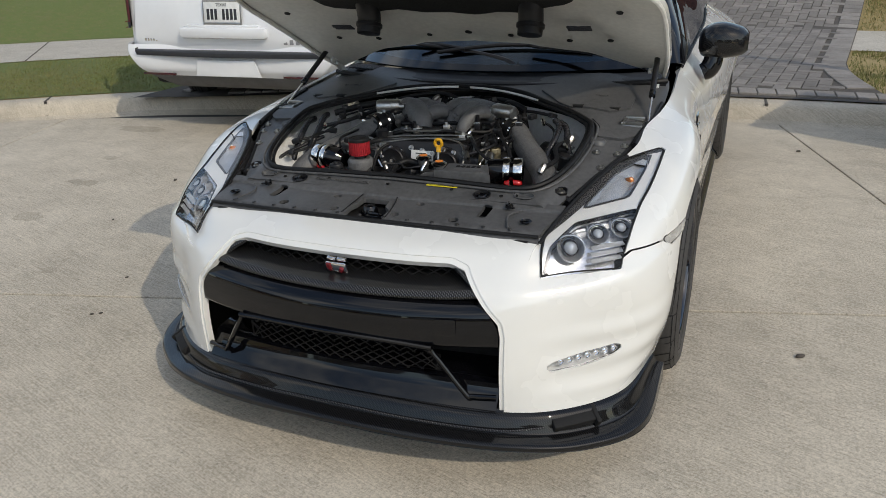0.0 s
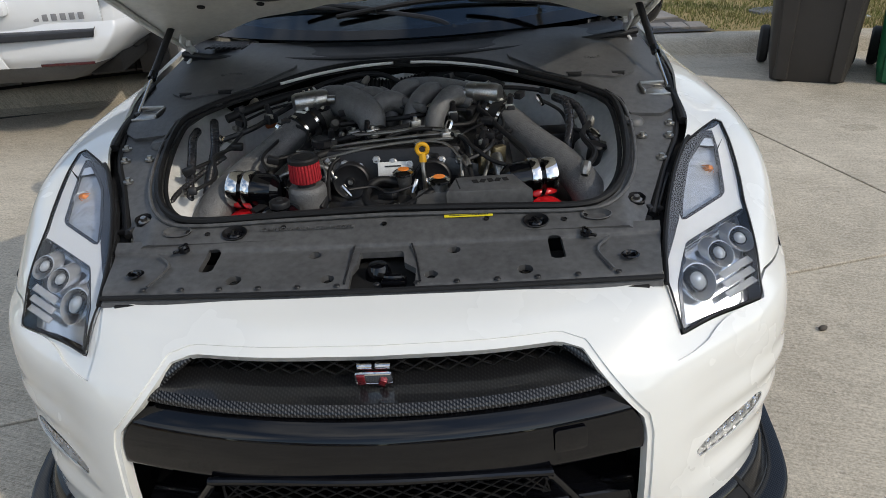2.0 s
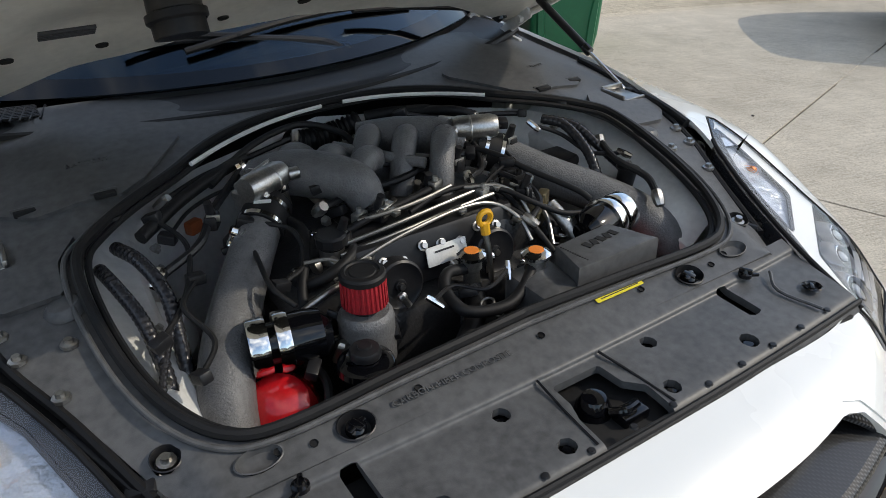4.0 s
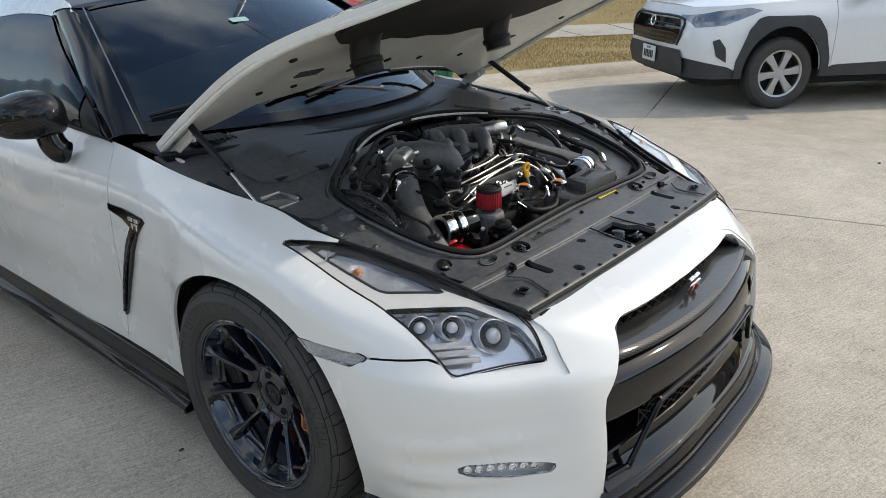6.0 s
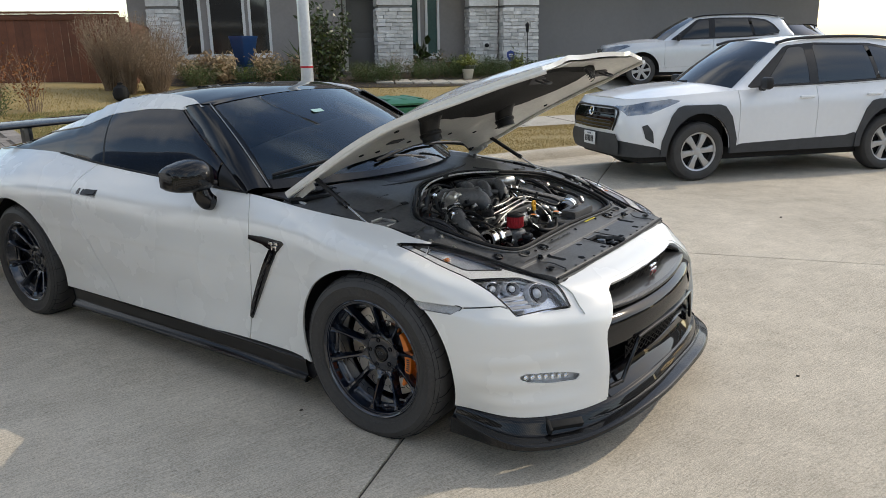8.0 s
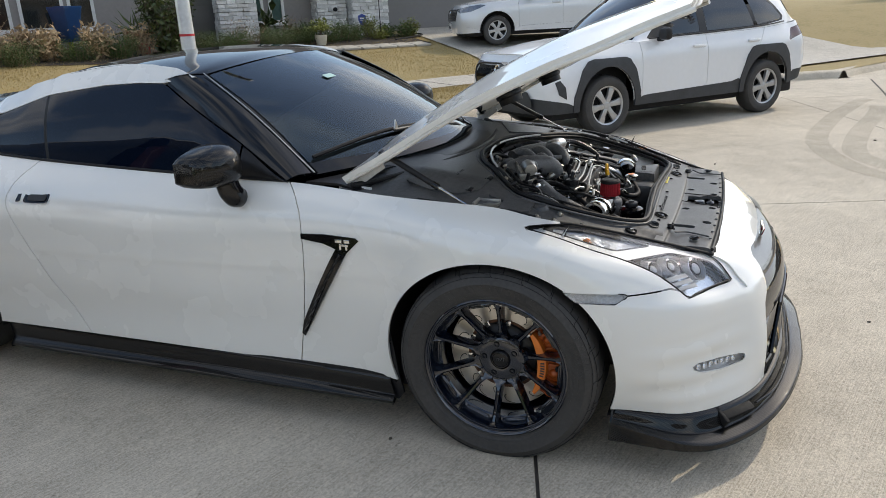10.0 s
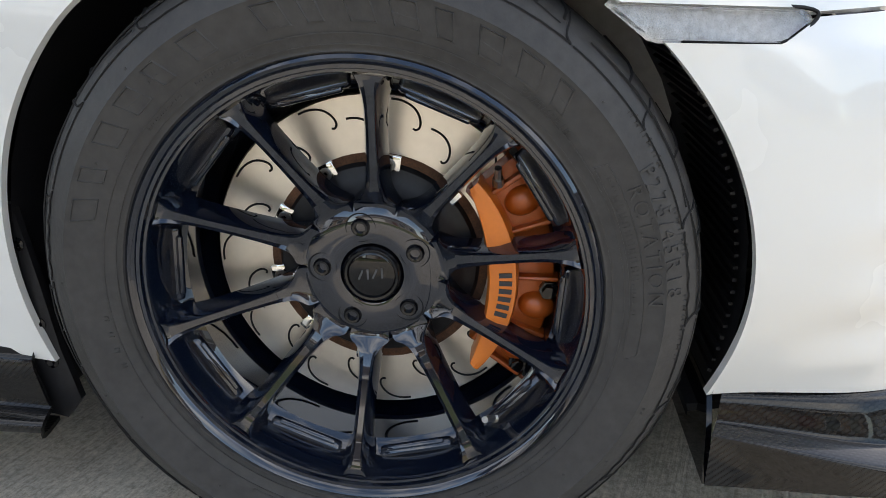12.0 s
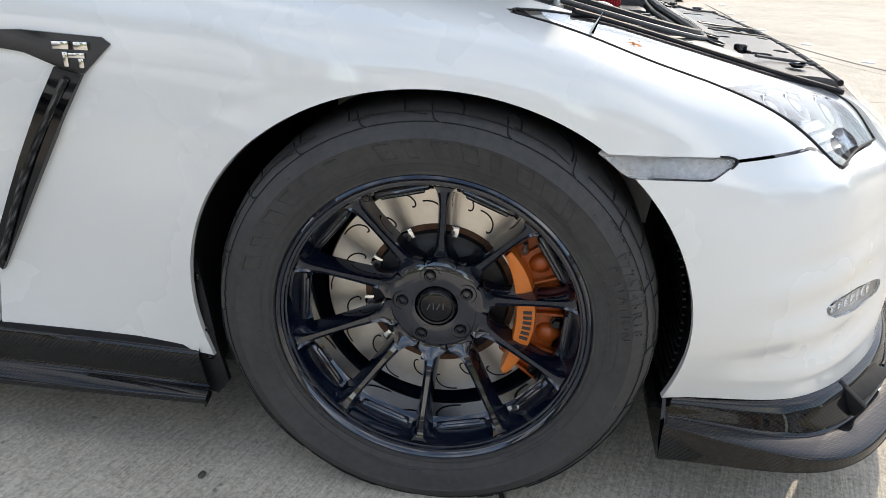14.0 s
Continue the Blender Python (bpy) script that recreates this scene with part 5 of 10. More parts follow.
def make_wheel(m, parent):
    wheel = part("wheel", rim_bm(), BLUEBLACK, parent, "gloss dark blue-black ten-spoke wheel")
    wheel.matrix_basis = m
    repeat("spoke", spoke(), BLUEBLACK, wheel, turns(10, 86))
    repeat("rim_pad", pocket_pad(), BLUEBLACK, wheel, turns(10, 104))
    part("tyre", tyre_bm(), TYRE, wheel, "dusty black wide tyre", angle=50)
    tagged(part("tread_pattern", tread_grooves(), DARK, wheel), kind="stuff")
    tagged(part("shoulder_cut", shoulder_cuts(), DARK, wheel), kind="stuff")
    tagged(part("sidewall_relief", sidewall_bars(), TYRE, wheel), kind="stuff")
    part("brake_disc", lathe([(0.118, -0.128), (0.192, -0.128), (0.194, -0.126), (0.194, -0.122), (0.192, -0.119), (0.118, -0.119)], 72, closed=True), DISC, wheel, "slotted steel brake disc")
    repeat("disc_slot", disc_slot(0.0), DARK, wheel, turns(11, 117))
    repeat("disc_slot", disc_slot(-0.021), DARK, wheel, turns(11, 101))
    part("disc_edge", lathe([(0.110, -0.1185), (0.128, -0.1180), (0.128, -0.125), (0.110, -0.125)], 60, closed=True), RUST, wheel, "rusty inner edge of the disc")
    part("disc_hat", lathe([(0.118, -0.118), (0.114, -0.112), (0.105, -0.110), (0.095, -0.106), (0.085, -0.096), (0.0, -0.096)], 60), BLACK_SATIN, wheel)
    repeat("disc_clip", disc_clip(), CHROME, wheel, turns(10, 10))
    repeat("disc_bolt", disc_bolt(), STEEL, wheel, turns(10, 10))
    part("dust_shield", lathe([(0.0, -0.16), (0.20, -0.16), (0.20, -0.165)], 48), DARK, wheel)
    cal = part("caliper", caliper_body(), CALIPER_BODY, wheel, "bronze-orange brake caliper")
    part("caliper_bridge", caliper_bridge(), CALIPER, wheel, "smooth leaf-shaped orange caliper face")
    for a, r, size in ((28, 0.186, 0.017), (10, 0.187, 0.017), (-11, 0.187, 0.017), (-29, 0.186, 0.015)):
        part("caliper_boss", caliper_boss(a, r, size, -0.090), CALIPER_BODY, wheel)
    for a in (36, 19, 0, -20, -36):
        part("caliper_rib", box(0.05, 0.006, 0.022, 0.003, pose(0, 0, 0, 0, 0, a) @ pose(0.182, 0, -0.088)), CALIPER_BODY, wheel)
    tagged(part("caliper_print", caliper_print(), INK, wheel), kind="stuff")
    part("bleed_nipple", lathe([(0, 0.020), (0.004, 0.020), (0.004, 0.006), (0.006, 0.005), (0.0065, -0.004)], 8, pose(0.153 * math.cos(radians(40)) + 0.02, 0.153 * math.sin(radians(40)) + 0.012, -0.075, -60)), STEEL, wheel)
    for a in (-4, -33):
        part("caliper_bolt", lathe([(0, 0.006), (0.007, 0.006), (0.008, 0.0), (0.011, 0.0), (0.011, -0.012)], 6, pose(0, 0, 0, 0, 0, a) @ pose(0.197, 0, -0.078)), BLACK_GLOSS, wheel)
    part("centre_cap", lathe([(0, -0.0705), (0.024, -0.0700), (0.0265, -0.0715), (0.0275, -0.0695), (0.0300, -0.0690), (0.0325, -0.0715), (0.034, -0.078)], 48), BLACK_GLOSS, wheel, "round black centre cap")
    part("cap_emblem", join(*[box(0.012, 0.0022, 0.001, 0, pose(-0.012 + 0.008 * k, 0.001 * k, -0.0695, 0, 0, 66 + 25 * (k % 2))) for k in range(4)]), TRIM_GREY, wheel)
    for k in range(5):
        mm = pose(0, 0, 0, 0, 0, 101 + 72 * k) @ pose(0.0562, 0, 0)
        part("lug_well", lathe([(0.0168, -0.0722), (0.0150, -0.0735), (0.0145, -0.082)], 24, mm), DARK, wheel)
        part("lug_nut", lathe([(0.0052, -0.082), (0.0060, -0.0685), (0.0085, -0.0680), (0.0105, -0.071), (0.0108, -0.088)], 12, mm), BLACK_GLOSS, wheel, "open-ended black wheel nut")
    return wheel


# outer face of the right wheels looks towards -x
m_r = Matrix.Translation((-0.910, 0.0, 0.345)) @ Matrix(((0, 0, -1, 0), (-1, 0, 0, 0), (0, 1, 0, 0), (0, 0, 0, 1)))
front_wheel = make_wheel(m_r, car)
vs = part("valve", join(lathe([(0, 0.03), (0.004, 0.03), (0.004, 0.008), (0.006, 0.006), (0.006, 0)], 8, pose(0, 0, 0, 0, 0, -48) @ pose(0.214, 0, -0.045, 0, -35))), STEEL, front_wheel)
bent(lettering("P275/45R18", 0.021, 0.0014, Matrix.Identity(4), TYRE, front_wheel, "size_marking", 1.35), 0.3115, 17)
bent(lettering("ROTATION", 0.020, 0.0014, Matrix.Identity(4), TYRE, front_wheel, "rotation_marking", 1.3), 0.2935, 15)
bent(lettering("P275/45R18", 0.011, 0.0014, Matrix.Identity(4), TYRE, front_wheel, "size_marking", 1.1), 0.2685, 48)


def copy_part(ob, m):
    made = {}
    for o in (ob, *ob.children_recursive):
        made[o] = o.copy()
        scene.collection.objects.link(made[o])
        made[o].parent = made.get(o.parent, o.parent)
    made[ob].matrix_basis = m
    return made[ob]


m_l = Matrix.Translation((0.910, 0.0, 0.345)) @ Matrix(((0, 0, 1, 0), (1, 0, 0, 0), (0, 1, 0, 0), (0, 0, 0, 1)))
copy_part(front_wheel, m_l)
copy_part(front_wheel, Matrix.Translation((-0.0, 2.74, 0.0)) @ m_r)
copy_part(front_wheel, Matrix.Translation((0.0, 2.74, 0.0)) @ m_l)

# -- bonnet, raised about its hinges
HINGE = Matrix.Translation((0, 0.62, 0.93))
OPEN = HINGE @ pose(0, 0, 0, -35.5) @ HINGE.inverted()
BON_EDGE = [(0.49, -0.625, 0.683), (0.585, -0.49, 0.722), (0.672, -0.355, 0.755), (0.732, -0.22, 0.793), (0.772, -0.09, 0.822), (0.778, 0.06, 0.850), (0.772, 0.22, 0.871), (0.762, 0.42, 0.893), (0.735, 0.60, 0.918)]
BON_MID = [(-0.672, 0.695), (-0.58, 0.748), (-0.41, 0.812), (-0.26, 0.860), (-0.11, 0.892), (0.03, 0.913), (0.15, 0.925), (0.26, 0.932), (0.345, 0.936)]


def bonnet_skin(drop=0.0, inset=1.0, u0=-1.0, u1=1.0, n=16, wave=0.0):
    rows = []
    for (ex, ey, ez), (my, mz) in zip(BON_EDGE, BON_MID):
        row = []
        for i in range(n + 1):
            u = (u0 + (u1 - u0) * i / n) * inset
            k = u * u
            ridge = 0.012 * math.exp(-((abs(u) - 0.62) / 0.12) ** 2)
            row.append((ex * u, my + (ey - my) * k, mz + (ez - mz) * abs(u) ** 2.4 + ridge - drop * (1 - 0.5 * abs(u) ** 6)))
        rows.append(row)
    return surf(rows, 4, 2)


bonnet = part("bonnet", thicken(bonnet_skin(), 0.018), WHITE, car, "raised pearl white bonnet")


def hinged(bm):
    bm.transform(OPEN)
    return bm


bonnet.data.transform(OPEN)


def bonnet_inner():
    bm = bonnet_skin(0.030, 0.975)
    def z_off(x, y):
        d = 0.0
        for px, py, r, a in ((0.42, 0.25, 0.10, 0.016), (-0.42, 0.25, 0.10, 0.016), (0.60, 0.10, 0.07, 0.014), (-0.60, 0.10, 0.07, 0.014), (0.58, -0.2, 0.08, 0.015), (-0.58, -0.2, 0.08, 0.015), (0, 0.30, 0.06, 0.01), (0.22, 0.33, 0.06, 0.01), (-0.22, 0.33, 0.06, 0.01), (0.28, -0.52, 0.09, 0.014), (-0.28, -0.52, 0.09, 0.014), (0, -0.55, 0.08, 0.012)):
            q = math.hypot((x - px) / r, (y - py) / r)
            if q < 1:
                d += a * (1 - q * q) ** 1.5
        return d
    for v in bm.verts:
        v.co.z += z_off(v.co.x, v.co.y)
    return bm


part("bonnet_liner", hinged(bonnet_inner()), UNDERHOOD, bonnet, "cream painted pressed underside")
for s in (1, -1):
    part("bonnet_rim", hinged(tube([(s * 0.985 * x, y, z - 0.022) for x, y, z in BON_EDGE], 0.009, 8, 4)), UNDERHOOD, bonnet)


def pad():
    bm = bonnet_skin(0.038, 1.0)
    outline = inside([(-0.50, -0.09), (-0.46, -0.01), (-0.36, 0.02), (-0.28, 0.06), (-0.22, 0.03), (-0.1, 0.07), (0.1, 0.07), (0.22, 0.03), (0.28, 0.06), (0.36, 0.02), (0.46, -0.01), (0.50, -0.09), (0.45, -0.33), (0.35, -0.47), (-0.35, -0.47), (-0.45, -0.33)])
    cut(bm, lambda p: outline(p.x, p.y))
    for v in bm.verts:
        v.co.z += -0.012 * max(0, math.sin(9 * v.co.x) * math.sin(11 * v.co.y + 1)) - 0.006
    return thicken(bm, -0.03)


part("insulation_pad", hinged(pad()), PAD, bonnet, "black moulded insulation pad")
for s in (1, -1):
    duct = join(tube([(s * 0.315, -0.01, 0.888), (s * 0.315, 0.025, 0.866), (s * 0.315, 0.055, 0.832), (s * 0.315, 0.070, 0.785)], 0.044, 20, 5), lathe([(0.046, 0.0), (0.050, 0.004), (0.050, 0.016), (0.046, 0.018)], 24, pose(s * 0.315, 0.064, 0.806, 14)), box(0.10, 0.09, 0.03, 0.01, pose(s * 0.315, 0.0, 0.885, 14)))
    part("air_duct", hinged(duct), BLACK_SATIN, bonnet, "black moulded air duct")
    part("vent_louvre", hinged(join(*[box(0.085, 0.004, 0.006, 0.001, pose(s * 0.47, 0.115 + 0.011 * k, 0.842 + 0.002 * k, 8)) for k in range(4)])), INK, bonnet)
    part("striker", hinged(join(tube([(s * 0.30 - 0.028, -0.50, 0.70), (s * 0.30 - 0.026, -0.525, 0.668), (s * 0.30 + 0.026, -0.525, 0.668), (s * 0.30 + 0.028, -0.50, 0.70)], 0.0045, 8), box(0.12, 0.03, 0.012, 0.003, pose(s * 0.30, -0.49, 0.705, -22)))), INK, bonnet, "black latch hoop")
    for hx, hy, hz in ((0.17, 0.29, 0.900), (0.40, 0.30, 0.886), (0.56, 0.26, 0.866), (0.63, -0.02, 0.815)):
        part("hole", hinged(lathe([(0, 0), (0.011, 0), (0.012, 0.004)], 14, pose(s * hx, hy, hz, 8))), DARK, bonnet)
part("hole", hinged(lathe([(0, 0), (0.014, 0), (0.015, 0.004)], 14, pose(0, 0.275, 0.905, 8))), DARK, bonnet)
part("catch_spring", hinged(join(tube([(0.012 * math.cos(1.3 * k), -0.565 + 0.012 * math.sin(1.3 * k), 0.690 - 0.0022 * k) for k in range(28)], 0.0016, 5, 3), tube([(0.02, -0.55, 0.70), (0.045, -0.565, 0.675), (0.09, -0.545, 0.672), (0.12, -0.53, 0.69)], 0.006, 6), lathe([(0, -0.045), (0.005, -0.045), (0.006, 0)], 8, pose(0, -0.565, 0.69)))), INK, bonnet, "black bonnet catch with spring")

for s in (1, -1):
    low, top = Vector((s * 0.735, 0.095, 0.832)), Vector((s * 0.712, 0.440, 1.018))
    strut = part("gas_strut", tube([low.lerp(top, 0.42), top], 0.0105, 14, 1, True, False), BLACK_SATIN, car, "black gas strut")
    part("strut_rod", tube([low, low.lerp(top, 0.43)], 0.0045, 10, 1, True, False), CHROME, strut)
    part("strut_cap", tube([low.lerp(top, 0.40), low.lerp(top, 0.46)], 0.012, 12, 1, True, False), BLACK_GLOSS, strut)
    part("strut_ball", lathe([(0, -0.012), (0.012, -0.008), (0.014, 0.004), (0.010, 0.014), (0, 0.016)], 12, pose(*low)), BLACK_SATIN, strut)
    part("strut_ball", lathe([(0, -0.012), (0.013, -0.008), (0.014, 0.006), (0, 0.014)], 12, pose(*top)), BLACK_SATIN, strut)
    part("bonnet_hinge", join(box(0.010, 0.15, 0.030, 0.004, pose(s * 0.700, 0.51, 0.935, -33)), box(0.012, 0.13, 0.028, 0.004, pose(s * 0.710, 0.56, 0.885, 6)), lathe([(0, 0.012), (0.01, 0.012), (0.011, 0)], 6, pose(s * 0.69, 0.47, 0.955, 0, -90 * s))), PRIMER, car, "painted bonnet hinge")

# -- engine bay covers
SEAL = [(0, -0.404), (0.22, -0.412), (0.40, -0.420), (0.475, -0.400), (0.525, -0.335), (0.555, -0.235), (0.568, -0.10), (0.560, -0.01), (0.525, 0.035), (0.46, 0.085), (0.36, 0.150), (0.26, 0.225), (0.14, 0.268), (0, 0.275)]
SEAL_ALL = SEAL + [(-x, y) for x, y in SEAL[::-1][1:-1]]
plane_z = lambda y: 0.742 + 0.262 * (y + 0.4) - 0.06 * max(0, y - 0.1) * 1.5


COVER = ((-0.485, 0.540, 0.700), (-0.43, 0.565, 0.714), (-0.37, 0.590, 0.730), (-0.25, 0.641, 0.764), (-0.12, 0.706, 0.798), (0.0, 0.730, 0.824), (0.15, 0.755, 0.844), (0.29, 0.76, 0.860), (0.40, 0.755, 0.878), (0.50, 0.745, 0.895))


def cover_z(x, y):
    """Height of the bay cover at a place."""
    w, zo = interp([(c[0], c[1]) for c in COVER], y), interp([(c[0], c[2]) for c in COVER], y)
    zi = min(plane_z(y), 0.93)
    return zi + (zo - zi) * min(1, max(0.0, (abs(x) - 0.52) / max(0.02, w - 0.52))) ** 0.8


def raised(poly, lift, s):
    """A moulded panel that stands proud of the cover."""
    shape = inside(poly)
    bm = cut(cut(cover_skin(), lambda p: shape(p.x, p.y)), lambda p: -seal_in(p.x, p.y) - 0.03)
    bm.transform(Matrix.Translation((0, 0, lift)))
    return thicken(bm, lift) if s > 0 else thicken(flip_x(bm), lift)


def cover_skin():
    rows = []
    for y, w, zo in COVER:
        row = []
        for i in range(-24, 25):
            u = i / 24
            x = w * u
            zi = min(plane_z(y), 0.93)
            edge = max(0.0, (abs(x) - 0.52) / max(0.02, w - 0.52))
            z = zi + (zo - zi) * min(1, edge) ** 0.8
            row.append((x, y + (0.10 * u * u if y > 0.35 else 0), z))
        rows.append(row)
    return surf(rows, 6, 2)


seal_in = inside(SEAL_ALL)
WELLS = [(0.325, -0.460, 0.026, 0.022), (0.552, -0.385, 0.019, 0.019), (0.455, -0.448, 0.030, 0.017)]


def cover_bm():
    bm = cut(cover_skin(), lambda p: -seal_in(p.x, p.y))
    for x, y, rx, ry in WELLS:
        for s in (1, -1):
            cut(bm, lambda p: (math.hypot((p.x - s * x) / rx, (p.y - y) / ry) - 1) * ry)
    return thicken(bm, 0.012)


bay = part("engine_cover", cover_bm(), TRIM_GREY, car, "dusty black moulded engine bay cover")


def along_seal(off, dz, r, n=8):
    pts = []
    for x, y in SEAL_ALL:
        d = math.hypot(x, y + 0.06)
        pts.append((x * (1 + off / d), y + (y + 0.06) * off / d, plane_z(y) + dz))
    return tube(pts + pts[:1], r, n, 5)


part("bay_seal", along_seal(0.002, 0.007, 0.0085), RUBBER, bay, "black rubber bay seal")
part("seal_lip", along_seal(-0.013, -0.002, 0.0055), RUBBER, bay)
part("seal_channel", along_seal(0.022, 0.001, 0.0045), TRIM_GREY, bay)
for xa, xb in ((-0.33, -0.02), (0.03, 0.33)):
    pts = [(x, y, plane_z(y) + 0.012) for x, y in [(xa + (xb - xa) * k / 5, 0.262 - 0.95 * (xa + (xb - xa) * k / 5) ** 2 - 0.01) for k in range(6)]]
    part("bright_strip", tube(pts, 0.0045, 6, 4), PRIMER, bay)


def front_panel():
    rows = []
    for y, z, w in ((-0.668, 0.672, 0.552), (-0.655, 0.690, 0.552), (-0.640, 0.697, 0.555), (-0.60, 0.701, 0.562), (-0.55, 0.704, 0.572), (-0.515, 0.706, 0.58), (-0.507, 0.714, 0.582), (-0.48, 0.722, 0.585)):
        rows.append([(w * i / 28, y + 0.018 * (i / 28) ** 2, z - 0.004 * (i / 28) ** 2) for i in range(-28, 29)])
    bm = surf(rows, 5, 2)
    for x, y, r in CUPS:
        cut(bm, lambda p: math.hypot(p.x - x, p.y - y) - r)
    for s in (1, -1):
        slot = inside(rounded(0.030, 0.078, 0.008, 3, s * 0.360, -0.540))
        cut(bm, lambda p: -slot(p.x, p.y))
    latch = inside([(-0.055, -0.655), (0.075, -0.655), (0.075, -0.60), (0.05, -0.575), (0.045, -0.53), (-0.045, -0.53), (-0.045, -0.57), (-0.055, -0.60)])
    cut(bm, lambda p: -latch(p.x, p.y))
    return thicken(bm, 0.014)


CUPS = [(-0.29, -0.615, 0.016), (-0.14, -0.533, 0.014), (-0.10, -0.625, 0.014), (0.105, -0.622, 0.014), (0.15, -0.533, 0.014), (0.29, -0.615, 0.016)]
slam = part("slam_panel", front_panel(), TRIM_GREY, car, "dusty black plastic panel behind the nose")
# near-black slab stands in for the shade under the panel's openings
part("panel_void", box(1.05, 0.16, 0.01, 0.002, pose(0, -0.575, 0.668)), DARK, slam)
for x, y, r in CUPS:
    part("clip", lathe([(0, 0.003), (r * 0.50, 0.003), (r * 0.55, -0.002), (r * 0.95, -0.006), (r, -0.010)], 16, pose(x, y, 0.689)), BLACK_GLOSS, slam)
part("latch_body", join(lathe([(0, 0.022), (0.018, 0.018), (0.026, 0.004), (0.028, -0.01)], 18, pose(-0.005, -0.575, 0.682)), box(0.05, 0.03, 0.02, 0.005, pose(0.03, -0.615, 0.68)), tube([(0.0, -0.60, 0.688), (0.02, -0.615, 0.692), (0.045, -0.612, 0.690)], 0.006, 8)), BLACK_GLOSS, slam, "black bonnet lock")
part("panel_seam", tube([(-0.058, -0.512, 0.712), (-0.062, -0.58, 0.704), (-0.064, -0.645, 0.698)], 0.0022, 5), BLACK_SATIN, slam)
part("panel_seam", tube([(0.062, -0.512, 0.712), (0.075, -0.57, 0.704), (0.085, -0.645, 0.698)], 0.0022, 5), BLACK_SATIN, slam)
part("front_lip", tube([(0.552 * i / 10, -0.662 + 0.018 * (i / 10) ** 2, 0.690 - 0.004 * (i / 10) ** 2) for i in range(-10, 11)], 0.0055, 8, 3), RUBBER, slam)
for k in range(-6, 7):
    part("pin", lathe([(0, 0.003), (0.005, 0.0025), (0.0065, 0)], 12, pose(0.078 * k, -0.648 + 0.018 * (k / 7) ** 2, 0.696)), BLACK_SATIN, slam)
for s in (1, -1):
    for k, (x, y, rx, ry) in enumerate(WELLS):
        z = cover_z(x, y)
        dish = lathe([(1.10, 0.0035), (1.02, 0.0045), (0.96, 0.0), (0.80, -0.009 if k < 2 else -0.006), (0, -0.012 if k < 2 else -0.008)], 24)
        for v in dish.verts:
            v.co = Vector((v.co.x * rx, v.co.y * ry, v.co.z))
        dish.transform(pose(s * x, y, z + 0.0005, 14))
        part("cover_well", dish, TRIM_GREY if k == 2 else BLACK_SATIN, bay)
        if k == 0:
            part("screw_clip", join(lathe([(0, 0.004), (0.010, 0.004), (0.014, 0.0), (0.015, -0.008)], 16, pose(s * x, y, z, 14)), box(0.034, 0.009, 0.006, 0.002, pose(s * x, y, z + 0.002, 14, 0, 25)), box(0.012, 0.022, 0.008, 0.002, pose(s * x, y, z + 0.002, 14, 0, 25))), BLACK_GLOSS, bay, "black screw clip in a well")
        elif k == 1:
            part("well_bolt", lathe([(0, 0.012), (0.0065, 0.012), (0.0075, 0.004), (0.013, 0.003), (0.0135, -0.01)], 10, pose(s * x, y, z - 0.003, 10)), STEEL, bay, "zinc bolt in a well")
    part("turn_clip", join(box(0.008, 0.024, 0.012, 0.003, pose(s * 0.425, -0.502, 0.721, 0, 0, s * 25)), lathe([(0, 0.008), (0.006, 0.008), (0.008, 0.003), (0.012, 0.001), (0.012, -0.006)], 14, pose(s * 0.425, -0.502, 0.717)), box(0.024, 0.007, 0.006, 0.002, pose(s * 0.434, -0.510, 0.715, 0, 0, s * -30))), BLACK_GLOSS, slam, "black turn clip")
    part("corner_clip", join(lathe([(0.018, 0.002), (0.015, 0.004), (0.010, -0.003), (0, -0.004)], 18, pose(s * 0.500, -0.585, 0.704)), box(0.020, 0.007, 0.007, 0.002, pose(s * 0.498, -0.585, 0.706, 0, 0, s * 40))), BLACK_GLOSS, slam, "black clip at the panel corner")
    part("panel_rib", tube([(s * 0.47, -0.520, 0.7135), (s * 0.44, -0.56, 0.706), (s * 0.46, -0.63, 0.700)], 0.003, 6, 4), TRIM_GREY, slam)
    for x, y, z in ((0.22, -0.447, 0.7305), (0.385, -0.458, 0.727), (0.43, -0.448, 0.729), (0.0, -0.45, 0.730)):
        part("hole", lathe([(0, 0), (0.0055, 0), (0.006, 0.0025)], 12, pose(s * x, y, z, 13)), DARK, bay)
    for x, y, z in ((0.690, -0.097, cover_z(0.690, -0.097)), (0.676, -0.150, cover_z(0.676, -0.150)), (0.610, -0.156, cover_z(0.610, -0.156)), (0.640, -0.235, cover_z(0.640, -0.235))):
        bolt = part("bolt", join(lathe([(0, 0.008), (0.006, 0.008), (0.007, 0.002), (0.0125, 0.001), (0.013, -0.004)], 8, pose(s * x, y, z + 0.004))), STEEL, bay, "zinc bolt")
    part("lamp_bracket", join(box(0.04, 0.05, 0.012, 0.004, pose(s * 0.585, -0.385, 0.716, 0, s * 12, s * 20)), box(0.03, 0.16, 0.02, 0.005, pose(s * 0.612, -0.33, 0.722, 10, 0, s * -22))), BLACK_SATIN, bay)
    part("cover_step", join(tube([(s * 0.580, -0.42, 0.712), (s * 0.637, -0.27, 0.754), (s * 0.694, -0.14, 0.790), (s * 0.724, 0.0, 0.826), (s * 0.748, 0.15, 0.848), (s * 0.755, 0.30, 0.868)], 0.008, 8, 5)), RUBBER, bay)
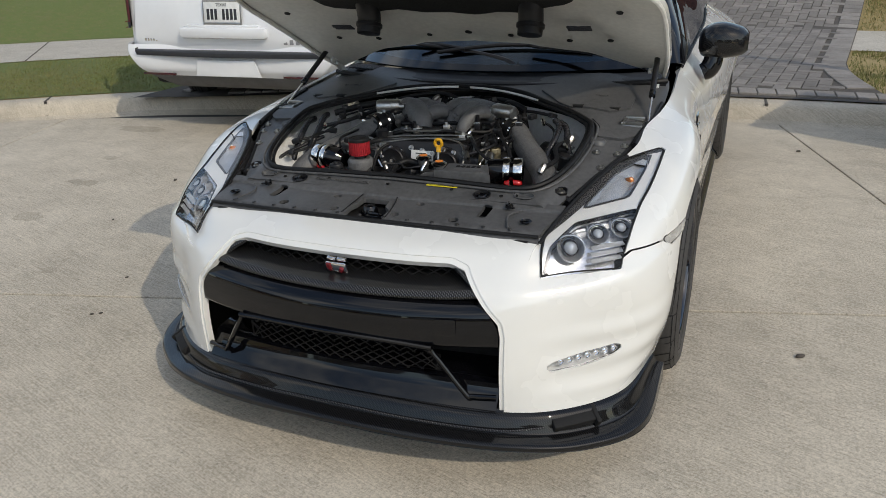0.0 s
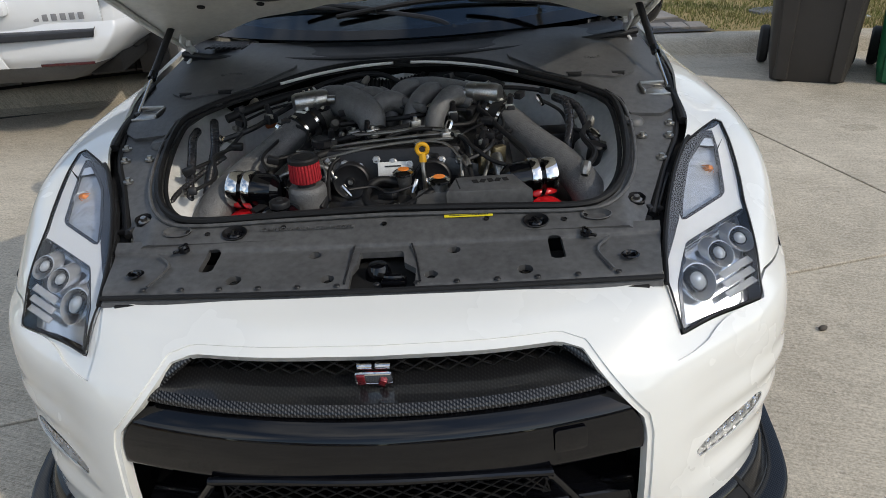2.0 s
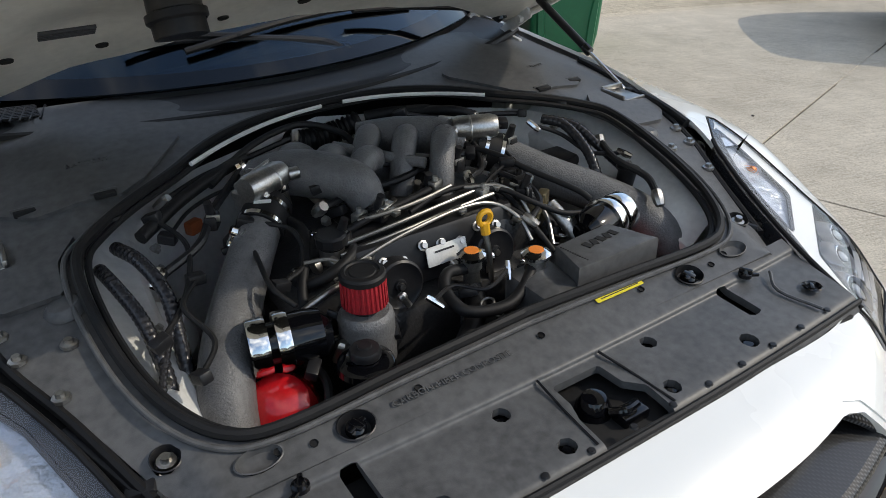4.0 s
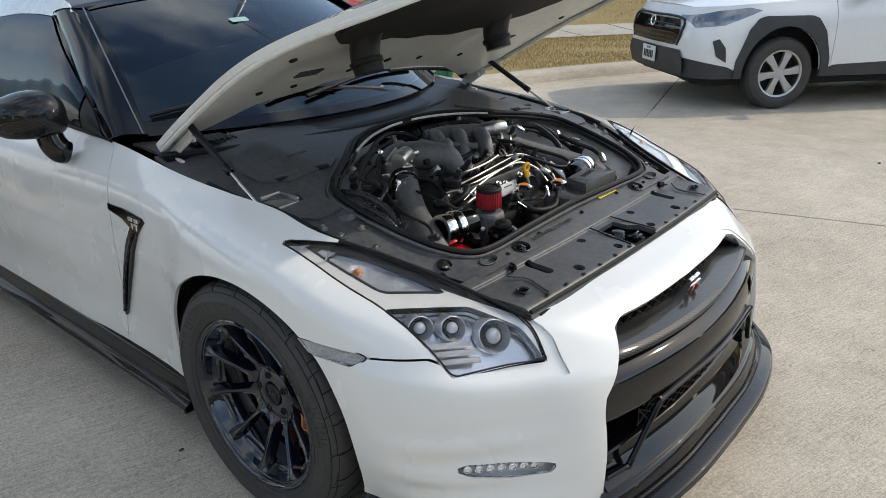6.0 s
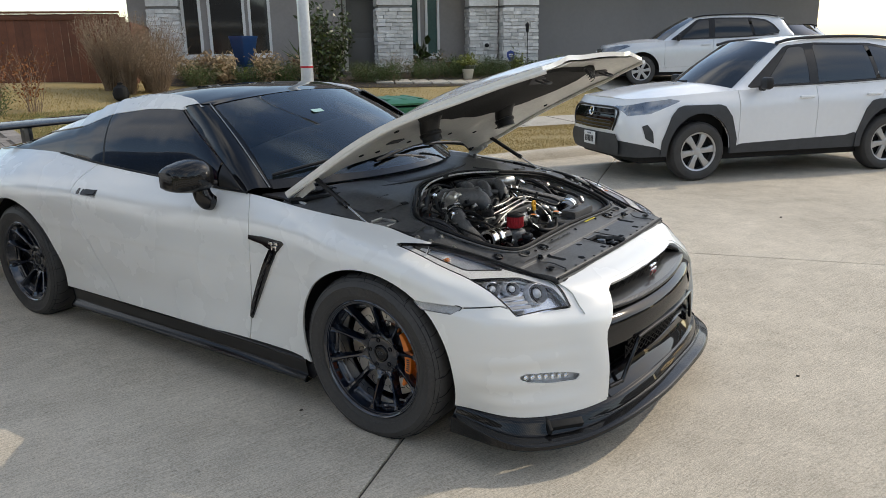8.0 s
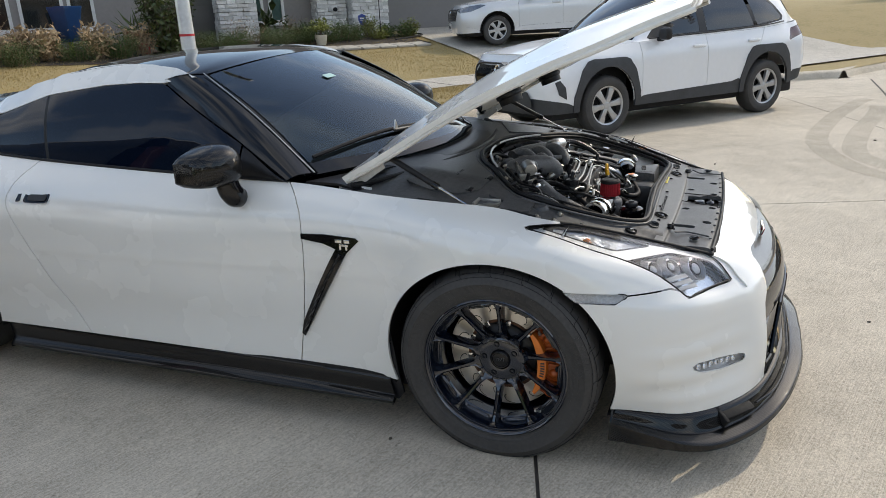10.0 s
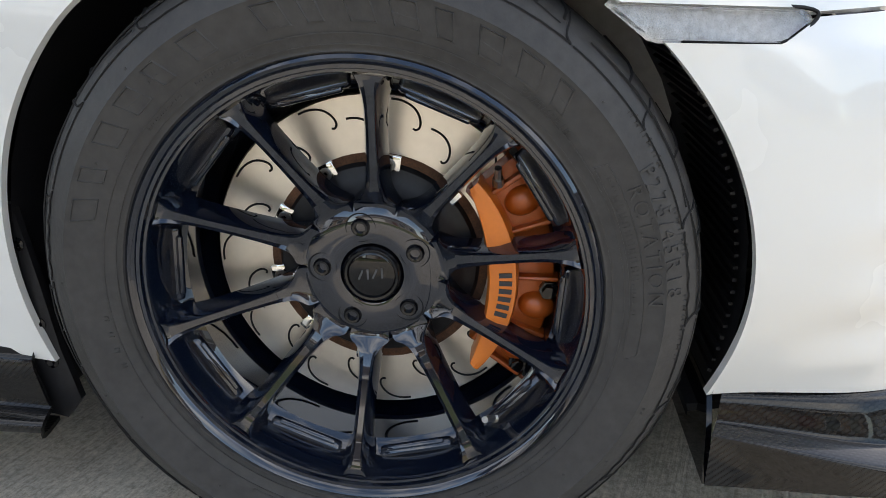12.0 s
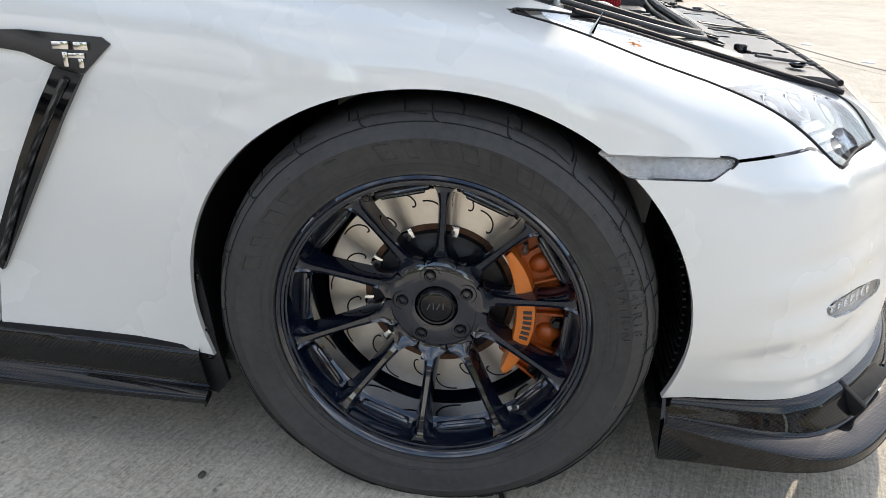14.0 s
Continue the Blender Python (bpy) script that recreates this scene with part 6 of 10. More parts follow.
    # near-black sheet painted as the deep shade between cover and headlamp
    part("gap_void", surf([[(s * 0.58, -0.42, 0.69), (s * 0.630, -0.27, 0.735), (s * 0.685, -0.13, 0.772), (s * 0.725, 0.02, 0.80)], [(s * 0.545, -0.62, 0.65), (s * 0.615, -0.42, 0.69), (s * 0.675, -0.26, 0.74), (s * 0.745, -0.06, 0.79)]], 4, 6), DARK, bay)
    # tray lids behind the wheels, with slots and a lid line
    tray = part("tray_lid", raised([(0.66, 0.30), (0.62, 0.40), (0.50, 0.385), (0.30, 0.285), (0.40, 0.165), (0.44, 0.12), (0.60, 0.135), (0.66, 0.19)], 0.007, s), TRIM_GREY, bay, "moulded black tray lid")
    for x, y in ((0.484, 0.128), (0.607, 0.160)):
        part("slot", box(0.036, 0.014, 0.008, 0.002, pose(s * x, y, cover_z(x, y) + 0.006, 8)), DARK, bay)
        part("slot_lip", box(0.044, 0.006, 0.006, 0.002, pose(s * x, y + 0.010, cover_z(x, y) + 0.009, 8)), TRIM_GREY, bay)
    part("low_panel", raised([(0.728, 0.03), (0.715, -0.03), (0.678, -0.066), (0.598, -0.068), (0.545, 0.0), (0.56, 0.07), (0.63, 0.09), (0.64, 0.03)], 0.010, s), TRIM_GREY, bay, "stepped black cover panel")
    part("strut_pocket", join(box(0.066, 0.008, 0.014, 0.003, pose(s * 0.690, 0.112, cover_z(0.69, 0.11) + 0.006)), box(0.066, 0.008, 0.014, 0.003, pose(s * 0.690, 0.036, cover_z(0.69, 0.04) + 0.006)), box(0.008, 0.076, 0.014, 0.003, pose(s * 0.656, 0.074, cover_z(0.66, 0.07) + 0.006)), box(0.058, 0.070, 0.004, 0.001, pose(s * 0.690, 0.074, cover_z(0.69, 0.07) + 0.003))), STEEL, bay, "pale metal pocket below the gas strut")
    part("push_clip", lathe([(0, 0.006), (0.006, 0.006), (0.008, 0.002), (0.015, 0.001), (0.016, -0.004)], 14, pose(s * 0.489, 0.070, cover_z(0.489, 0.07) + 0.004)), BLACK_SATIN, bay)
    part("tower_cap", lathe([(0, 0.010), (0.022, 0.009), (0.030, 0.002), (0.032, -0.006)], 24, pose(s * 0.60, -0.085, cover_z(0.60, -0.085), 0, s * 8)), TRIM_GREY, bay)
    part("side_hose", tube([(s * 0.735, 0.06, 0.838), (s * 0.728, -0.02, 0.830), (s * 0.722, -0.10, 0.812)], 0.011, 10, 6), RUBBER, bay)
lettering("CARBON-FIBER COMPOSITE", 0.0155, 0.0010, pose(-0.165, -0.456, 0.7313, 14), TRIM_GREY, bay, "moulded_lettering", 1.05)
sticker = part("warning_label", plate(rounded(0.105, 0.016, 0.002, 2), 0, 0.0008, 0, pose(0.182, -0.432, 0.7360, 14.5)), LABEL_Y, bay, "yellow warning label")
part("label_print", join(*[box(w, 0.0016, 0.0006, 0, pose(x, y, z, 14.5)) for x, y, z, w in ((0.170, -0.4290, 0.7378, 0.07), (0.182, -0.4350, 0.7363, 0.085))]), INK, sticker)
lettering("BATTERY", 0.017, 0.0012, pose(-0.487, 0.240, cover_z(0.487, 0.24) + 0.0078, 12), TRIM_GREY, bay, "moulded_lettering", 1.1)
lettering("BRAKE FLUID", 0.014, 0.0008, pose(0.53, 0.24, cover_z(0.53, 0.24) + 0.0078, 10), TRIM_GREY, bay, "moulded_lettering")

# -- cowl, wipers
def cowl():
    rows = []
    for v, lift in ((0, 0), (0.3, 0.012), (0.6, 0.008), (1.0, 0.0)):
        row = []
        for i in range(-12, 13):
            u = i / 12
            f = Vector((0.74 * u, 0.30 + 0.24 * abs(u) ** 2.2, 0.895 - 0.005 * u * u))
            b = Vector((0.73 * u, 0.405 + 0.345 * u * u, 0.932 - 0.02 * u * u))
            p = f.lerp(b, v)
            p.z += lift
            row.append(p)
        rows.append(row)
    return surf(rows, 4, 2)


part("cowl", thicken(cowl(), 0.01), BLACK_SATIN, car, "black plastic scuttle panel")
part("cowl_seal", tube([(0.74 * u, 0.318 + 0.24 * abs(u) ** 2.2, 0.908 - 0.005 * u * u) for u in [k / 8 for k in range(-8, 9)]], 0.011, 8, 4), RUBBER, car)
part("cowl_grille", join(*[box(0.13, 0.006, 0.006, 0.001, pose(-0.585, 0.52 + 0.011 * k, 0.926, 0, 0, -14)) for k in range(8)] + [box(0.004, 0.09, 0.005, 0.001, pose(-0.64 + 0.018 * k, 0.555 - 0.004 * k, 0.927, 0, 0, -14)) for k in range(8)]), BLACK_SATIN, car)


def screen_pt(u, v, lift=0.0):
    base = Vector((0.72 * u, 0.41 + 0.34 * u * u, 0.945 - 0.02 * u * u))
    top = Vector((0.585 * u, 1.185 + 0.105 * u * u, 1.320 - 0.052 * u * u))
    p = base.lerp(top, v)
    p.z += 0.030 * math.sin(math.pi * v) + lift
    p.y -= lift * 0.5
    return p


for px, u0, u1 in ((-0.345, -0.93, -0.12), (0.21, -0.30, 0.62)):
    pivot = Vector((px + 0.50 if px < 0 else px + 0.46, 0.44 + (0.1 if px > 0 else 0.03), 0.950))
    tip = screen_pt(px / 0.72, 0.13, 0.030)
    arm = part("wiper_arm", tube([pivot, pivot.lerp(tip, 0.15) + Vector((0, 0.005, 0.022)), pivot.lerp(tip, 0.6) + Vector((0, 0.01, 0.016)), tip], [0.016, 0.012, 0.009, 0.007], 10), BLACK_SATIN, car, "black wiper arm")
    part("wiper_blade", tube([screen_pt(u0 + (u1 - u0) * k / 8, 0.10 + 0.05 * math.sin(math.pi * k / 8) + 0.03 * (k / 8), 0.014) for k in range(9)], 0.008, 8, 4), RUBBER, arm)
    part("wiper_fin", plate([(0, 0), (0.03, 0), (0.012, 0.035)], -0.003, 0.003, 0, Matrix.Translation(tip + Vector((0, 0, 0.004))) @ pose(0, 0, 0, 90)), ALLOY, arm)
    part("wiper_joint", lathe([(0, 0.02), (0.016, 0.016), (0.02, 0)], 16, pose(*pivot)), BLACK_GLOSS, arm)

# -- engine and its surroundings
CAST = mat("dark_cast_engine", (0.06, 0.06, 0.062), 0.42, 0.5, 0.3, 20, 0.4, 180)
engine = part("engine_block", box(0.46, 0.46, 0.28, 0.04, pose(0, 0.0, 0.56)), CAST, car, "dark cast engine block")
for s in (1, -1):
    part("cylinder_head", box(0.20, 0.36, 0.10, 0.03, pose(s * 0.20, 0.0, 0.71, 0, s * 18)), CAST, engine)
part("valley_cover", box(0.24, 0.3, 0.08, 0.03, pose(0, 0.0, 0.70)), CAST, engine)
part("bay_wall", join(*[surf([[(s * 0.60, -0.40, 0.70), (s * 0.60, -0.1, 0.77), (s * 0.56, 0.08, 0.80), (s * 0.40, 0.22, 0.83), (0.0, 0.335, 0.86)], [(s * 0.56, -0.38, 0.62), (s * 0.53, -0.1, 0.70), (s * 0.49, 0.06, 0.72), (s * 0.37, 0.20, 0.74), (0.0, 0.33, 0.76)], [(s * 0.53, -0.36, 0.40), (s * 0.50, -0.1, 0.45), (s * 0.46, 0.05, 0.45), (s * 0.36, 0.20, 0.45), (0.0, 0.33, 0.45)]], 5, 6) for s in (1, -1)]), PRIMER, car, "grey-white painted inner wings and bulkhead")
def inner_wing(s):
    """Pale painted ledge of the body along the side of the bay, dished round the strut top."""
    rows = []
    for x, drop in ((0.60, 0.028), (0.555, 0.045), (0.51, 0.085), (0.470, 0.10), (0.462, 0.20)):
        rows.append([(s * (x - 0.10 * max(0.0, y - 0.02) - (0.02 if y < -0.2 and x > 0.5 else 0)), y, plane_z(y) - drop - 0.012 * math.sin(9 * y + 1)) for y in (-0.34, -0.26, -0.18, -0.10, -0.02, 0.06, 0.13, 0.20)])
    return surf(rows, 4, 4)


for s in (1, -1):
    part("inner_wing", inner_wing(s), PRIMER, car, "pale painted inner wing")
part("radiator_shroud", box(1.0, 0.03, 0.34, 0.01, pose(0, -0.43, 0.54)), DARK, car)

TURB = lambda pts, r, n=22: tube(pts, r, n, 8)
for s, pts in ((-1, [(-0.235, 0.045, 0.815), (-0.270, 0.005, 0.798), (-0.335, -0.075, 0.758), (-0.395, -0.170, 0.730), (-0.435, -0.250, 0.695), (-0.460, -0.325, 0.62), (-0.465, -0.36, 0.50)]),
               (1, [(0.250, 0.055, 0.815), (0.290, 0.030, 0.800), (0.350, -0.055, 0.765), (0.418, -0.145, 0.735), (0.468, -0.235, 0.698), (0.492, -0.310, 0.62), (0.495, -0.34, 0.50)])):
    pipe = part("intake_pipe", TURB(pts, [0.037, 0.038, 0.041, 0.042, 0.043, 0.044, 0.044]), WRINKLE, car, "wrinkle-black intake pipe")
    a, b = Vector(pts[0]), Vector(pts[1])
    part("coupler", tube([a.lerp(b, -0.25), a.lerp(b, 0.95)], 0.043, 22, 1, True, False), RUBBER, pipe, "black silicone coupler")
    for k in (0.05, 0.75):
        part("hose_clamp", tube([a.lerp(b, k), a.lerp(b, k + 0.16)], 0.0445, 22, 1, True, False), CHROME, pipe, "polished hose clamp")
    part("coupler_mark", box(0.03, 0.008, 0.002, 0, Matrix.Translation(a.lerp(b, 0.5) + Vector((0, -0.012, 0.043))) @ pose(0, 0, 0, 12, 0, 30 * s)), PAPER, pipe)
    # throttle body with its motor housing
    body = part("throttle_body", join(box(0.095, 0.055, 0.085, 0.01, pose(s * 0.232, 0.075, 0.822, 0, s * 10, s * -25)), lathe([(0, 0.05), (0.022, 0.048), (0.026, 0.035), (0.026, -0.035), (0.022, -0.046), (0, -0.048)], 20, pose(s * 0.232, 0.052, 0.868, 0, 90, s * -25)), lathe([(0, 0.02), (0.012, 0.02), (0.012, 0)], 12, pose(s * 0.185, 0.055, 0.868, 0, -90 * s)), box(0.108, 0.012, 0.10, 0.006, pose(s * 0.225, 0.098, 0.828, 0, s * 10, s * -25))), ALLOY, car, "cast aluminium throttle body")
    for k in range(4):
        part("screw", lathe([(0, 0.004), (0.005, 0.004), (0.006, -0.004)], 8, pose(s * (0.20 + 0.065 * (k % 2)), 0.047 - 0.012 * (k % 2), 0.79 + 0.06 * (k // 2), 80)), CHROME, body)
    for k in (-0.015, 0.012):
        part("band", lathe([(0.0268, 0.002), (0.0275, 0), (0.0268, -0.002)], 20, pose(s * 0.232 + k * 1.0, 0.052 + s * k * 0.4, 0.868, 0, 90, s * -25)), ALLOY, body)
    # blow-off valve on the pipe
    m = pose(s * 0.372, -0.235, 0.738, 0, -90 * s, s * 12) @ Matrix.Scale(1.18, 4)
    valve = part("relief_valve", lathe([(0, 0.095), (0.020, 0.094), (0.033, 0.082), (0.036, 0.062), (0.036, 0.040), (0.028, 0.036), (0.028, 0.0)], 28, m), BLACK_GLOSS, car, "black relief valve")
    part("valve_clamp", lathe([(0.028, 0.040), (0.040, 0.040), (0.041, 0.036), (0.041, 0.026), (0.040, 0.022), (0.028, 0.022)], 32, m), CHROME, valve, "polished V-band clamp")
    part("valve_flange", lathe([(0.028, 0.012), (0.038, 0.012), (0.039, 0.008), (0.039, -0.010), (0.038, -0.013), (0.028, -0.013)], 32, m), CHROME, valve)
    part("clamp_bolt", lathe([(0, 0.008), (0.005, 0.008), (0.006, -0.008)], 8, pose(s * 0.325, -0.262, 0.760)), CHROME, valve)
    turbo = part("turbo_housing", lathe([(0, 0.05), (0.025, 0.048), (0.048, 0.034), (0.058, 0.008), (0.055, -0.02), (0.04, -0.04)], 30, pose(s * 0.365, -0.275, 0.640, 30, s * 20)), RED, car, "glossy red turbo housing")
    part("turbo_outlet", tube([(s * 0.365, -0.30, 0.62), (s * 0.40, -0.34, 0.60), (s * 0.42, -0.36, 0.55)], 0.03, 16), RED, turbo)
    part("turbo_hose", tube([(s * 0.32, -0.24, 0.70), (s * 0.30, -0.30, 0.69), (s * 0.315, -0.345, 0.665), (s * 0.33, -0.37, 0.62)], 0.007, 8), RUBBER, turbo)

# plenums and their runners
left_pl = part("plenum", join(tube([(0.030, 0.195, 0.850), (0.10, 0.150, 0.852), (0.175, 0.095, 0.848), (0.215, 0.065, 0.836)], [0.030, 0.038, 0.040, 0.034], 22)), WRINKLE, car, "wrinkle-black intake plenum")
for k in range(3):
    c = Vector((0.055 + 0.062 * k, 0.180 - 0.048 * k, 0.850))
    part("runner", tube([c, c + Vector((-0.035, -0.050, 0.016)), c + Vector((-0.070, -0.095, -0.012)), c + Vector((-0.085, -0.115, -0.07))], [0.027, 0.026, 0.025, 0.026], 18), WRINKLE, left_pl)
right_pl = part("plenum", join(tube([(-0.245, 0.120, 0.832), (-0.190, 0.125, 0.845), (-0.130, 0.075, 0.848), (-0.075, 0.010, 0.838), (-0.060, -0.02, 0.80)], [0.034, 0.042, 0.046, 0.042, 0.034], 22)), WRINKLE, car, "wrinkle-black intake plenum")
for k in range(3):
    c = Vector((-0.175 + 0.055 * k, 0.125 - 0.052 * k, 0.845))
    part("runner", tube([c, c + Vector((0.045, 0.035, 0.012)), c + Vector((0.085, 0.065, -0.02)), c + Vector((0.10, 0.075, -0.07))], [0.027, 0.027, 0.026, 0.026], 18), WRINKLE, right_pl)
part("balance_tube", tube([(-0.05, 0.145, 0.862), (0.02, 0.06, 0.852), (0.075, -0.005, 0.846)], 0.011, 14, 6), WRINKLE, car)

# front of the engine
cam_cover = part("cam_cover", join(box(0.34, 0.05, 0.10, 0.012, pose(0.0, -0.150, 0.745, -14)), box(0.36, 0.10, 0.03, 0.01, pose(0.0, -0.10, 0.772, 8))), BLACK_SATIN, car, "black engine front cover")
part("builder_plate", plate(rounded(0.085, 0.036, 0.003, 2), 0, 0.002, 0.0006, pose(0.005, -0.1815, 0.752, 76)), PAPER, cam_cover, "silver builder's plate with unreadable script")
part("plate_print", join(*[box(w, 0.0035, 0.0006, 0, pose(x, -0.1838 + 0.0015 * (z - 0.752) / 0.012, z, 76)) for x, z, w in ((0.0, 0.760, 0.04), (-0.012, 0.747, 0.034), (0.028, 0.747, 0.026))]), INK, cam_cover)
for x, r in ((-0.105, 0.046), (0.098, 0.044)):
    part("cam_pulley", lathe([(0, 0.016), (0.010, 0.016), (0.012, 0.012), (r - 0.010, 0.012), (r - 0.004, 0.016), (r, 0.013), (r, -0.015)], 32, pose(x, -0.190, 0.730, 82)), BLACK_SATIN, cam_cover)
    part("pulley_bolt", lathe([(0, 0.02), (0.006, 0.02), (0.007, 0.012)], 8, pose(x, -0.192, 0.730, 82)), STEEL, cam_cover)
for x0, y0, z0, x1, y1, z1 in ((-0.18, -0.135, 0.785, 0.15, -0.125, 0.805), (-0.16, -0.115, 0.792, 0.14, -0.105, 0.812)):
    part("fuel_rail", tube([(x0, y0, z0), (x0 * 0.4, y0 - 0.01, (z0 + z1) / 2 + 0.004), (x1 * 0.6, y1 - 0.006, z1), (x1, y1, z1)], 0.0042, 10), DULL_STEEL, car, "bright steel fuel line")
for pts, r in (([(-0.215, -0.175, 0.770), (-0.15, -0.165, 0.785), (-0.06, -0.155, 0.800), (0.06, -0.145, 0.808), (0.13, -0.150, 0.800), (0.165, -0.185, 0.775), (0.17, -0.22, 0.74)], 0.0052),
               ([(0.10, -0.10, 0.822), (0.16, -0.12, 0.818), (0.19, -0.15, 0.800), (0.195, -0.19, 0.765)], 0.0045),
               ([(-0.12, -0.085, 0.812), (-0.05, -0.095, 0.816), (0.02, -0.092, 0.820), (0.08, -0.085, 0.826)], 0.0055),
               ([(0.21, -0.10, 0.80), (0.235, -0.14, 0.785), (0.232, -0.19, 0.755), (0.215, -0.23, 0.72)], 0.0060),
               ([(-0.245, -0.13, 0.79), (-0.20, -0.15, 0.79), (-0.165, -0.20, 0.765), (-0.16, -0.24, 0.73)], 0.0050)):
    line = part("metal_line", tube(pts, r * 0.8, 10, 6), DULL_STEEL, car, "bright steel pipe")
    for p in pts[1:-1:2]:
        part("line_clip", box(0.016, 0.020, 0.010, 0.002, pose(p[0], p[1], p[2] - 0.003, 10, 0, 20)), ALLOY, line)
for k in range(9):
    x = -0.16 + 0.04 * k
    part("cover_bolt", lathe([(0, 0.007), (0.0055, 0.007), (0.0065, 0), (0.010, -0.001), (0.010, -0.004)], 8, pose(x, -0.172 - 0.004 * (k % 2), 0.777 - 0.008 * (k % 3), 60)), STEEL, cam_cover)
for x, y, z, w in ((-0.055, -0.075, 0.812, 0.035), (0.055, -0.07, 0.828, 0.026), (-0.105, -0.065, 0.806, 0.03), (0.135, -0.115, 0.808, 0.03)):
    part("bracket", join(box(w, 0.018, 0.022, 0.003, pose(x, y, z, 0, 0, 20)), lathe([(0, 0.008), (0.005, 0.008), (0.006, 0)], 8, pose(x, y, z + 0.011))), ALLOY, car)
oil = part("oil_cap", join(lathe([(0, 0.012), (0.024, 0.012), (0.028, 0.008), (0.028, -0.008), (0.022, -0.012), (0.022, -0.035)], 10, pose(-0.182, -0.106, 0.804))), BLACK_SATIN, car, "black ribbed oil filler cap")
part("filler_neck", lathe([(0.022, 0), (0.023, -0.02), (0.02, -0.06)], 20, pose(-0.182, -0.106, 0.79)), ALLOY, oil)
dip = part("dipstick", tube([(0.076 + 0.013 * math.cos(a), -0.199, 0.806 + 0.013 * math.sin(a)) for a in [k * math.pi / 6 for k in range(13)]], 0.0055, 8, 2), YELLOW, car, "yellow dipstick loop")
part("dipstick_stem", tube([(0.076, -0.199, 0.795), (0.076, -0.203, 0.775)], 0.009, 8, 1), YELLOW, dip)
part("dipstick_tube", tube([(0.076, -0.203, 0.775), (0.078, -0.215, 0.72), (0.08, -0.22, 0.62)], 0.0055, 8), STEEL, dip)
for x, y, z, drop in ((0.029, -0.224, 0.757, 0.075), (0.117, -0.295, 0.762, 0.06)):
    neck = part("radiator_neck", lathe([(0.016, 0.0), (0.019, -0.004), (0.019, -0.024), (0.015, -0.028), (0.015, -drop), (0.02, -drop - 0.004)], 22, pose(x, y, z)), ALLOY, car, "aluminium radiator neck")
    part("radiator_cap", lathe([(0, 0.010), (0.016, 0.010), (0.022, 0.007), (0.027, 0.004), (0.027, -0.002), (0.022, -0.004)], 12, pose(x, y, z)), CHROME, neck, "silver radiator cap")
    part("cap_label", lathe([(0, 0.0112), (0.0135, 0.0110), (0.0138, 0.010)], 20, pose(x, y, z)), ORANGE, neck)
# air box of the cooler pipe, with punched marks
abox = part("air_box", join(plate([(0.135, -0.385), (0.325, -0.385), (0.318, -0.372), (0.288, -0.292), (0.155, -0.302)], 0.69, 0.772, 0.006), box(0.10, 0.12, 0.10, 0.02, pose(0.11, -0.33, 0.69))), TRIM_GREY, car, "folded black sheet air box")
part("punched_mark", join(*[box(0.012, 0.018, 0.0012, 0, pose(0.20 + 0.017 * k, -0.335 + 0.002 * k, 0.7725, 0, 0, 14 * (-1) ** k)) for k in range(5)]), DARK, abox)
part("perforation", join(*[lathe([(0, 0.0008), (0.0018, 0.0008), (0.002, 0)], 6, pose(0.165 - 0.0008 * k, -0.372 + 0.0052 * k, 0.772)) for k in range(12)]), DARK, abox)
# breather can with red filter
can = part("catch_can", lathe([(0, 0.0), (0.038, 0.0), (0.044, -0.006), (0.046, -0.014), (0.046, -0.09)], 30, pose(-0.201, -0.258, 0.752)), WRINKLE, car, "wrinkle-black breather can")
part("can_neck", lathe([(0.017, 0.016), (0.020, 0.014), (0.022, 0.0)], 20, pose(-0.201, -0.258, 0.752)), BLACK_SATIN, can)
filt = part("breather_filter", lathe([(0.030, 0.0), (0.0355, 0.003), (0.034, 0.054), (0.03, 0.056)], 44, pose(-0.201, -0.258, 0.762)), REDFILTER, car, "red pleated breather filter")
part("pleats", join(*[box(0.003, 0.004, 0.050, 0.001, pose(0, 0, 0, 0, 0, 12 * k) @ pose(0.0355, 0, 0.029) @ pose(0, 0, 0, 0, -1.5)) for k in range(30)]), REDFILTER, filt).location = (-0.201, -0.258, 0.762)
part("filter_top", lathe([(0, 0.062), (0.020, 0.062), (0.022, 0.0605), (0.026, 0.0605), (0.028, 0.063), (0.034, 0.062), (0.037, 0.058), (0.037, 0.050)], 36, pose(-0.201, -0.258, 0.762)), RUBBER, filt, "black filter end cap")
res = part("fluid_reservoir", lathe([(0, 0.0), (0.030, 0.0), (0.043, -0.008), (0.045, -0.018), (0.038, -0.03), (0.040, -0.09)], 28, pose(-0.249, -0.345, 0.735)), BLACK_GLOSS, car, "black fluid reservoir")
part("reservoir_cap", lathe([(0, 0.020), (0.010, 0.020), (0.011, 0.016), (0.022, 0.014), (0.024, 0.010), (0.024, 0.0)], 12, pose(-0.249, -0.345, 0.737)), BLACK_SATIN, res)
part("washer_cap", lathe([(0, 0.008), (0.024, 0.006), (0.027, 0.0), (0.02, -0.01), (0.018, -0.05)], 20, pose(0.505, -0.135, 0.770, 0, 12)), BLACK_SATIN, car, "black washer filler cap")

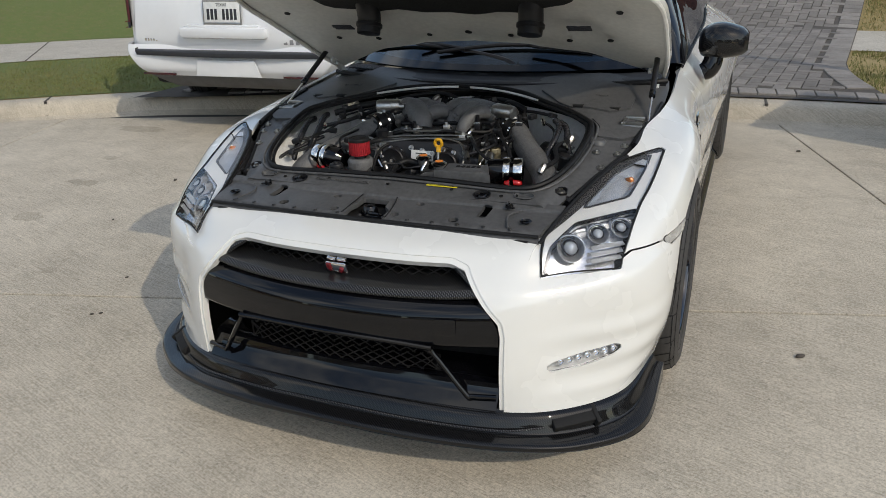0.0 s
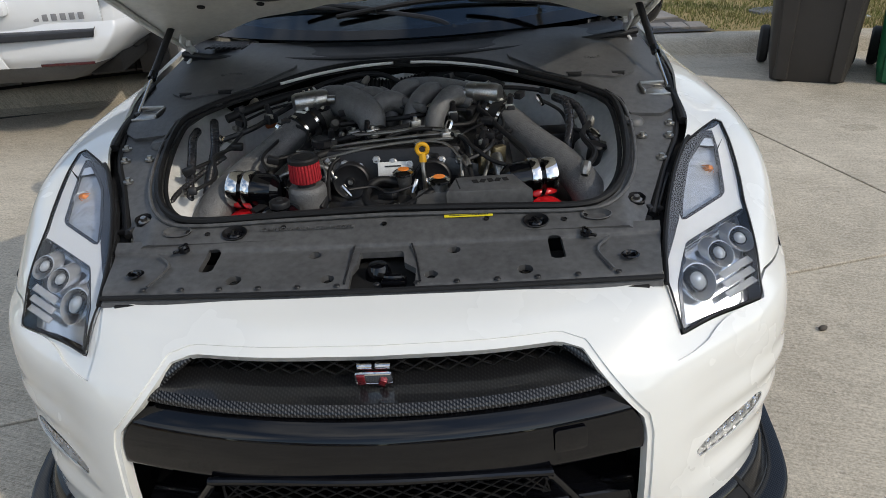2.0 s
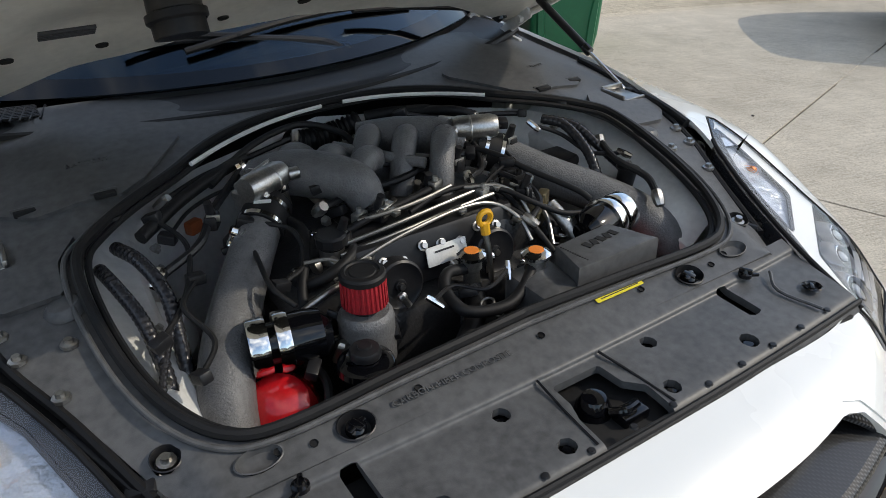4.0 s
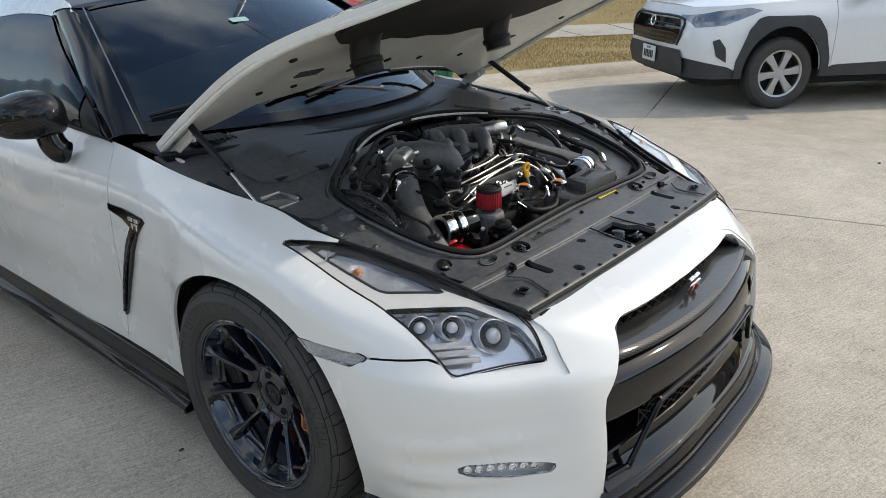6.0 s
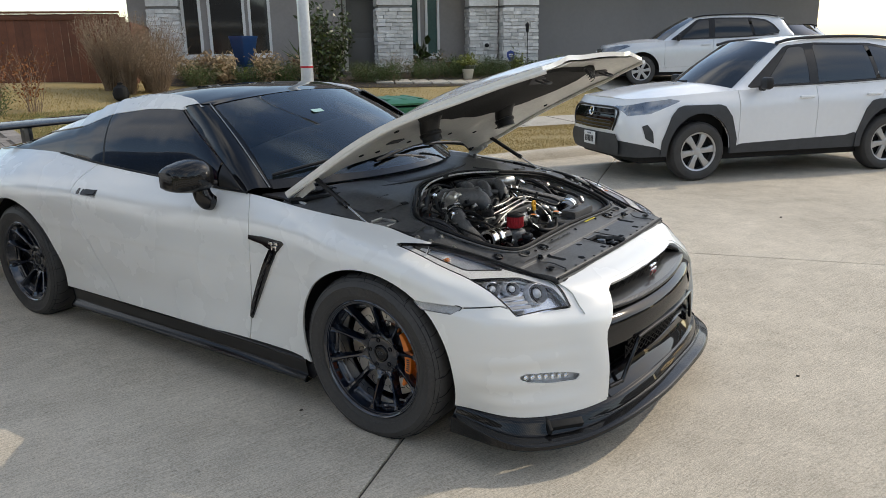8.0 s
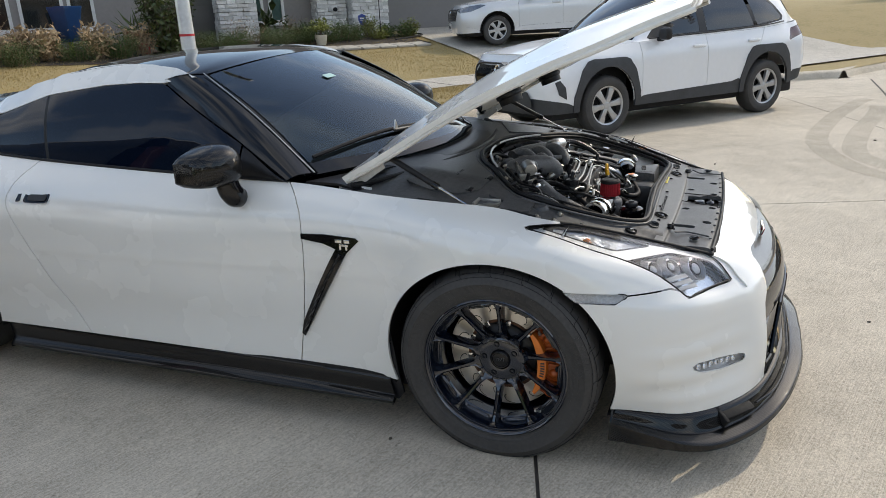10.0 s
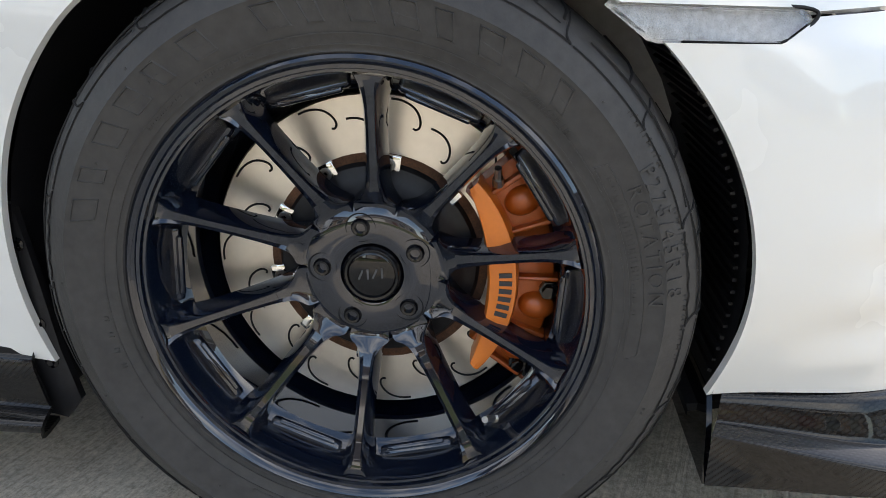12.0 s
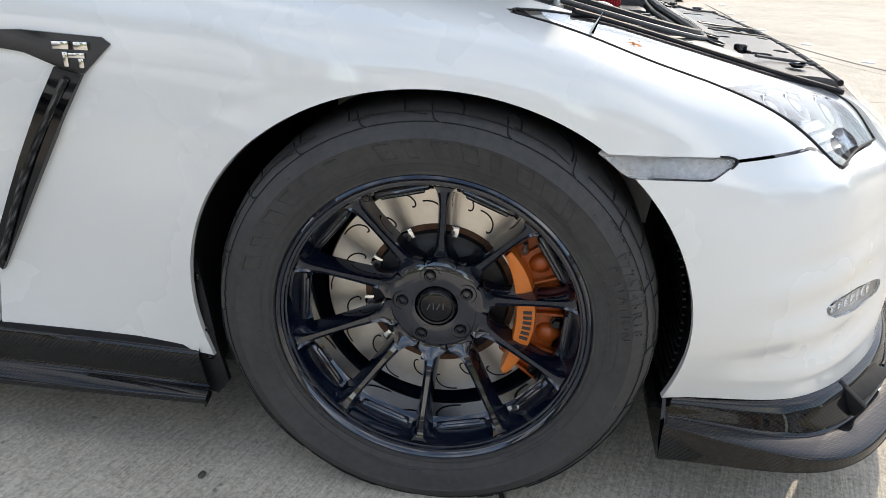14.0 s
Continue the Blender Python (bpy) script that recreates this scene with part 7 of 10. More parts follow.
HOSES = (
    ("coolant_hose", RUBBER, 0.0105, 0, [(0.015, -0.225, 0.735), (-0.03, -0.235, 0.745), (-0.055, -0.270, 0.735), (-0.045, -0.32, 0.72), (0.03, -0.335, 0.715), (0.09, -0.31, 0.735), (0.105, -0.295, 0.742)]),
    ("coolant_hose", RUBBER, 0.019, 0, [(0.03, -0.225, 0.69), (0.0, -0.28, 0.68), (-0.06, -0.33, 0.665), (-0.12, -0.37, 0.65)]),
    ("coolant_hose", RUBBER, 0.020, 0, [(-0.02, -0.26, 0.66), (0.06, -0.32, 0.655), (0.12, -0.36, 0.65)]),
    ("breather_hose", RUBBER, 0.010, 0, [(-0.14, -0.10, 0.775), (-0.165, -0.15, 0.79), (-0.21, -0.17, 0.78), (-0.25, -0.15, 0.76), (-0.26, -0.10, 0.75)]),
    ("breather_hose", RUBBER, 0.009, 0, [(-0.215, 0.02, 0.80), (-0.205, -0.04, 0.80), (-0.235, -0.11, 0.785), (-0.27, -0.17, 0.75), (-0.275, -0.23, 0.70)]),
    ("vacuum_hose", RUBBER, 0.0055, 0, [(0.13, -0.11, 0.815), (0.17, -0.13, 0.81), (0.20, -0.17, 0.795), (0.25, -0.21, 0.77), (0.31, -0.225, 0.76)]),
    ("vacuum_hose", RUBBER, 0.0065, 0, [(0.20, 0.05, 0.835), (0.235, -0.02, 0.83), (0.27, -0.09, 0.81), (0.32, -0.17, 0.785), (0.335, -0.20, 0.77)]),
    ("vacuum_hose", RUBBER, 0.0055, 0, [(-0.02, -0.10, 0.805), (0.05, -0.09, 0.82), (0.12, -0.095, 0.818), (0.175, -0.12, 0.80), (0.185, -0.18, 0.77)]),
    ("vacuum_hose", RUBBER, 0.0075, 0, [(-0.15, -0.09, 0.80), (-0.09, -0.085, 0.812), (-0.03, -0.078, 0.815), (0.04, -0.075, 0.826)]),
    ("wiring_loom", RUBBER, 0.007, 0, [(-0.31, 0.12, 0.855), (-0.20, 0.205, 0.878), (-0.08, 0.245, 0.885), (0.0, 0.215, 0.86), (0.02, 0.17, 0.83)]),
    ("wiring_loom", RUBBER, 0.012, 0, [(-0.46, 0.03, 0.835), (-0.38, 0.09, 0.852), (-0.30, 0.14, 0.862), (-0.22, 0.19, 0.865)]),
    ("ribbed_conduit", CONDUIT, 0.0115, 0.0009, [(-0.535, 0.00, 0.815), (-0.525, -0.07, 0.815), (-0.510, -0.14, 0.79), (-0.505, -0.20, 0.745), (-0.505, -0.24, 0.69)]),
    ("ribbed_conduit", CONDUIT, 0.012, 0.0009, [(-0.500, 0.04, 0.825), (-0.478, -0.03, 0.825), (-0.462, -0.10, 0.795), (-0.468, -0.16, 0.745), (-0.475, -0.20, 0.69)]),
    ("ribbed_conduit", CONDUIT, 0.007, 0.0009, [(-0.44, -0.10, 0.775), (-0.49, -0.18, 0.755), (-0.525, -0.27, 0.735), (-0.53, -0.32, 0.69)]),
    ("ribbed_conduit", CONDUIT, 0.0115, 0.0009, [(0.42, 0.055, 0.845), (0.447, 0.01, 0.838), (0.448, -0.06, 0.805), (0.437, -0.11, 0.765), (0.44, -0.13, 0.70)]),
    ("ribbed_conduit", CONDUIT, 0.011, 0.0009, [(0.44, 0.05, 0.84), (0.475, 0.00, 0.83), (0.495, -0.07, 0.79), (0.52, -0.11, 0.755)]),
    ("bellows_hose", RUBBER, 0.026, 0.005, [(-0.10, 0.262, 0.845), (-0.05, 0.272, 0.835), (0.02, 0.278, 0.838), (0.075, 0.265, 0.855)]),
    ("heater_hose", RUBBER, 0.013, 0, [(0.085, 0.262, 0.862), (0.15, 0.235, 0.868), (0.22, 0.19, 0.868), (0.27, 0.15, 0.85), (0.30, 0.10, 0.80)]),
    ("heater_hose", RUBBER, 0.010, 0, [(0.17, 0.225, 0.850), (0.21, 0.185, 0.872), (0.25, 0.145, 0.875), (0.29, 0.13, 0.86)]),
    ("washer_hose", RUBBER, 0.0045, 0, [(-0.29, 0.02, 0.80), (-0.31, -0.10, 0.80), (-0.32, -0.18, 0.795), (-0.30, -0.22, 0.775)]),
    ("oil_line", STEEL, 0.006, 0, [(-0.30, -0.20, 0.74), (-0.24, -0.20, 0.765), (-0.17, -0.19, 0.77), (-0.14, -0.20, 0.74)]),
    ("oil_line", ALLOY, 0.014, 0, [(0.255, -0.17, 0.77), (0.262, -0.21, 0.745), (0.275, -0.25, 0.70), (0.28, -0.28, 0.64)]),
    ("wiring_loom", RUBBER, 0.006, 0, [(0.10, -0.12, 0.80), (0.16, -0.155, 0.785), (0.185, -0.20, 0.76), (0.20, -0.25, 0.72)]),
    ("wiring_loom", RUBBER, 0.005, 0, [(-0.10, -0.14, 0.785), (-0.145, -0.175, 0.775), (-0.155, -0.22, 0.75), (-0.15, -0.27, 0.71)]),
)
for name, material, r, rib, pts in HOSES:
    part(name, tube(pts, r, 10, 6, True, True, rib), material, car, angle=60)
rnd = random.Random(4)
for k in range(84):
    x, y = rnd.uniform(-0.32, 0.34), rnd.uniform(-0.31, 0.02)
    z = 0.712 + 0.10 * (y + 0.3) / 0.3 - 0.03 * rnd.random()
    m = pose(x, y, z, rnd.uniform(-30, 30), rnd.uniform(-30, 30), rnd.uniform(0, 180))
    if k % 3 == 0:
        part("connector", join(box(0.034, 0.02, 0.018, 0.003, m), box(0.02, 0.012, 0.012, 0.002, m @ pose(0.025, 0, 0))), BLACK_SATIN, car)
    elif k % 3 == 1:
        part("fitting", lathe([(0, 0.018), (0.008, 0.018), (0.011, 0.014), (0.011, 0.004), (0.008, 0.0), (0.008, -0.02)], 6, m @ Matrix.Scale(0.55 + 0.5 * rnd.random(), 4)), (CHROME, ALLOY, STEEL)[k % 4 % 3], car)
    else:
        part("clip", tube([m @ Vector((0.012 * math.cos(a), 0.012 * math.sin(a), 0)) for a in [j * math.pi / 4 for j in range(9)]], 0.0022, 6, 2), CHROME if k % 2 else STEEL, car)
part("orange_plug", box(0.03, 0.02, 0.025, 0.004, pose(-0.36, 0.09, 0.80, 0, 0, 30)), mat("faded_orange_plastic", (0.35, 0.09, 0.03), 0.5), car)
part("solenoid_block", join(box(0.05, 0.04, 0.05, 0.006, pose(0.23, -0.155, 0.745, 0, 10, 20)), box(0.035, 0.02, 0.06, 0.004, pose(0.262, -0.14, 0.755, 0, 0, 35))), mat("brass_plated_metal", (0.32, 0.27, 0.17), 0.4, 0.9, 0.3, 40), car)
part("abs_block", box(0.11, 0.08, 0.07, 0.01, pose(0.43, 0.03, 0.73)), BLACK_SATIN, car)
for s in (1, -1):
    part("strut_tower", lathe([(0, 0.02), (0.05, 0.018), (0.07, 0.005), (0.085, -0.04)], 24, pose(s * 0.50, -0.02, 0.70)), PRIMER, car)
part("brake_reservoir", box(0.07, 0.06, 0.05, 0.012, pose(-0.53, -0.15, 0.66)), PAPER, car)

# -- small hoses, wiring, unions and plugs round the engine
random.seed(14)
top = lambda y: plane_z(y) - 0.012
WIRING = (((-0.42, 0.02), (-0.36, 0.08), (-0.28, 0.10), (-0.20, 0.06)), ((-0.46, -0.06), (-0.38, -0.02), (-0.33, 0.06), (-0.24, 0.14)), ((-0.50, -0.20), (-0.44, -0.12), (-0.40, -0.02), (-0.43, 0.06)),
          ((-0.16, -0.02), (-0.08, 0.01), (0.02, 0.0), (0.12, 0.03)), ((-0.14, 0.03), (-0.04, 0.05), (0.08, 0.05), (0.20, 0.02)), ((0.14, -0.06), (0.20, -0.02), (0.22, 0.05), (0.18, 0.10)),
          ((0.24, -0.10), (0.28, -0.04), (0.27, 0.04), (0.33, 0.08)), ((0.18, -0.20), (0.23, -0.17), (0.25, -0.10), (0.22, -0.04)), ((0.10, -0.16), (0.16, -0.13), (0.17, -0.07), (0.24, -0.05)),
          ((0.38, 0.04), (0.43, 0.0), (0.45, -0.07), (0.50, -0.12)), ((0.40, 0.10), (0.33, 0.14), (0.24, 0.17), (0.14, 0.20)), ((-0.40, 0.10), (-0.31, 0.15), (-0.22, 0.19), (-0.10, 0.215)),
          ((-0.30, -0.16), (-0.24, -0.12), (-0.23, -0.05), (-0.29, 0.0)), ((-0.10, -0.30), (-0.04, -0.27), (0.0, -0.31), (0.06, -0.29)), ((-0.47, -0.28), (-0.43, -0.22), (-0.45, -0.15), (-0.41, -0.08)),
          ((0.46, -0.26), (0.49, -0.20), (0.47, -0.13), (0.50, -0.05)))
for k, run in enumerate(WIRING):
    rr = random.choice((0.0035, 0.0045, 0.006, 0.0075))
    pts = [(x, y, top(y) - random.uniform(0.0, 0.022)) for x, y in run]
    hose = part("hose", tube(pts, rr, 8, 6), (RUBBER, BLACK_SATIN, RUBBER)[k % 3], car, "thin black hose")
    for q in (pts[0], pts[-1]):
        if k % 2:
            part("union", lathe([(0, 0.014), (rr * 1.3, 0.014), (rr * 1.6, 0.006), (rr * 1.6, -0.008), (rr * 1.2, -0.02)], 8, pose(*q, random.uniform(-60, 60), random.uniform(-60, 60))), (STEEL, CHROME)[k % 4 == 1], hose, "bright hose union")
        else:
            part("plug", box(0.020, 0.030, 0.018, 0.003, pose(*q, random.uniform(-20, 20), 0, random.uniform(0, 180))), BLACK_SATIN, hose, "black wiring plug")
for x, y, a in ((-0.07, -0.07, 20), (0.05, -0.05, -12), (0.15, 0.0, 8), (-0.16, -0.10, 35), (0.22, -0.13, 60), (0.30, 0.02, 10), (-0.34, 0.03, -30)):
    inj = part("injector", join(box(0.022, 0.034, 0.026, 0.004, pose(x, y, top(y) - 0.012, 0, 0, a)), lathe([(0, 0.03), (0.007, 0.03), (0.009, 0.0), (0.009, -0.02)], 12, pose(x, y, top(y) + 0.0, 20, 0, a))), BLACK_SATIN, car, "black injector plug")
    part("clip", box(0.024, 0.004, 0.012, 0.001, pose(x, y - 0.012, top(y) - 0.002, 0, 0, a)), ALLOY, inj)
for x, y, n in ((-0.49, -0.14, 3), (0.50, -0.02, 3), (-0.44, 0.03, 2), (0.46, 0.06, 2)):
    for j in range(n):
        part("wall_bolt", lathe([(0, 0.006), (0.006, 0.006), (0.007, 0.0), (0.010, 0.0), (0.010, -0.006)], 6, pose(x * (1 + 0.02 * j), y - 0.05 * j, plane_z(y - 0.05 * j) - 0.045, 0, -40 if x > 0 else 40)), STEEL, car)

# -- inside of the headlamps: what lies under the cover follows its shape at some depth
HOUSING = mat("bright_lamp_housing", (0.66, 0.69, 0.74), 0.16, 0.78, 0.02, 3)
FACET = mat("crinkled_chrome_reflector", (0.60, 0.65, 0.73), 0.14, 0.55, 0.10, 26, 0.5, 34, detail=1.0)
FLUTED = glass("fluted_bulb_dome", (0.97, 0.97, 0.97), 0.12, 1.4)
BLADE = mat("silver_white_lamp_blade", (0.80, 0.82, 0.85), 0.24, 0.25, 0.03, 6, coat=0.6)
SMOKED = mat("smoked_lamp_bezel", (0.10, 0.105, 0.12), 0.25, 0.7, 0.1, 20)
PROJECTOR = mat("projector_glass", (0.55, 0.60, 0.67), 0.05, 0.4, 0.05, 20, coat=1.0)
BOWL = mat("silver_lamp_bowl", (0.80, 0.82, 0.86), 0.16, 0.6, 0.04, 12)
PROJECTOR_BOWL = mat("grey_projector_bowl", (0.68, 0.71, 0.77), 0.15, 0.65, 0.04, 12)
TIP_MIRROR = mat("smoked_mirror_tip", (0.66, 0.72, 0.82), 0.12, 0.6, 0.04, 8)
turn_win = inside([(0.784, -0.136), (0.780, -0.20), (0.769, -0.275), (0.755, -0.355), (0.744, -0.372), (0.640, -0.457), (0.630, -0.453), (0.648, -0.385), (0.688, -0.268), (0.714, -0.224), (0.770, -0.140)])
shelf_win = inside([(0.83, -0.08), (0.795, -0.122), (0.770, -0.140), (0.714, -0.224), (0.688, -0.268), (0.648, -0.385), (0.630, -0.453), (0.602, -0.52), (0.560, -0.62), (0.50, -0.62), (0.50, -0.08)])
low_win = inside([(0.778, -0.402), (0.755, -0.420), (0.628, -0.520), (0.606, -0.575), (0.585, -0.635), (0.583, -0.70), (0.70, -0.70), (0.795, -0.575), (0.812, -0.47)])


turn_win_cut = lambda p: turn_win(p.x, p.y) - 0.001


def under(cuts, depth, wall=0.0):
    """A piece of the cover's own shape, sunk by depth."""
    bm = shell()
    for c in [lambda p: -0.02 - p.y, lambda p: p.y + 0.8, lambda p: f_head(p) - 0.004] + cuts:
        cut(bm, c)
    bm.normal_update()
    flip = -1 if sum(f.normal.z * f.calc_area() for f in bm.faces) < 0 else 1
    for v, nrm in [(v, v.normal.copy()) for v in bm.verts]:
        v.co -= nrm * depth * flip
    return thicken(bm, wall * flip) if wall else bm


def sunk(cuts, depth):
    """Backing behind a small lamp, of the body's own shape."""
    bm = shell()
    for c in cuts:
        cut(bm, c)
    for v in bm.verts:
        v.co.x -= depth
    return bm


def rim_line():
    """Dark moulding that follows the rim of the lamp cover."""
    bm = shell()
    for c in (lambda p: -0.02 - p.y, lambda p: p.y + 0.8, f_head):
        cut(bm, c)
    bmesh.ops.remove_doubles(bm, verts=bm.verts, dist=0.0006)
    links = {v: [] for e in bm.edges if e.is_boundary for v in e.verts}
    for e in bm.edges:
        if e.is_boundary:
            links[e.verts[0]].append(e.verts[1])
            links[e.verts[1]].append(e.verts[0])
    start = min(links, key=lambda v: v.co.y)
    path, last, here = [start.co.copy()], None, start
    for k in range(4000):
        nxt = [v for v in links[here] if v is not last]
        if not nxt or (nxt[0] is start):
            break
        last, here = here, nxt[0]
        if (here.co - path[-1]).length > 0.010:
            path.append(here.co.copy())
    bm.free()
    return tube(path + path[:1], 0.0021, 8, 2)


LAMP_TRAY = mat("pale_honeycomb_tray", (0.66, 0.66, 0.66), 0.3, 0.3, 0.25, 120, 1.0, 160)
TURN_BOWL = mat("clear_ribbed_reflector", (0.80, 0.82, 0.85), 0.15, 0.2, 0.02, 6, coat=0.8)
for s in (1, -1):
    def side(bm):
        return bm if s > 0 else flip_x(bm)
    lampset = part("headlamp_bowl", side(under([], 0.060)), HOUSING, car, "bright headlamp housing")
    part("lamp_blade", side(under([lambda p: -turn_win(p.x, p.y), lambda p: -low_win(p.x, p.y), lambda p: -shelf_win(p.x, p.y)], 0.010, 0.045)), BLADE, lampset, "silver-white blade across the headlamp")
    part("lamp_shelf", side(under([lambda p: shelf_win(p.x, p.y), lambda p: -turn_win(p.x, p.y)], 0.009, 0.03)), SMOKED, lampset, "smoked shelf along the upper lamp edge")
    part("low_bezel", side(under([lambda p: low_win(p.x, p.y) - 0.001, lambda p: (0.008 if p.y < -0.56 else 0.002) - low_win(p.x, p.y)], 0.008, 0.03)), SMOKED, lampset, "smoked border of the main lamp")
    part("turn_bezel", side(under([lambda p: turn_win(p.x, p.y) - 0.001, lambda p: 0.007 - turn_win(p.x, p.y)], 0.008, 0.02)), SMOKED, lampset, "smoked indicator bezel")
    part("turn_reflector", side(under([turn_win_cut, lambda p: -0.20 - p.y], 0.026)), FACET, lampset, "chrome indicator reflector")
    part("turn_tip", side(under([turn_win_cut, lambda p: p.y + 0.20], 0.012)), TIP_MIRROR, lampset)
    for k, (x, y, z, r) in enumerate(((0.630, -0.592, 0.638, 0.038), (0.692, -0.522, 0.660, 0.029), (0.748, -0.474, 0.667, 0.029))):
        m = pose(s * x, y, z, 62, 0, s * 22)
        reflector = part("reflector", lathe([(r * 0.62, -0.030), (r * 0.72, -0.016), (r * 0.92, 0.002), (r, 0.010), (r * 1.06, 0.009), (r * 1.10, -0.002), (r * 1.1, -0.03)], 32, m), HOUSING, lampset, "chrome projector bezel")
        reflector.data.materials[0] = PROJECTOR_BOWL
        part("projector", lathe([(0, 0.012), (r * 0.22, 0.011), (r * 0.40, 0.007), (r * 0.50, 0.0), (r * 0.52, -0.03)], 28, m), PROJECTOR, reflector, "clear projector lens")
        part("lens_ring", lathe([(r * 0.50, 0.002), (r * 0.54, 0.004), (r * 0.60, 0.000), (r * 0.60, -0.028)], 28, m), SMOKED, reflector)
    for k in range(3):
        part("lamp_step", side(box(0.100 - 0.004 * k, 0.016, 0.004, 0.001, pose(0.722 + 0.002 * k, -0.537 - 0.018 * k, 0.634 - 0.012 * k, 12, 0, 40))), BOWL, lampset)
    part("turn_bulb", lathe([(0, 0.012), (0.005, 0.010), (0.0075, 0.003), (0.007, -0.014)], 16, pose(s * 0.738, -0.268, 0.742, 40, 0, s * 30)), AMBER, lampset, "amber indicator bulb")
    dome = lathe([(0, 0.026), (0.012, 0.023), (0.020, 0.014), (0.024, 0.0), (0.024, -0.012)], 36, pose(0, 0, 0))
    for v in dome.verts:
        wob = 1 + 0.06 * math.cos(12 * math.atan2(v.co.y, v.co.x))
        v.co.x, v.co.y = v.co.x * wob, v.co.y * wob
    dome.transform(pose(s * 0.738, -0.268, 0.742, 40, 0, s * 30))
    part("bulb_dome", dome, FLUTED, lampset, "clear fluted bulb dome").visible_shadow = False
    part("lamp_trim", side(tube([(0.558, -0.648, 0.672), (0.588, -0.502, 0.710), (0.640, -0.337, 0.757), (0.690, -0.222, 0.790), (0.714, -0.182, 0.801)], 0.005, 8, 6)), RUBBER, lampset)
    part("lamp_edge", side(rim_line()), RUBBER, lampset, "black lamp border")
    part("drl_tray", side(surf([[(0.585, -0.752, 0.305), (0.70, -0.668, 0.315), (0.815, -0.560, 0.322)], [(0.585, -0.745, 0.345), (0.70, -0.662, 0.355), (0.815, -0.553, 0.36)], [(0.585, -0.744, 0.375), (0.70, -0.660, 0.395), (0.815, -0.550, 0.395)]], 3, 5)), TURN_BOWL, car)
    for k in range(7):
        t = (k + 0.5) / 7
        part("led", lathe([(0, 0.004), (0.006, 0.002), (0.0085, 0.008), (0.0095, 0.008), (0.0095, 0.0)], 14, pose(s * (0.626 + 0.150 * t), -0.726 + 0.112 * t, 0.351 + 0.017 * t, 80, 0, s * 40)), REFLECT, car)
    part("marker_edge", side(tube([(body_x(y, z) + 0.0004, y, z) for y, z in ((-0.275, 0.638), (-0.34, 0.6355), (-0.405, 0.632), (-0.417, 0.623), (-0.385, 0.6025), (-0.33, 0.603), (-0.295, 0.604))], 0.0018, 6, 4)), RUBBER, car)
    part("marker_tray", side(sunk([lambda p: p.y + 0.5, lambda p: -0.1 - p.y, lambda p: marker(p.y, p.z) + 0.002], 0.016)), LAMP_TRAY, car)

# ---- other parked vehicles ----
CLADDING = mat("grey_plastic_cladding", (0.045, 0.047, 0.050), 0.6, 0, 0.2, 10, 0.3, 300)
SUVWHITE = mat("plain_white_paint", (0.78, 0.79, 0.80), 0.25, 0, 0.02, 2, coat=0.7)
CARGLASS = mat("privacy_glass", (0.010, 0.013, 0.016), 0.03, 0, 0.05, 2, coat=0.5)
TAIL = mat("red_lamp_plastic", (0.06, 0.004, 0.006), 0.15, 0, 0.1, 20, coat=0.5)
LAMPGLASS = mat("clear_lamp_glass", (0.30, 0.33, 0.37), 0.12, 0.7, 0.3, 14, coat=0.6)
SILVER = mat("silver_wheel_paint", (0.50, 0.50, 0.50), 0.35, 0.7, 0.1, 20)

S_LOW = [(0, -0.88, 0.30), (0.58, -0.86, 0.30), (0.82, -0.70, 0.30), (0.895, -0.35, 0.31), (0.90, 0, 0.31), (0.90, 0.65, 0.31), (0.90, 1.3, 0.31), (0.90, 2.0, 0.31), (0.90, 2.62, 0.32), (0.885, 3.08, 0.36), (0.76, 3.40, 0.42), (0, 3.46, 0.42)]
S_MID = [(0, -0.93, 0.58), (0.60, -0.90, 0.58), (0.84, -0.72, 0.58), (0.912, -0.35, 0.58), (0.925, 0, 0.58), (0.915, 0.65, 0.58), (0.905, 1.3, 0.58), (0.908, 2.0, 0.58), (0.928, 2.62, 0.58), (0.905, 3.08, 0.60), (0.78, 3.44, 0.62), (0, 3.52, 0.62)]
S_UP = [(0, -0.90, 0.80), (0.60, -0.87, 0.80), (0.80, -0.70, 0.80), (0.895, -0.35, 0.82), (0.915, 0, 0.85), (0.905, 0.65, 0.86), (0.90, 1.3, 0.87), (0.905, 2.0, 0.88), (0.918, 2.62, 0.89), (0.89, 3.08, 0.90), (0.77, 3.42, 0.92), (0, 3.48, 0.92)]
S_BELT = [(0, -0.82, 0.955), (0.56, -0.79, 0.955), (0.74, -0.62, 0.965), (0.82, -0.33, 0.99), (0.835, 0, 1.01), (0.84, 0.65, 1.035), (0.84, 1.3, 1.05), (0.84, 2.0, 1.065), (0.835, 2.62, 1.09), (0.80, 3.05, 1.12), (0.68, 3.36, 1.15), (0, 3.42, 1.15)]
S_ROOF = [(0.70, 0.50, 1.05), (0.645, 0.83, 1.32), (0.59, 1.18, 1.55), (0.585, 1.7, 1.61), (0.585, 2.3, 1.605), (0.58, 2.8, 1.57), (0.56, 3.12, 1.50), (0.60, 3.36, 1.18)]


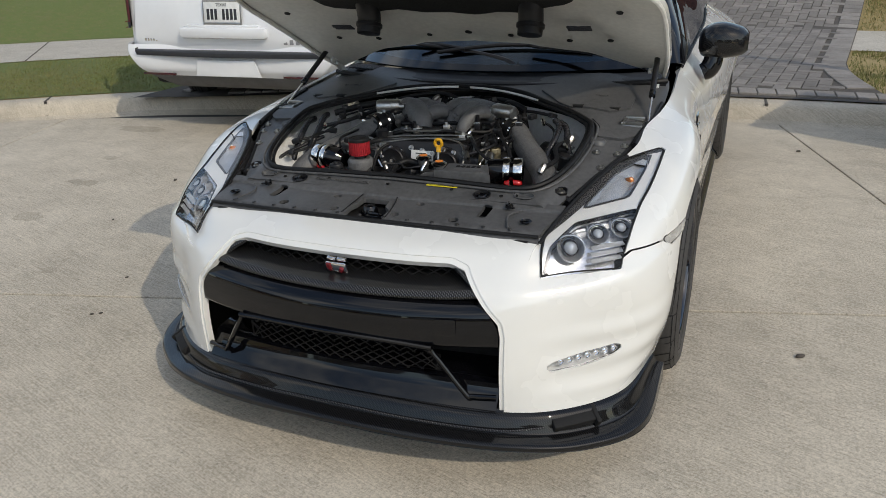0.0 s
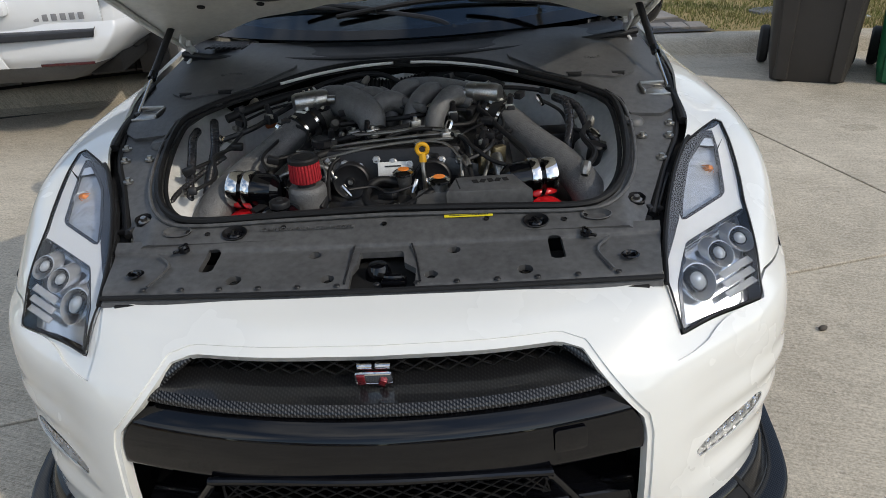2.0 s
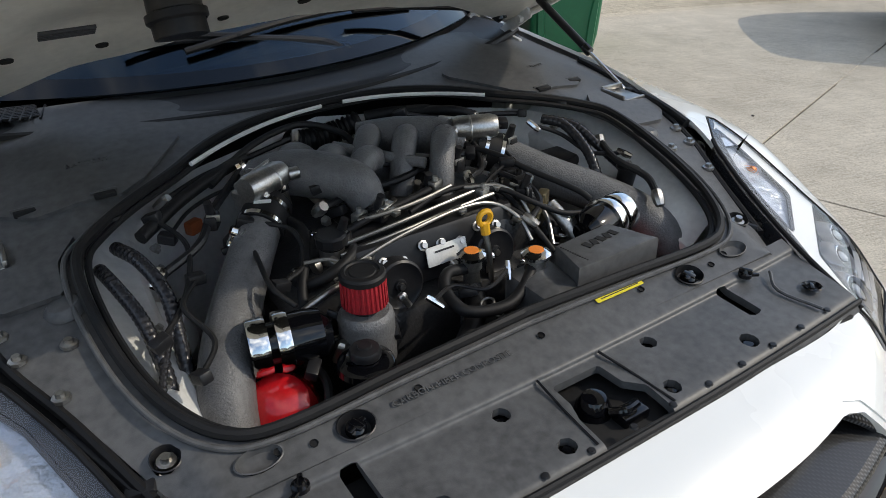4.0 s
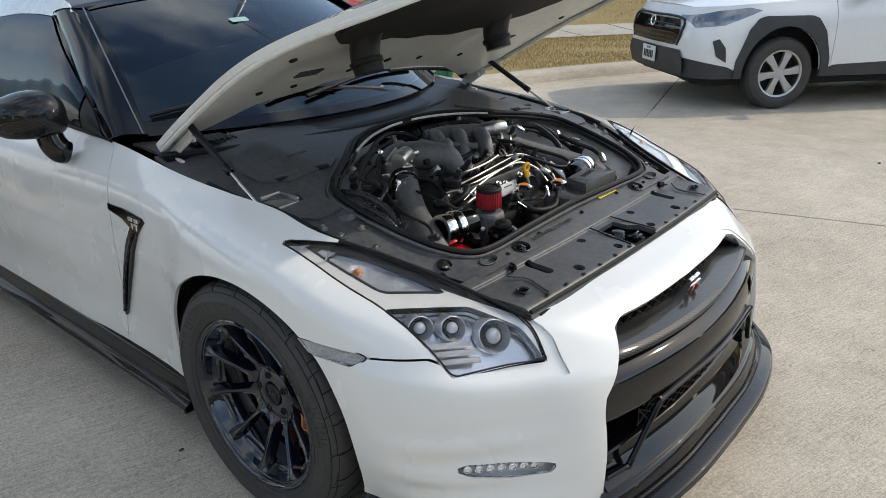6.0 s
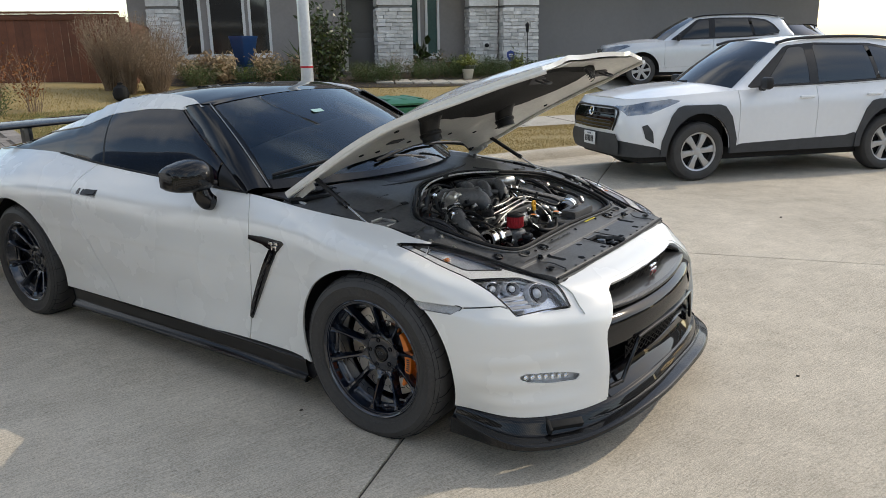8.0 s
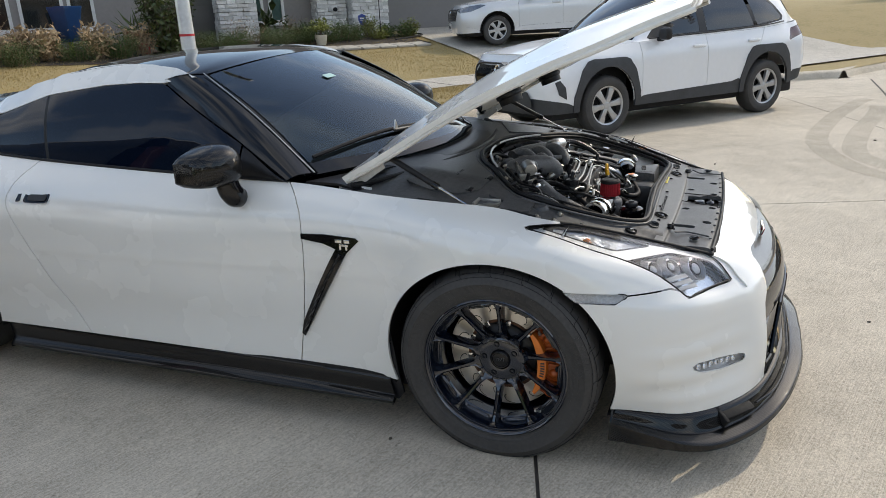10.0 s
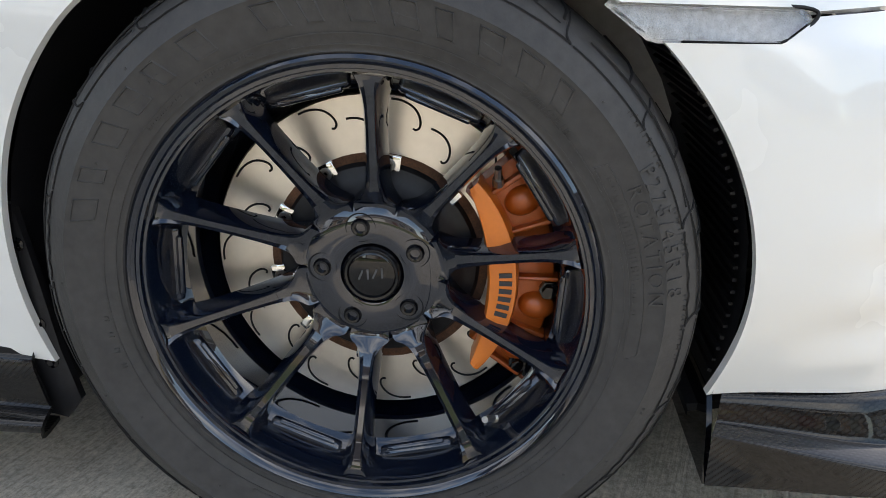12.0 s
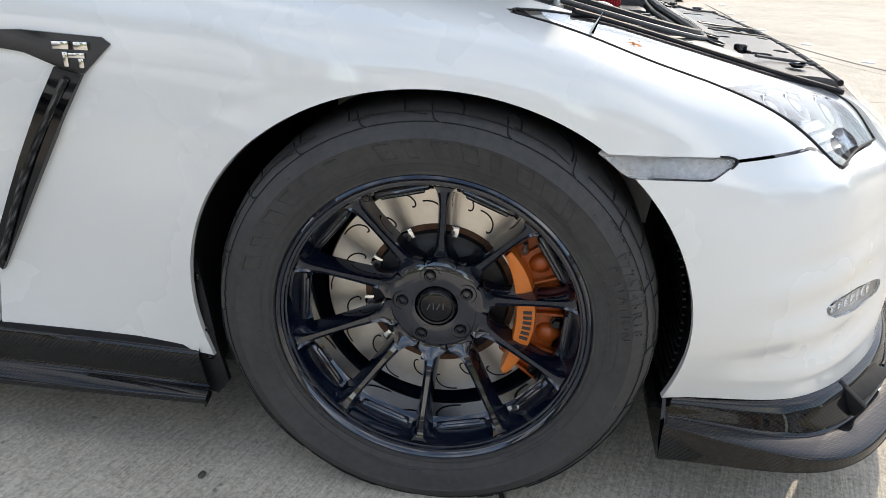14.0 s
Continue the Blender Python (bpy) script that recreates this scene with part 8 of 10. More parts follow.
def suv_wheel(m, parent, rim_mat, r=0.345):
    tyre = part("wheel", lathe([(0.60 * r, -0.02), (0.66 * r, 0.0), (0.80 * r, 0.012), (0.92 * r, 0.004), (0.985 * r, -0.02), (r, -0.05), (r, -0.16), (0.96 * r, -0.20), (0.6 * r, -0.21)], 48, closed=True), TYRE, parent, "black tyre on a silver alloy wheel")
    tyre.matrix_basis = m
    spokes = [lathe([(0.60 * r, -0.05), (0.605 * r, -0.005), (0.655 * r, 0.002), (0.665 * r, -0.012), (0.62 * r, -0.03)], 48), lathe([(0, -0.012), (0.08 * r, -0.012), (0.14 * r, -0.018), (0.18 * r, -0.03), (0.18 * r, -0.08)], 24)]
    for k in range(6):
        a = 60 * k + 12
        spokes.append(plate([(0.12 * r, -0.085 * r), (0.60 * r, -0.155 * r), (0.63 * r, -0.02 * r), (0.63 * r, 0.10 * r), (0.35 * r, 0.065 * r), (0.12 * r, 0.09 * r)], -0.05, -0.014, 0.006, pose(0, 0, 0, 0, 0, a)))
    part("rim", join(*spokes), rim_mat, tyre)
    part("brake", lathe([(0, -0.09), (0.60 * r, -0.09), (0.60 * r, -0.10)], 32), DARK, tyre)
    return tyre


def suv(name, label, m, s, paint, trim=True, group=""):
    """A parked estate-like car, nose towards local -y, front axle at the origin."""
    sx, sy, sz = s
    sc = Matrix.Diagonal((sx, sy, sz, 1))
    car2 = thing(name, label, "car", group, m)

    def put(nm, bm, material, lab="", both=False):
        bm.transform(sc)
        twin = bm.copy() if both else None
        ob = part(nm, bm, material, car2, lab)
        if both:
            part(nm, flip_x(twin), material, car2, lab)
        return ob

    def body():
        return surf([S_LOW, S_MID, S_UP, S_BELT], 8, 12)

    af = lambda p: 1 - math.hypot(p.y / 0.405, (p.z - 0.345) / 0.445)
    ar = lambda p: 1 - math.hypot((p.y - 2.62) / 0.405, (p.z - 0.345) / 0.445)
    low = lambda p: p.z - interp([(-0.95, 0.50), (-0.55, 0.42), (-0.42, 0.36), (0.4, 0.36), (0.55, 0.42), (2.0, 0.46), (2.15, 0.50), (2.2, 0.36), (3.0, 0.36), (3.15, 0.52), (3.6, 0.55)], p.y)
    d0, d1, d2 = (lambda p: p.y - 0.51), (lambda p: p.y - 1.57), (lambda p: p.y - interp([(0.3, 2.2), (0.7, 2.3), (1.1, 2.62)], p.z))
    lamp = inside([(-0.83, 0.775), (-0.60, 0.80), (-0.24, 0.935), (-0.36, 0.958), (-0.62, 0.93), (-0.88, 0.875)])
    tail = inside([(3.02, 0.90), (3.12, 1.06), (3.34, 1.10), (3.55, 1.08), (3.55, 1.0), (3.30, 0.97)])
    fog = inside([(-0.66, 0.52), (-0.56, 0.46), (-0.58, 0.60), (-0.64, 0.68), (-0.70, 0.66)])
    skip_lamp = lambda p: -lamp(p.y, p.z) if p.x > 0.45 else 1
    put("bumper", thicken(cut(cut(cut(cut(body(), lambda p: -0.18 - p.y), low), lambda p: -af(p)), skip_lamp), 0.02), paint, both=True)
    put("wing", thicken(cut(cut(cut(cut(cut(body(), lambda p: p.y + 0.182), lambda p: -d0(p) - 0.003), low), lambda p: -af(p)), skip_lamp), 0.02), paint, both=True)
    put("door", thicken(cut(cut(cut(body(), lambda p: d0(p) - 0.003), lambda p: -d1(p) - 0.003), low), 0.02), paint, both=True)
    put("door", thicken(cut(cut(cut(body(), lambda p: d1(p) - 0.003), lambda p: -d2(p) - 0.003), low), 0.02), paint, both=True)
    put("rear_quarter", thicken(cut(cut(cut(cut(body(), lambda p: d2(p) - 0.003), low), lambda p: -ar(p)), lambda p: -tail(p.y, p.z)), 0.02), paint, both=True)
    put("sill_cladding" if trim else "sill", thicken(cut(cut(cut(body(), lambda p: -low(p) - 0.002), lambda p: -af(p)), lambda p: -ar(p)), 0.02), CLADDING if trim else paint, both=True)
    put("headlamp", cut(surf([S_LOW, S_MID, S_UP, S_BELT], 16, 14), lambda p: lamp(p.y, p.z) if p.x > 0.45 else -1), LAMPGLASS, "dark headlamp with a chrome element", True)
    put("headlamp_element", join(*[lathe([(0.0, -0.02), (0.03, 0.0), (0.034, 0.004)], 16, pose(0.70 + 0.035 * k, -0.735 + 0.085 * k, 0.855 + 0.012 * k, 80, 0, 50)) for k in range(3)]), REFLECT, both=True)
    put("tail_lamp", cut(body(), lambda p: tail(p.y, p.z)), TAIL, "red tail lamp", True)
    if trim:
        for c, a in ((0.0, af), (2.62, ar)):
            outer = inside([(c - 0.485, 0.28), (c - 0.475, 0.48), (c - 0.37, 0.77), (c - 0.29, 0.865), (c - 0.22, 0.885), (c + 0.24, 0.885), (c + 0.31, 0.86), (c + 0.40, 0.74), (c + 0.48, 0.48), (c + 0.49, 0.28)])
            flare = cut(cut(surf([S_LOW, S_MID, S_UP, S_BELT], 16, 14), lambda p: outer(p.y, p.z)), lambda p: -a(p))
            for v in flare.verts:
                v.co.x += 0.016
            put("arch_trim", thicken(flare, 0.03), CLADDING, "angular grey plastic arch trim", both=True)
        fog_bm = cut(surf([S_LOW, S_MID, S_UP, S_BELT], 22, 20), lambda p: fog(p.y, p.z) if p.x > 0.4 else -1)
        fog_bm.transform(Matrix.Translation((0.006, -0.008, 0)))
        put("fog_trim", fog_bm, CLADDING, "dark bumper corner trim", both=True)
        put("lower_grille", surf([[(-0.62, -0.885, 0.32), (0, -0.915, 0.32), (0.62, -0.885, 0.32)], [(-0.66, -0.905, 0.45), (0, -0.945, 0.45), (0.66, -0.905, 0.45)], [(-0.60, -0.915, 0.56), (0, -0.945, 0.56), (0.60, -0.915, 0.56)]], 4, 8), CLADDING)
    put("grille", surf([[(-0.50, -0.925, 0.60), (0, -0.952, 0.60), (0.50, -0.925, 0.60)], [(-0.56, -0.915, 0.72), (0, -0.942, 0.72), (0.56, -0.915, 0.72)], [(-0.50, -0.885, 0.84), (0, -0.912, 0.84), (0.50, -0.885, 0.84)]], 4, 8), BLACK_GLOSS, "black honeycomb grille")
    put("grille_bars", join(*[tube([(-0.50, -0.93 + 0.02 * abs(k), 0.63 + 0.04 * k), (0, -0.957 + 0.004 * k, 0.63 + 0.04 * k), (0.50, -0.93, 0.63 + 0.04 * k)], 0.007, 6, 4) for k in range(5)]), CLADDING)
    put("grille_frame", tube([(-0.53, -0.915, 0.60), (-0.585, -0.905, 0.72), (-0.53, -0.875, 0.85), (0, -0.915, 0.865), (0.53, -0.875, 0.85), (0.585, -0.905, 0.72), (0.53, -0.915, 0.60)], 0.012, 8, 5), BLACK_SATIN)
    put("badge", lathe([(0.035, 0.0), (0.05, 0.008), (0.058, 0.0)], 20, pose(0, -0.945, 0.80, 80)), CHROME)
    pl = put("number_plate", box(0.31, 0.012, 0.155, 0.004, pose(0, -0.962, 0.47)), PAPER, "white number plate")
    for k in range(6):
        b = box(0.026, 0.004, 0.075, 0.001, pose(-0.1 + 0.04 * k, -0.970, 0.462))
        put("plate_mark", b, INK)
    put("plate_header", box(0.10, 0.004, 0.02, 0.001, pose(0, -0.970, 0.525)), GREY_PRINT)
    put("bonnet", thicken(surf([[(-0.56, -0.79, 0.957), (-0.28, -0.812, 0.968), (0, -0.818, 0.970), (0.28, -0.812, 0.968), (0.56, -0.79, 0.957)], [(-0.735, -0.60, 0.970), (-0.38, -0.58, 1.012), (0, -0.58, 1.018), (0.38, -0.58, 1.012), (0.735, -0.60, 0.970)], [(-0.815, -0.3, 0.992), (-0.42, -0.25, 1.062), (0, -0.25, 1.068), (0.42, -0.25, 1.062), (0.815, -0.3, 0.992)], [(-0.83, 0.1, 1.015), (-0.43, 0.12, 1.095), (0, 0.12, 1.10), (0.43, 0.12, 1.095), (0.83, 0.1, 1.015)], [(-0.835, 0.55, 1.034), (-0.45, 0.32, 1.10), (0, 0.25, 1.11), (0.45, 0.32, 1.10), (0.835, 0.55, 1.034)]], 6, 6), 0.015), paint)

    def glasshouse():
        rows = []
        for j in range(7):
            v = j / 6
            row = []
            for i in range(41):
                y = 0.50 + 2.86 * i / 40
                lo = (interp([(0.50, 0.835), (2.6, 0.83), (3.05, 0.79), (3.36, 0.68)], y), interp([(0.50, 1.033), (1.3, 1.05), (2.0, 1.065), (2.62, 1.09), (3.05, 1.12), (3.36, 1.15)], y))
                hi = (interp([(q[1], q[0]) for q in S_ROOF], y), interp([(q[1], q[2]) for q in S_ROOF], y))
                row.append((lo[0] + (hi[0] - lo[0]) * v + 0.03 * math.sin(math.pi * v) * min(1, (hi[1] - lo[1]) * 3), y, lo[1] + (hi[1] - lo[1]) * v))
            rows.append(row)
        return surf(rows, 2, 1)

    wins = [inside([(0.87, 1.083), (1.49, 1.093), (1.49, 1.53), (1.28, 1.505)]), inside([(1.61, 1.096), (2.44, 1.12), (2.34, 1.525), (1.61, 1.54)]), inside([(2.49, 1.125), (2.96, 1.18), (2.99, 1.22), (2.86, 1.37), (2.70, 1.47), (2.40, 1.52)])]
    anyw = lambda p: max(w(p.y, p.z) for w in wins)
    dlo = inside([(0.64, 1.060), (1.6, 1.075), (2.5, 1.105), (3.0, 1.165), (3.03, 1.22), (2.90, 1.38), (2.74, 1.49), (2.42, 1.545), (1.64, 1.56), (1.24, 1.53)])
    put("pillar", thicken(cut(glasshouse(), lambda p: -dlo(p.y, p.z)), 0.01), paint, both=True)
    put("window_surround", thicken(cut(cut(glasshouse(), lambda p: dlo(p.y, p.z)), lambda p: -anyw(p)), 0.01), BLACK_SATIN, "black window surround", both=True)
    for w in wins:
        put("side_window", cut(glasshouse(), lambda p: w(p.y, p.z) - 0.004), CARGLASS, "dark side window", True)
    put("window_bar", tube([(0.842, 0.66, 1.062), (0.845, 1.3, 1.075), (0.842, 2.0, 1.092), (0.838, 2.62, 1.118), (0.81, 3.0, 1.150)], 0.008, 6, 6), BLACK_SATIN, both=True)
    put("windscreen", surf([[(-0.72, 0.50, 1.05), (-0.35, 0.34, 1.09), (0, 0.28, 1.10), (0.35, 0.34, 1.09), (0.72, 0.50, 1.05)], [(-0.66, 0.83, 1.31), (-0.33, 0.72, 1.36), (0, 0.68, 1.37), (0.33, 0.72, 1.36), (0.66, 0.83, 1.31)], [(-0.60, 1.18, 1.545), (-0.3, 1.12, 1.585), (0, 1.10, 1.595), (0.3, 1.12, 1.585), (0.60, 1.18, 1.545)]], 6, 6), CARGLASS, "dark windscreen reflecting the sky")
    put("roof", thicken(surf([[(-0.59, 1.18, 1.55), (0, 1.10, 1.60), (0.59, 1.18, 1.55)], [(-0.585, 1.7, 1.61), (0, 1.7, 1.655), (0.585, 1.7, 1.61)], [(-0.585, 2.4, 1.605), (0, 2.4, 1.655), (0.585, 2.4, 1.605)], [(-0.58, 2.9, 1.56), (0, 2.95, 1.61), (0.58, 2.9, 1.56)], [(-0.56, 3.15, 1.52), (0, 3.28, 1.56), (0.56, 3.15, 1.52)]], 5, 8), 0.02), paint)
    put("roof_rail", tube([(0.60, 1.13, 1.56), (0.605, 1.4, 1.61), (0.605, 2.1, 1.63), (0.60, 2.7, 1.605), (0.585, 3.0, 1.56)], 0.018, 8, 5), BLACK_SATIN, both=True)
    put("rear_screen", surf([[(-0.56, 3.14, 1.50), (0, 3.22, 1.53), (0.56, 3.14, 1.50)], [(-0.62, 3.38, 1.17), (0, 3.44, 1.17), (0.62, 3.38, 1.17)]], 4, 6), CARGLASS)
    put("mirror", join(box(0.16, 0.10, 0.14, 0.035, pose(0.985, 0.78, 1.11, 0, 0, -8)), box(0.10, 0.05, 0.06, 0.02, pose(0.885, 0.80, 1.05))), BLACK_SATIN, "black door mirror", True)
    for y in (1.40, 2.34):
        put("door_handle", box(0.03, 0.20, 0.035, 0.012, pose(0.918, y, 0.935 + 0.01 * (y > 2))), paint, both=True)
    put("wiper", tube([(0.1, 0.28, 1.125), (-0.2, 0.34, 1.12), (-0.5, 0.44, 1.10)], 0.010, 6), BLACK_SATIN)
    put("underbody", join(box(1.55, 4.0, 0.16, 0.03, pose(0, 1.3, 0.30)), box(1.5, 0.9, 0.55, 0.05, pose(0, -0.02, 0.62)), box(1.5, 1.9, 0.5, 0.05, pose(0, 1.9, 0.66))), DARK)
    r = 0.345 * sz
    for sgn in (1, -1):
        for y in (0.0, 2.62):
            mm = Matrix.Translation((sgn * 0.905 * sx, y * sy, r)) @ (Matrix(((0, 0, 1, 0), (1, 0, 0, 0), (0, 1, 0, 0), (0, 0, 0, 1))) if sgn > 0 else Matrix(((0, 0, -1, 0), (-1, 0, 0, 0), (0, 1, 0, 0), (0, 0, 0, 1))))
            suv_wheel(mm, car2, SILVER, r)
    return car2


crossover = suv("crossover", "white crossover with grey plastic cladding, parked on the street", pose(6.42, 1.32, 0, 0, 0, -131.6), (1, 1, 1), SUVWHITE)
suv("estate_car", "pale silver-white sport utility car on the drive", pose(15.75, 5.2, 0.70, 0, 0, -151) , (1.04, 1.06, 1.0), mat("silver_white_paint", (0.66, 0.68, 0.70), 0.25, 0.2, 0.03, 2, coat=0.7), False)
suv("far_car", "dark grey sport utility car on a far drive", pose(19.6, 1.4, 0.55, 0, 0, -40), (1.0, 1.0, 1.0), mat("dark_grey_paint", (0.07, 0.075, 0.08), 0.25, 0.3, 0.05, 2, coat=0.7), False)


# -- the large white wagon, seen from behind
def big_wagon():
    m = pose(-2.68, 2.20, 0, 0, 0, 6)
    w = thing("large_wagon", "large white family wagon seen from behind, on a drive", "car", m=m)

    def put(nm, bm, material, lab="", parent=None):
        return part(nm, bm, material, parent or w, lab)

    # local: x to the right of the tail as seen, y forward, z up
    half = [(0.0, 0.05), (0.60, 0.052), (0.86, 0.060), (0.93, 0.10), (0.99, 0.30), (1.02, 0.8), (1.02, 1.6), (1.02, 3.0), (1.0, 4.4), (0.9, 5.1)]

    def rows(zs, inset, tail):
        out = []
        for z, i, t in zip(zs, inset, tail):
            out.append([(max(0.0, x - i), y + t * max(0, 1 - y / 0.8), z) for x, y in half])
        return out
    skin = lambda zs, ins, tl: surf(rows(zs, ins, tl), 5, 8)
    arch = lambda p: 1 - math.hypot((p.y - 1.22) / 0.44, (p.z - 0.41) / 0.46)
    for s in (1, -1):
        f = (lambda b: b) if s > 0 else flip_x
        put("lower_bumper", f(thicken(cut(skin([0.36, 0.41, 0.46], [0.34, 0.26, 0.17], [0.10, 0.04, 0.0]), lambda p: -arch(p)), 0.02)), mat("grey_lower_trim", (0.10, 0.10, 0.10), 0.6, 0, 0.2, 12) if s > 0 else bpy.data.materials["grey_lower_trim"])
        put("bumper", f(thicken(cut(cut(skin([0.462, 0.52, 0.60, 0.655, 0.70], [0.17, 0.10, 0.03, 0.0, 0.0], [0.0, -0.04, -0.04, -0.02, 0.0]), lambda p: -arch(p)), lambda p: 0.8 - p.y), 0.02)), SUVWHITE)
        put("body_side", f(thicken(cut(cut(skin([0.462, 0.60, 0.80, 1.05, 1.20], [0.02, 0.0, 0.0, 0.03, 0.06], [0.0, 0.0, 0.0, 0.0, 0.0]), lambda p: -arch(p)), lambda p: p.y - 0.803), 0.02)), SUVWHITE)
        put("tail_corner", f(thicken(cut(skin([0.66, 0.80, 1.0, 1.2], [0.015, 0.01, 0.02, 0.05], [0.06, 0.08, 0.09, 0.10]), lambda p: min(0.80 - p.y, p.x - 0.80)), 0.02)), SUVWHITE)
        put("tail_lamp", f(thicken(surf([[(0.945, 0.21, 0.86), (0.925, 0.13, 0.86), (0.875, 0.10, 0.86)], [(0.935, 0.23, 1.2), (0.915, 0.16, 1.2), (0.868, 0.14, 1.2)], [(0.885, 0.33, 1.62), (0.87, 0.28, 1.62), (0.84, 0.27, 1.62)]], 6, 6), 0.02)), TAIL, "tall red tail lamp")
        put("tail_lamp_base", f(thicken(surf([[(0.95, 0.23, 0.82), (0.93, 0.13, 0.82), (0.875, 0.098, 0.82)], [(0.95, 0.22, 0.865), (0.928, 0.128, 0.865), (0.875, 0.098, 0.865)]], 3, 6), 0.02)), CARGLASS)
        put("cabin_side", f(thicken(surf([[(0.96, 0.50, 1.2), (0.96, 2.5, 1.2), (0.94, 4.0, 1.15)], [(0.90, 0.50, 1.6), (0.90, 2.5, 1.6), (0.86, 3.5, 1.55)], [(0.80, 0.55, 1.9), (0.80, 2.5, 1.92), (0.76, 3.1, 1.86)]], 5, 8), 0.02)), CARGLASS, "dark side glass")
        put("reflector", f(box(0.30, 0.012, 0.016, 0.003, pose(0.62, 0.018, 0.478, 0, 0, 1))), TAIL)
        for x in (0.30, 0.68):
            put("sensor", f(lathe([(0.010, 0.0), (0.014, 0.002), (0.016, 0.0)], 14, pose(x, 0.026, 0.60, 90))), PRIMER)
        mm = Matrix.Translation((s * 1.0, 1.22, 0.40)) @ (Matrix(((0, 0, 1, 0), (1, 0, 0, 0), (0, 1, 0, 0), (0, 0, 0, 1))) if s > 0 else Matrix(((0, 0, -1, 0), (-1, 0, 0, 0), (0, 1, 0, 0), (0, 0, 0, 1))))
        suv_wheel(mm, w, SILVER, 0.40)
        grooves = join(*[lathe([(0.4025, -0.055 - 0.03 * k), (0.404, -0.06 - 0.03 * k), (0.4025, -0.065 - 0.03 * k)], 40) for k in range(4)])
        grooves.transform(mm)
        put("tread_groove", grooves, DARK)
        mud = box(0.20, 0.03, 0.26, 0.01, pose(s * 0.88, 0.80, 0.36))
        put("mud_guard", mud, BLACK_SATIN)
    gate = put("tailgate", thicken(surf([[(-0.84, 0.10, 0.675), (-0.42, 0.045, 0.675), (0, 0.04, 0.675), (0.42, 0.045, 0.675), (0.84, 0.10, 0.675)], [(-0.84, 0.09, 0.78), (-0.42, 0.035, 0.78), (0, 0.03, 0.78), (0.42, 0.035, 0.78), (0.84, 0.09, 0.78)], [(-0.83, 0.13, 1.0), (-0.42, 0.07, 1.0), (0, 0.065, 1.0), (0.42, 0.07, 1.0), (0.83, 0.13, 1.0)], [(-0.82, 0.20, 1.25), (-0.42, 0.15, 1.25), (0, 0.14, 1.25), (0.42, 0.15, 1.25), (0.82, 0.20, 1.25)]], 5, 6), 0.02), SUVWHITE, "white tailgate")
    # the recess's shade is mixed into a slightly darker copy of the white
    put("plate_recess", join(plate([(-0.36, 0.80), (0.36, 0.80), (0.42, 1.08), (-0.42, 1.08)], 0, 0.010, 0.006, pose(0, 0.062, 0.0, 86.5))), mat("shaded_white_paint", (0.70, 0.71, 0.72), 0.3, 0, 0.02, 3, coat=0.5), "white recess for the number plate", gate)
    put("gate_handle", join(box(0.74, 0.085, 0.085, 0.025, pose(0, 0.022, 0.800)), box(0.62, 0.05, 0.03, 0.012, pose(0, 0.030, 0.845))), SUVWHITE, "", gate)
    pl = put("number_plate", box(0.305, 0.012, 0.16, 0.004, pose(0, 0.035, 0.945, -6)), PAPER, "white number plate in a dark frame", gate)
    put("plate_frame", join(box(0.325, 0.014, 0.02, 0.004, pose(0, 0.026, 0.868, -6)), box(0.325, 0.01, 0.012, 0.003, pose(0, 0.044, 1.03, -6)), box(0.012, 0.01, 0.17, 0.003, pose(0.158, 0.036, 0.945, -6)), box(0.012, 0.01, 0.17, 0.003, pose(-0.158, 0.036, 0.945, -6))), STEEL, "", gate)
    for k in range(8):
        if k != 3:
            put("plate_mark", box(0.022, 0.004, 0.078, 0.001, pose(-0.115 + 0.033 * k, 0.0275, 0.935, -6)), INK, "", gate)
    lettering("TEXAS", 0.032, 0.001, pose(0, 0.0335, 1.002, 84), INK, gate, "plate_word")
    for k in range(6):
        put("badge_mark", box(0.030, 0.006, 0.038, 0.002, pose(0.50 + 0.048 * k, 0.046 + 0.004 * k, 0.735, 0, 0, 5)), GREY_PRINT, "", gate)
    for k in range(8):
        put("badge_mark", box(0.018, 0.006, 0.022, 0.002, pose(-0.74 + 0.027 * k, 0.075 - 0.003 * k, 0.735, 0, 0, -7)), CHROME, "", gate)
    put("step_strip", thicken(surf([[(-0.80, 0.09, 0.668), (0, 0.045, 0.668), (0.80, 0.09, 0.668)], [(-0.81, 0.02, 0.662), (0, -0.035, 0.662), (0.81, 0.02, 0.662)], [(-0.80, 0.018, 0.625), (0, -0.04, 0.625), (0.80, 0.018, 0.625)]], 4, 8), 0.01), mat("dark_step_plastic", (0.035, 0.038, 0.045), 0.45, 0, 0.2, 20, 0.2, 400), "dark bumper step strip")
    put("hitch_cover", join(plate([(-0.27, 0.475), (0.30, 0.475), (0.25, 0.60), (-0.24, 0.60)], 0, 0.012, 0.006, pose(0, -0.004, 0, 90))), SUVWHITE, "white hitch cover panel")
    put("body_core", join(box(1.8, 4.3, 0.7, 0.1, pose(0, 2.6, 0.78)), box(1.55, 2.4, 0.6, 0.1, pose(0, 1.9, 1.5)), box(1.7, 1.0, 0.2, 0.05, pose(0, 0.75, 0.45))), DARK)
    put("roof", thicken(surf([[(-0.80, 0.50, 1.90), (0, 0.42, 1.94), (0.80, 0.50, 1.90)], [(-0.80, 1.8, 1.93), (0, 1.8, 1.97), (0.80, 1.8, 1.93)], [(-0.76, 3.1, 1.86), (0, 3.1, 1.90), (0.76, 3.1, 1.86)]], 5, 6), 0.03), SUVWHITE)
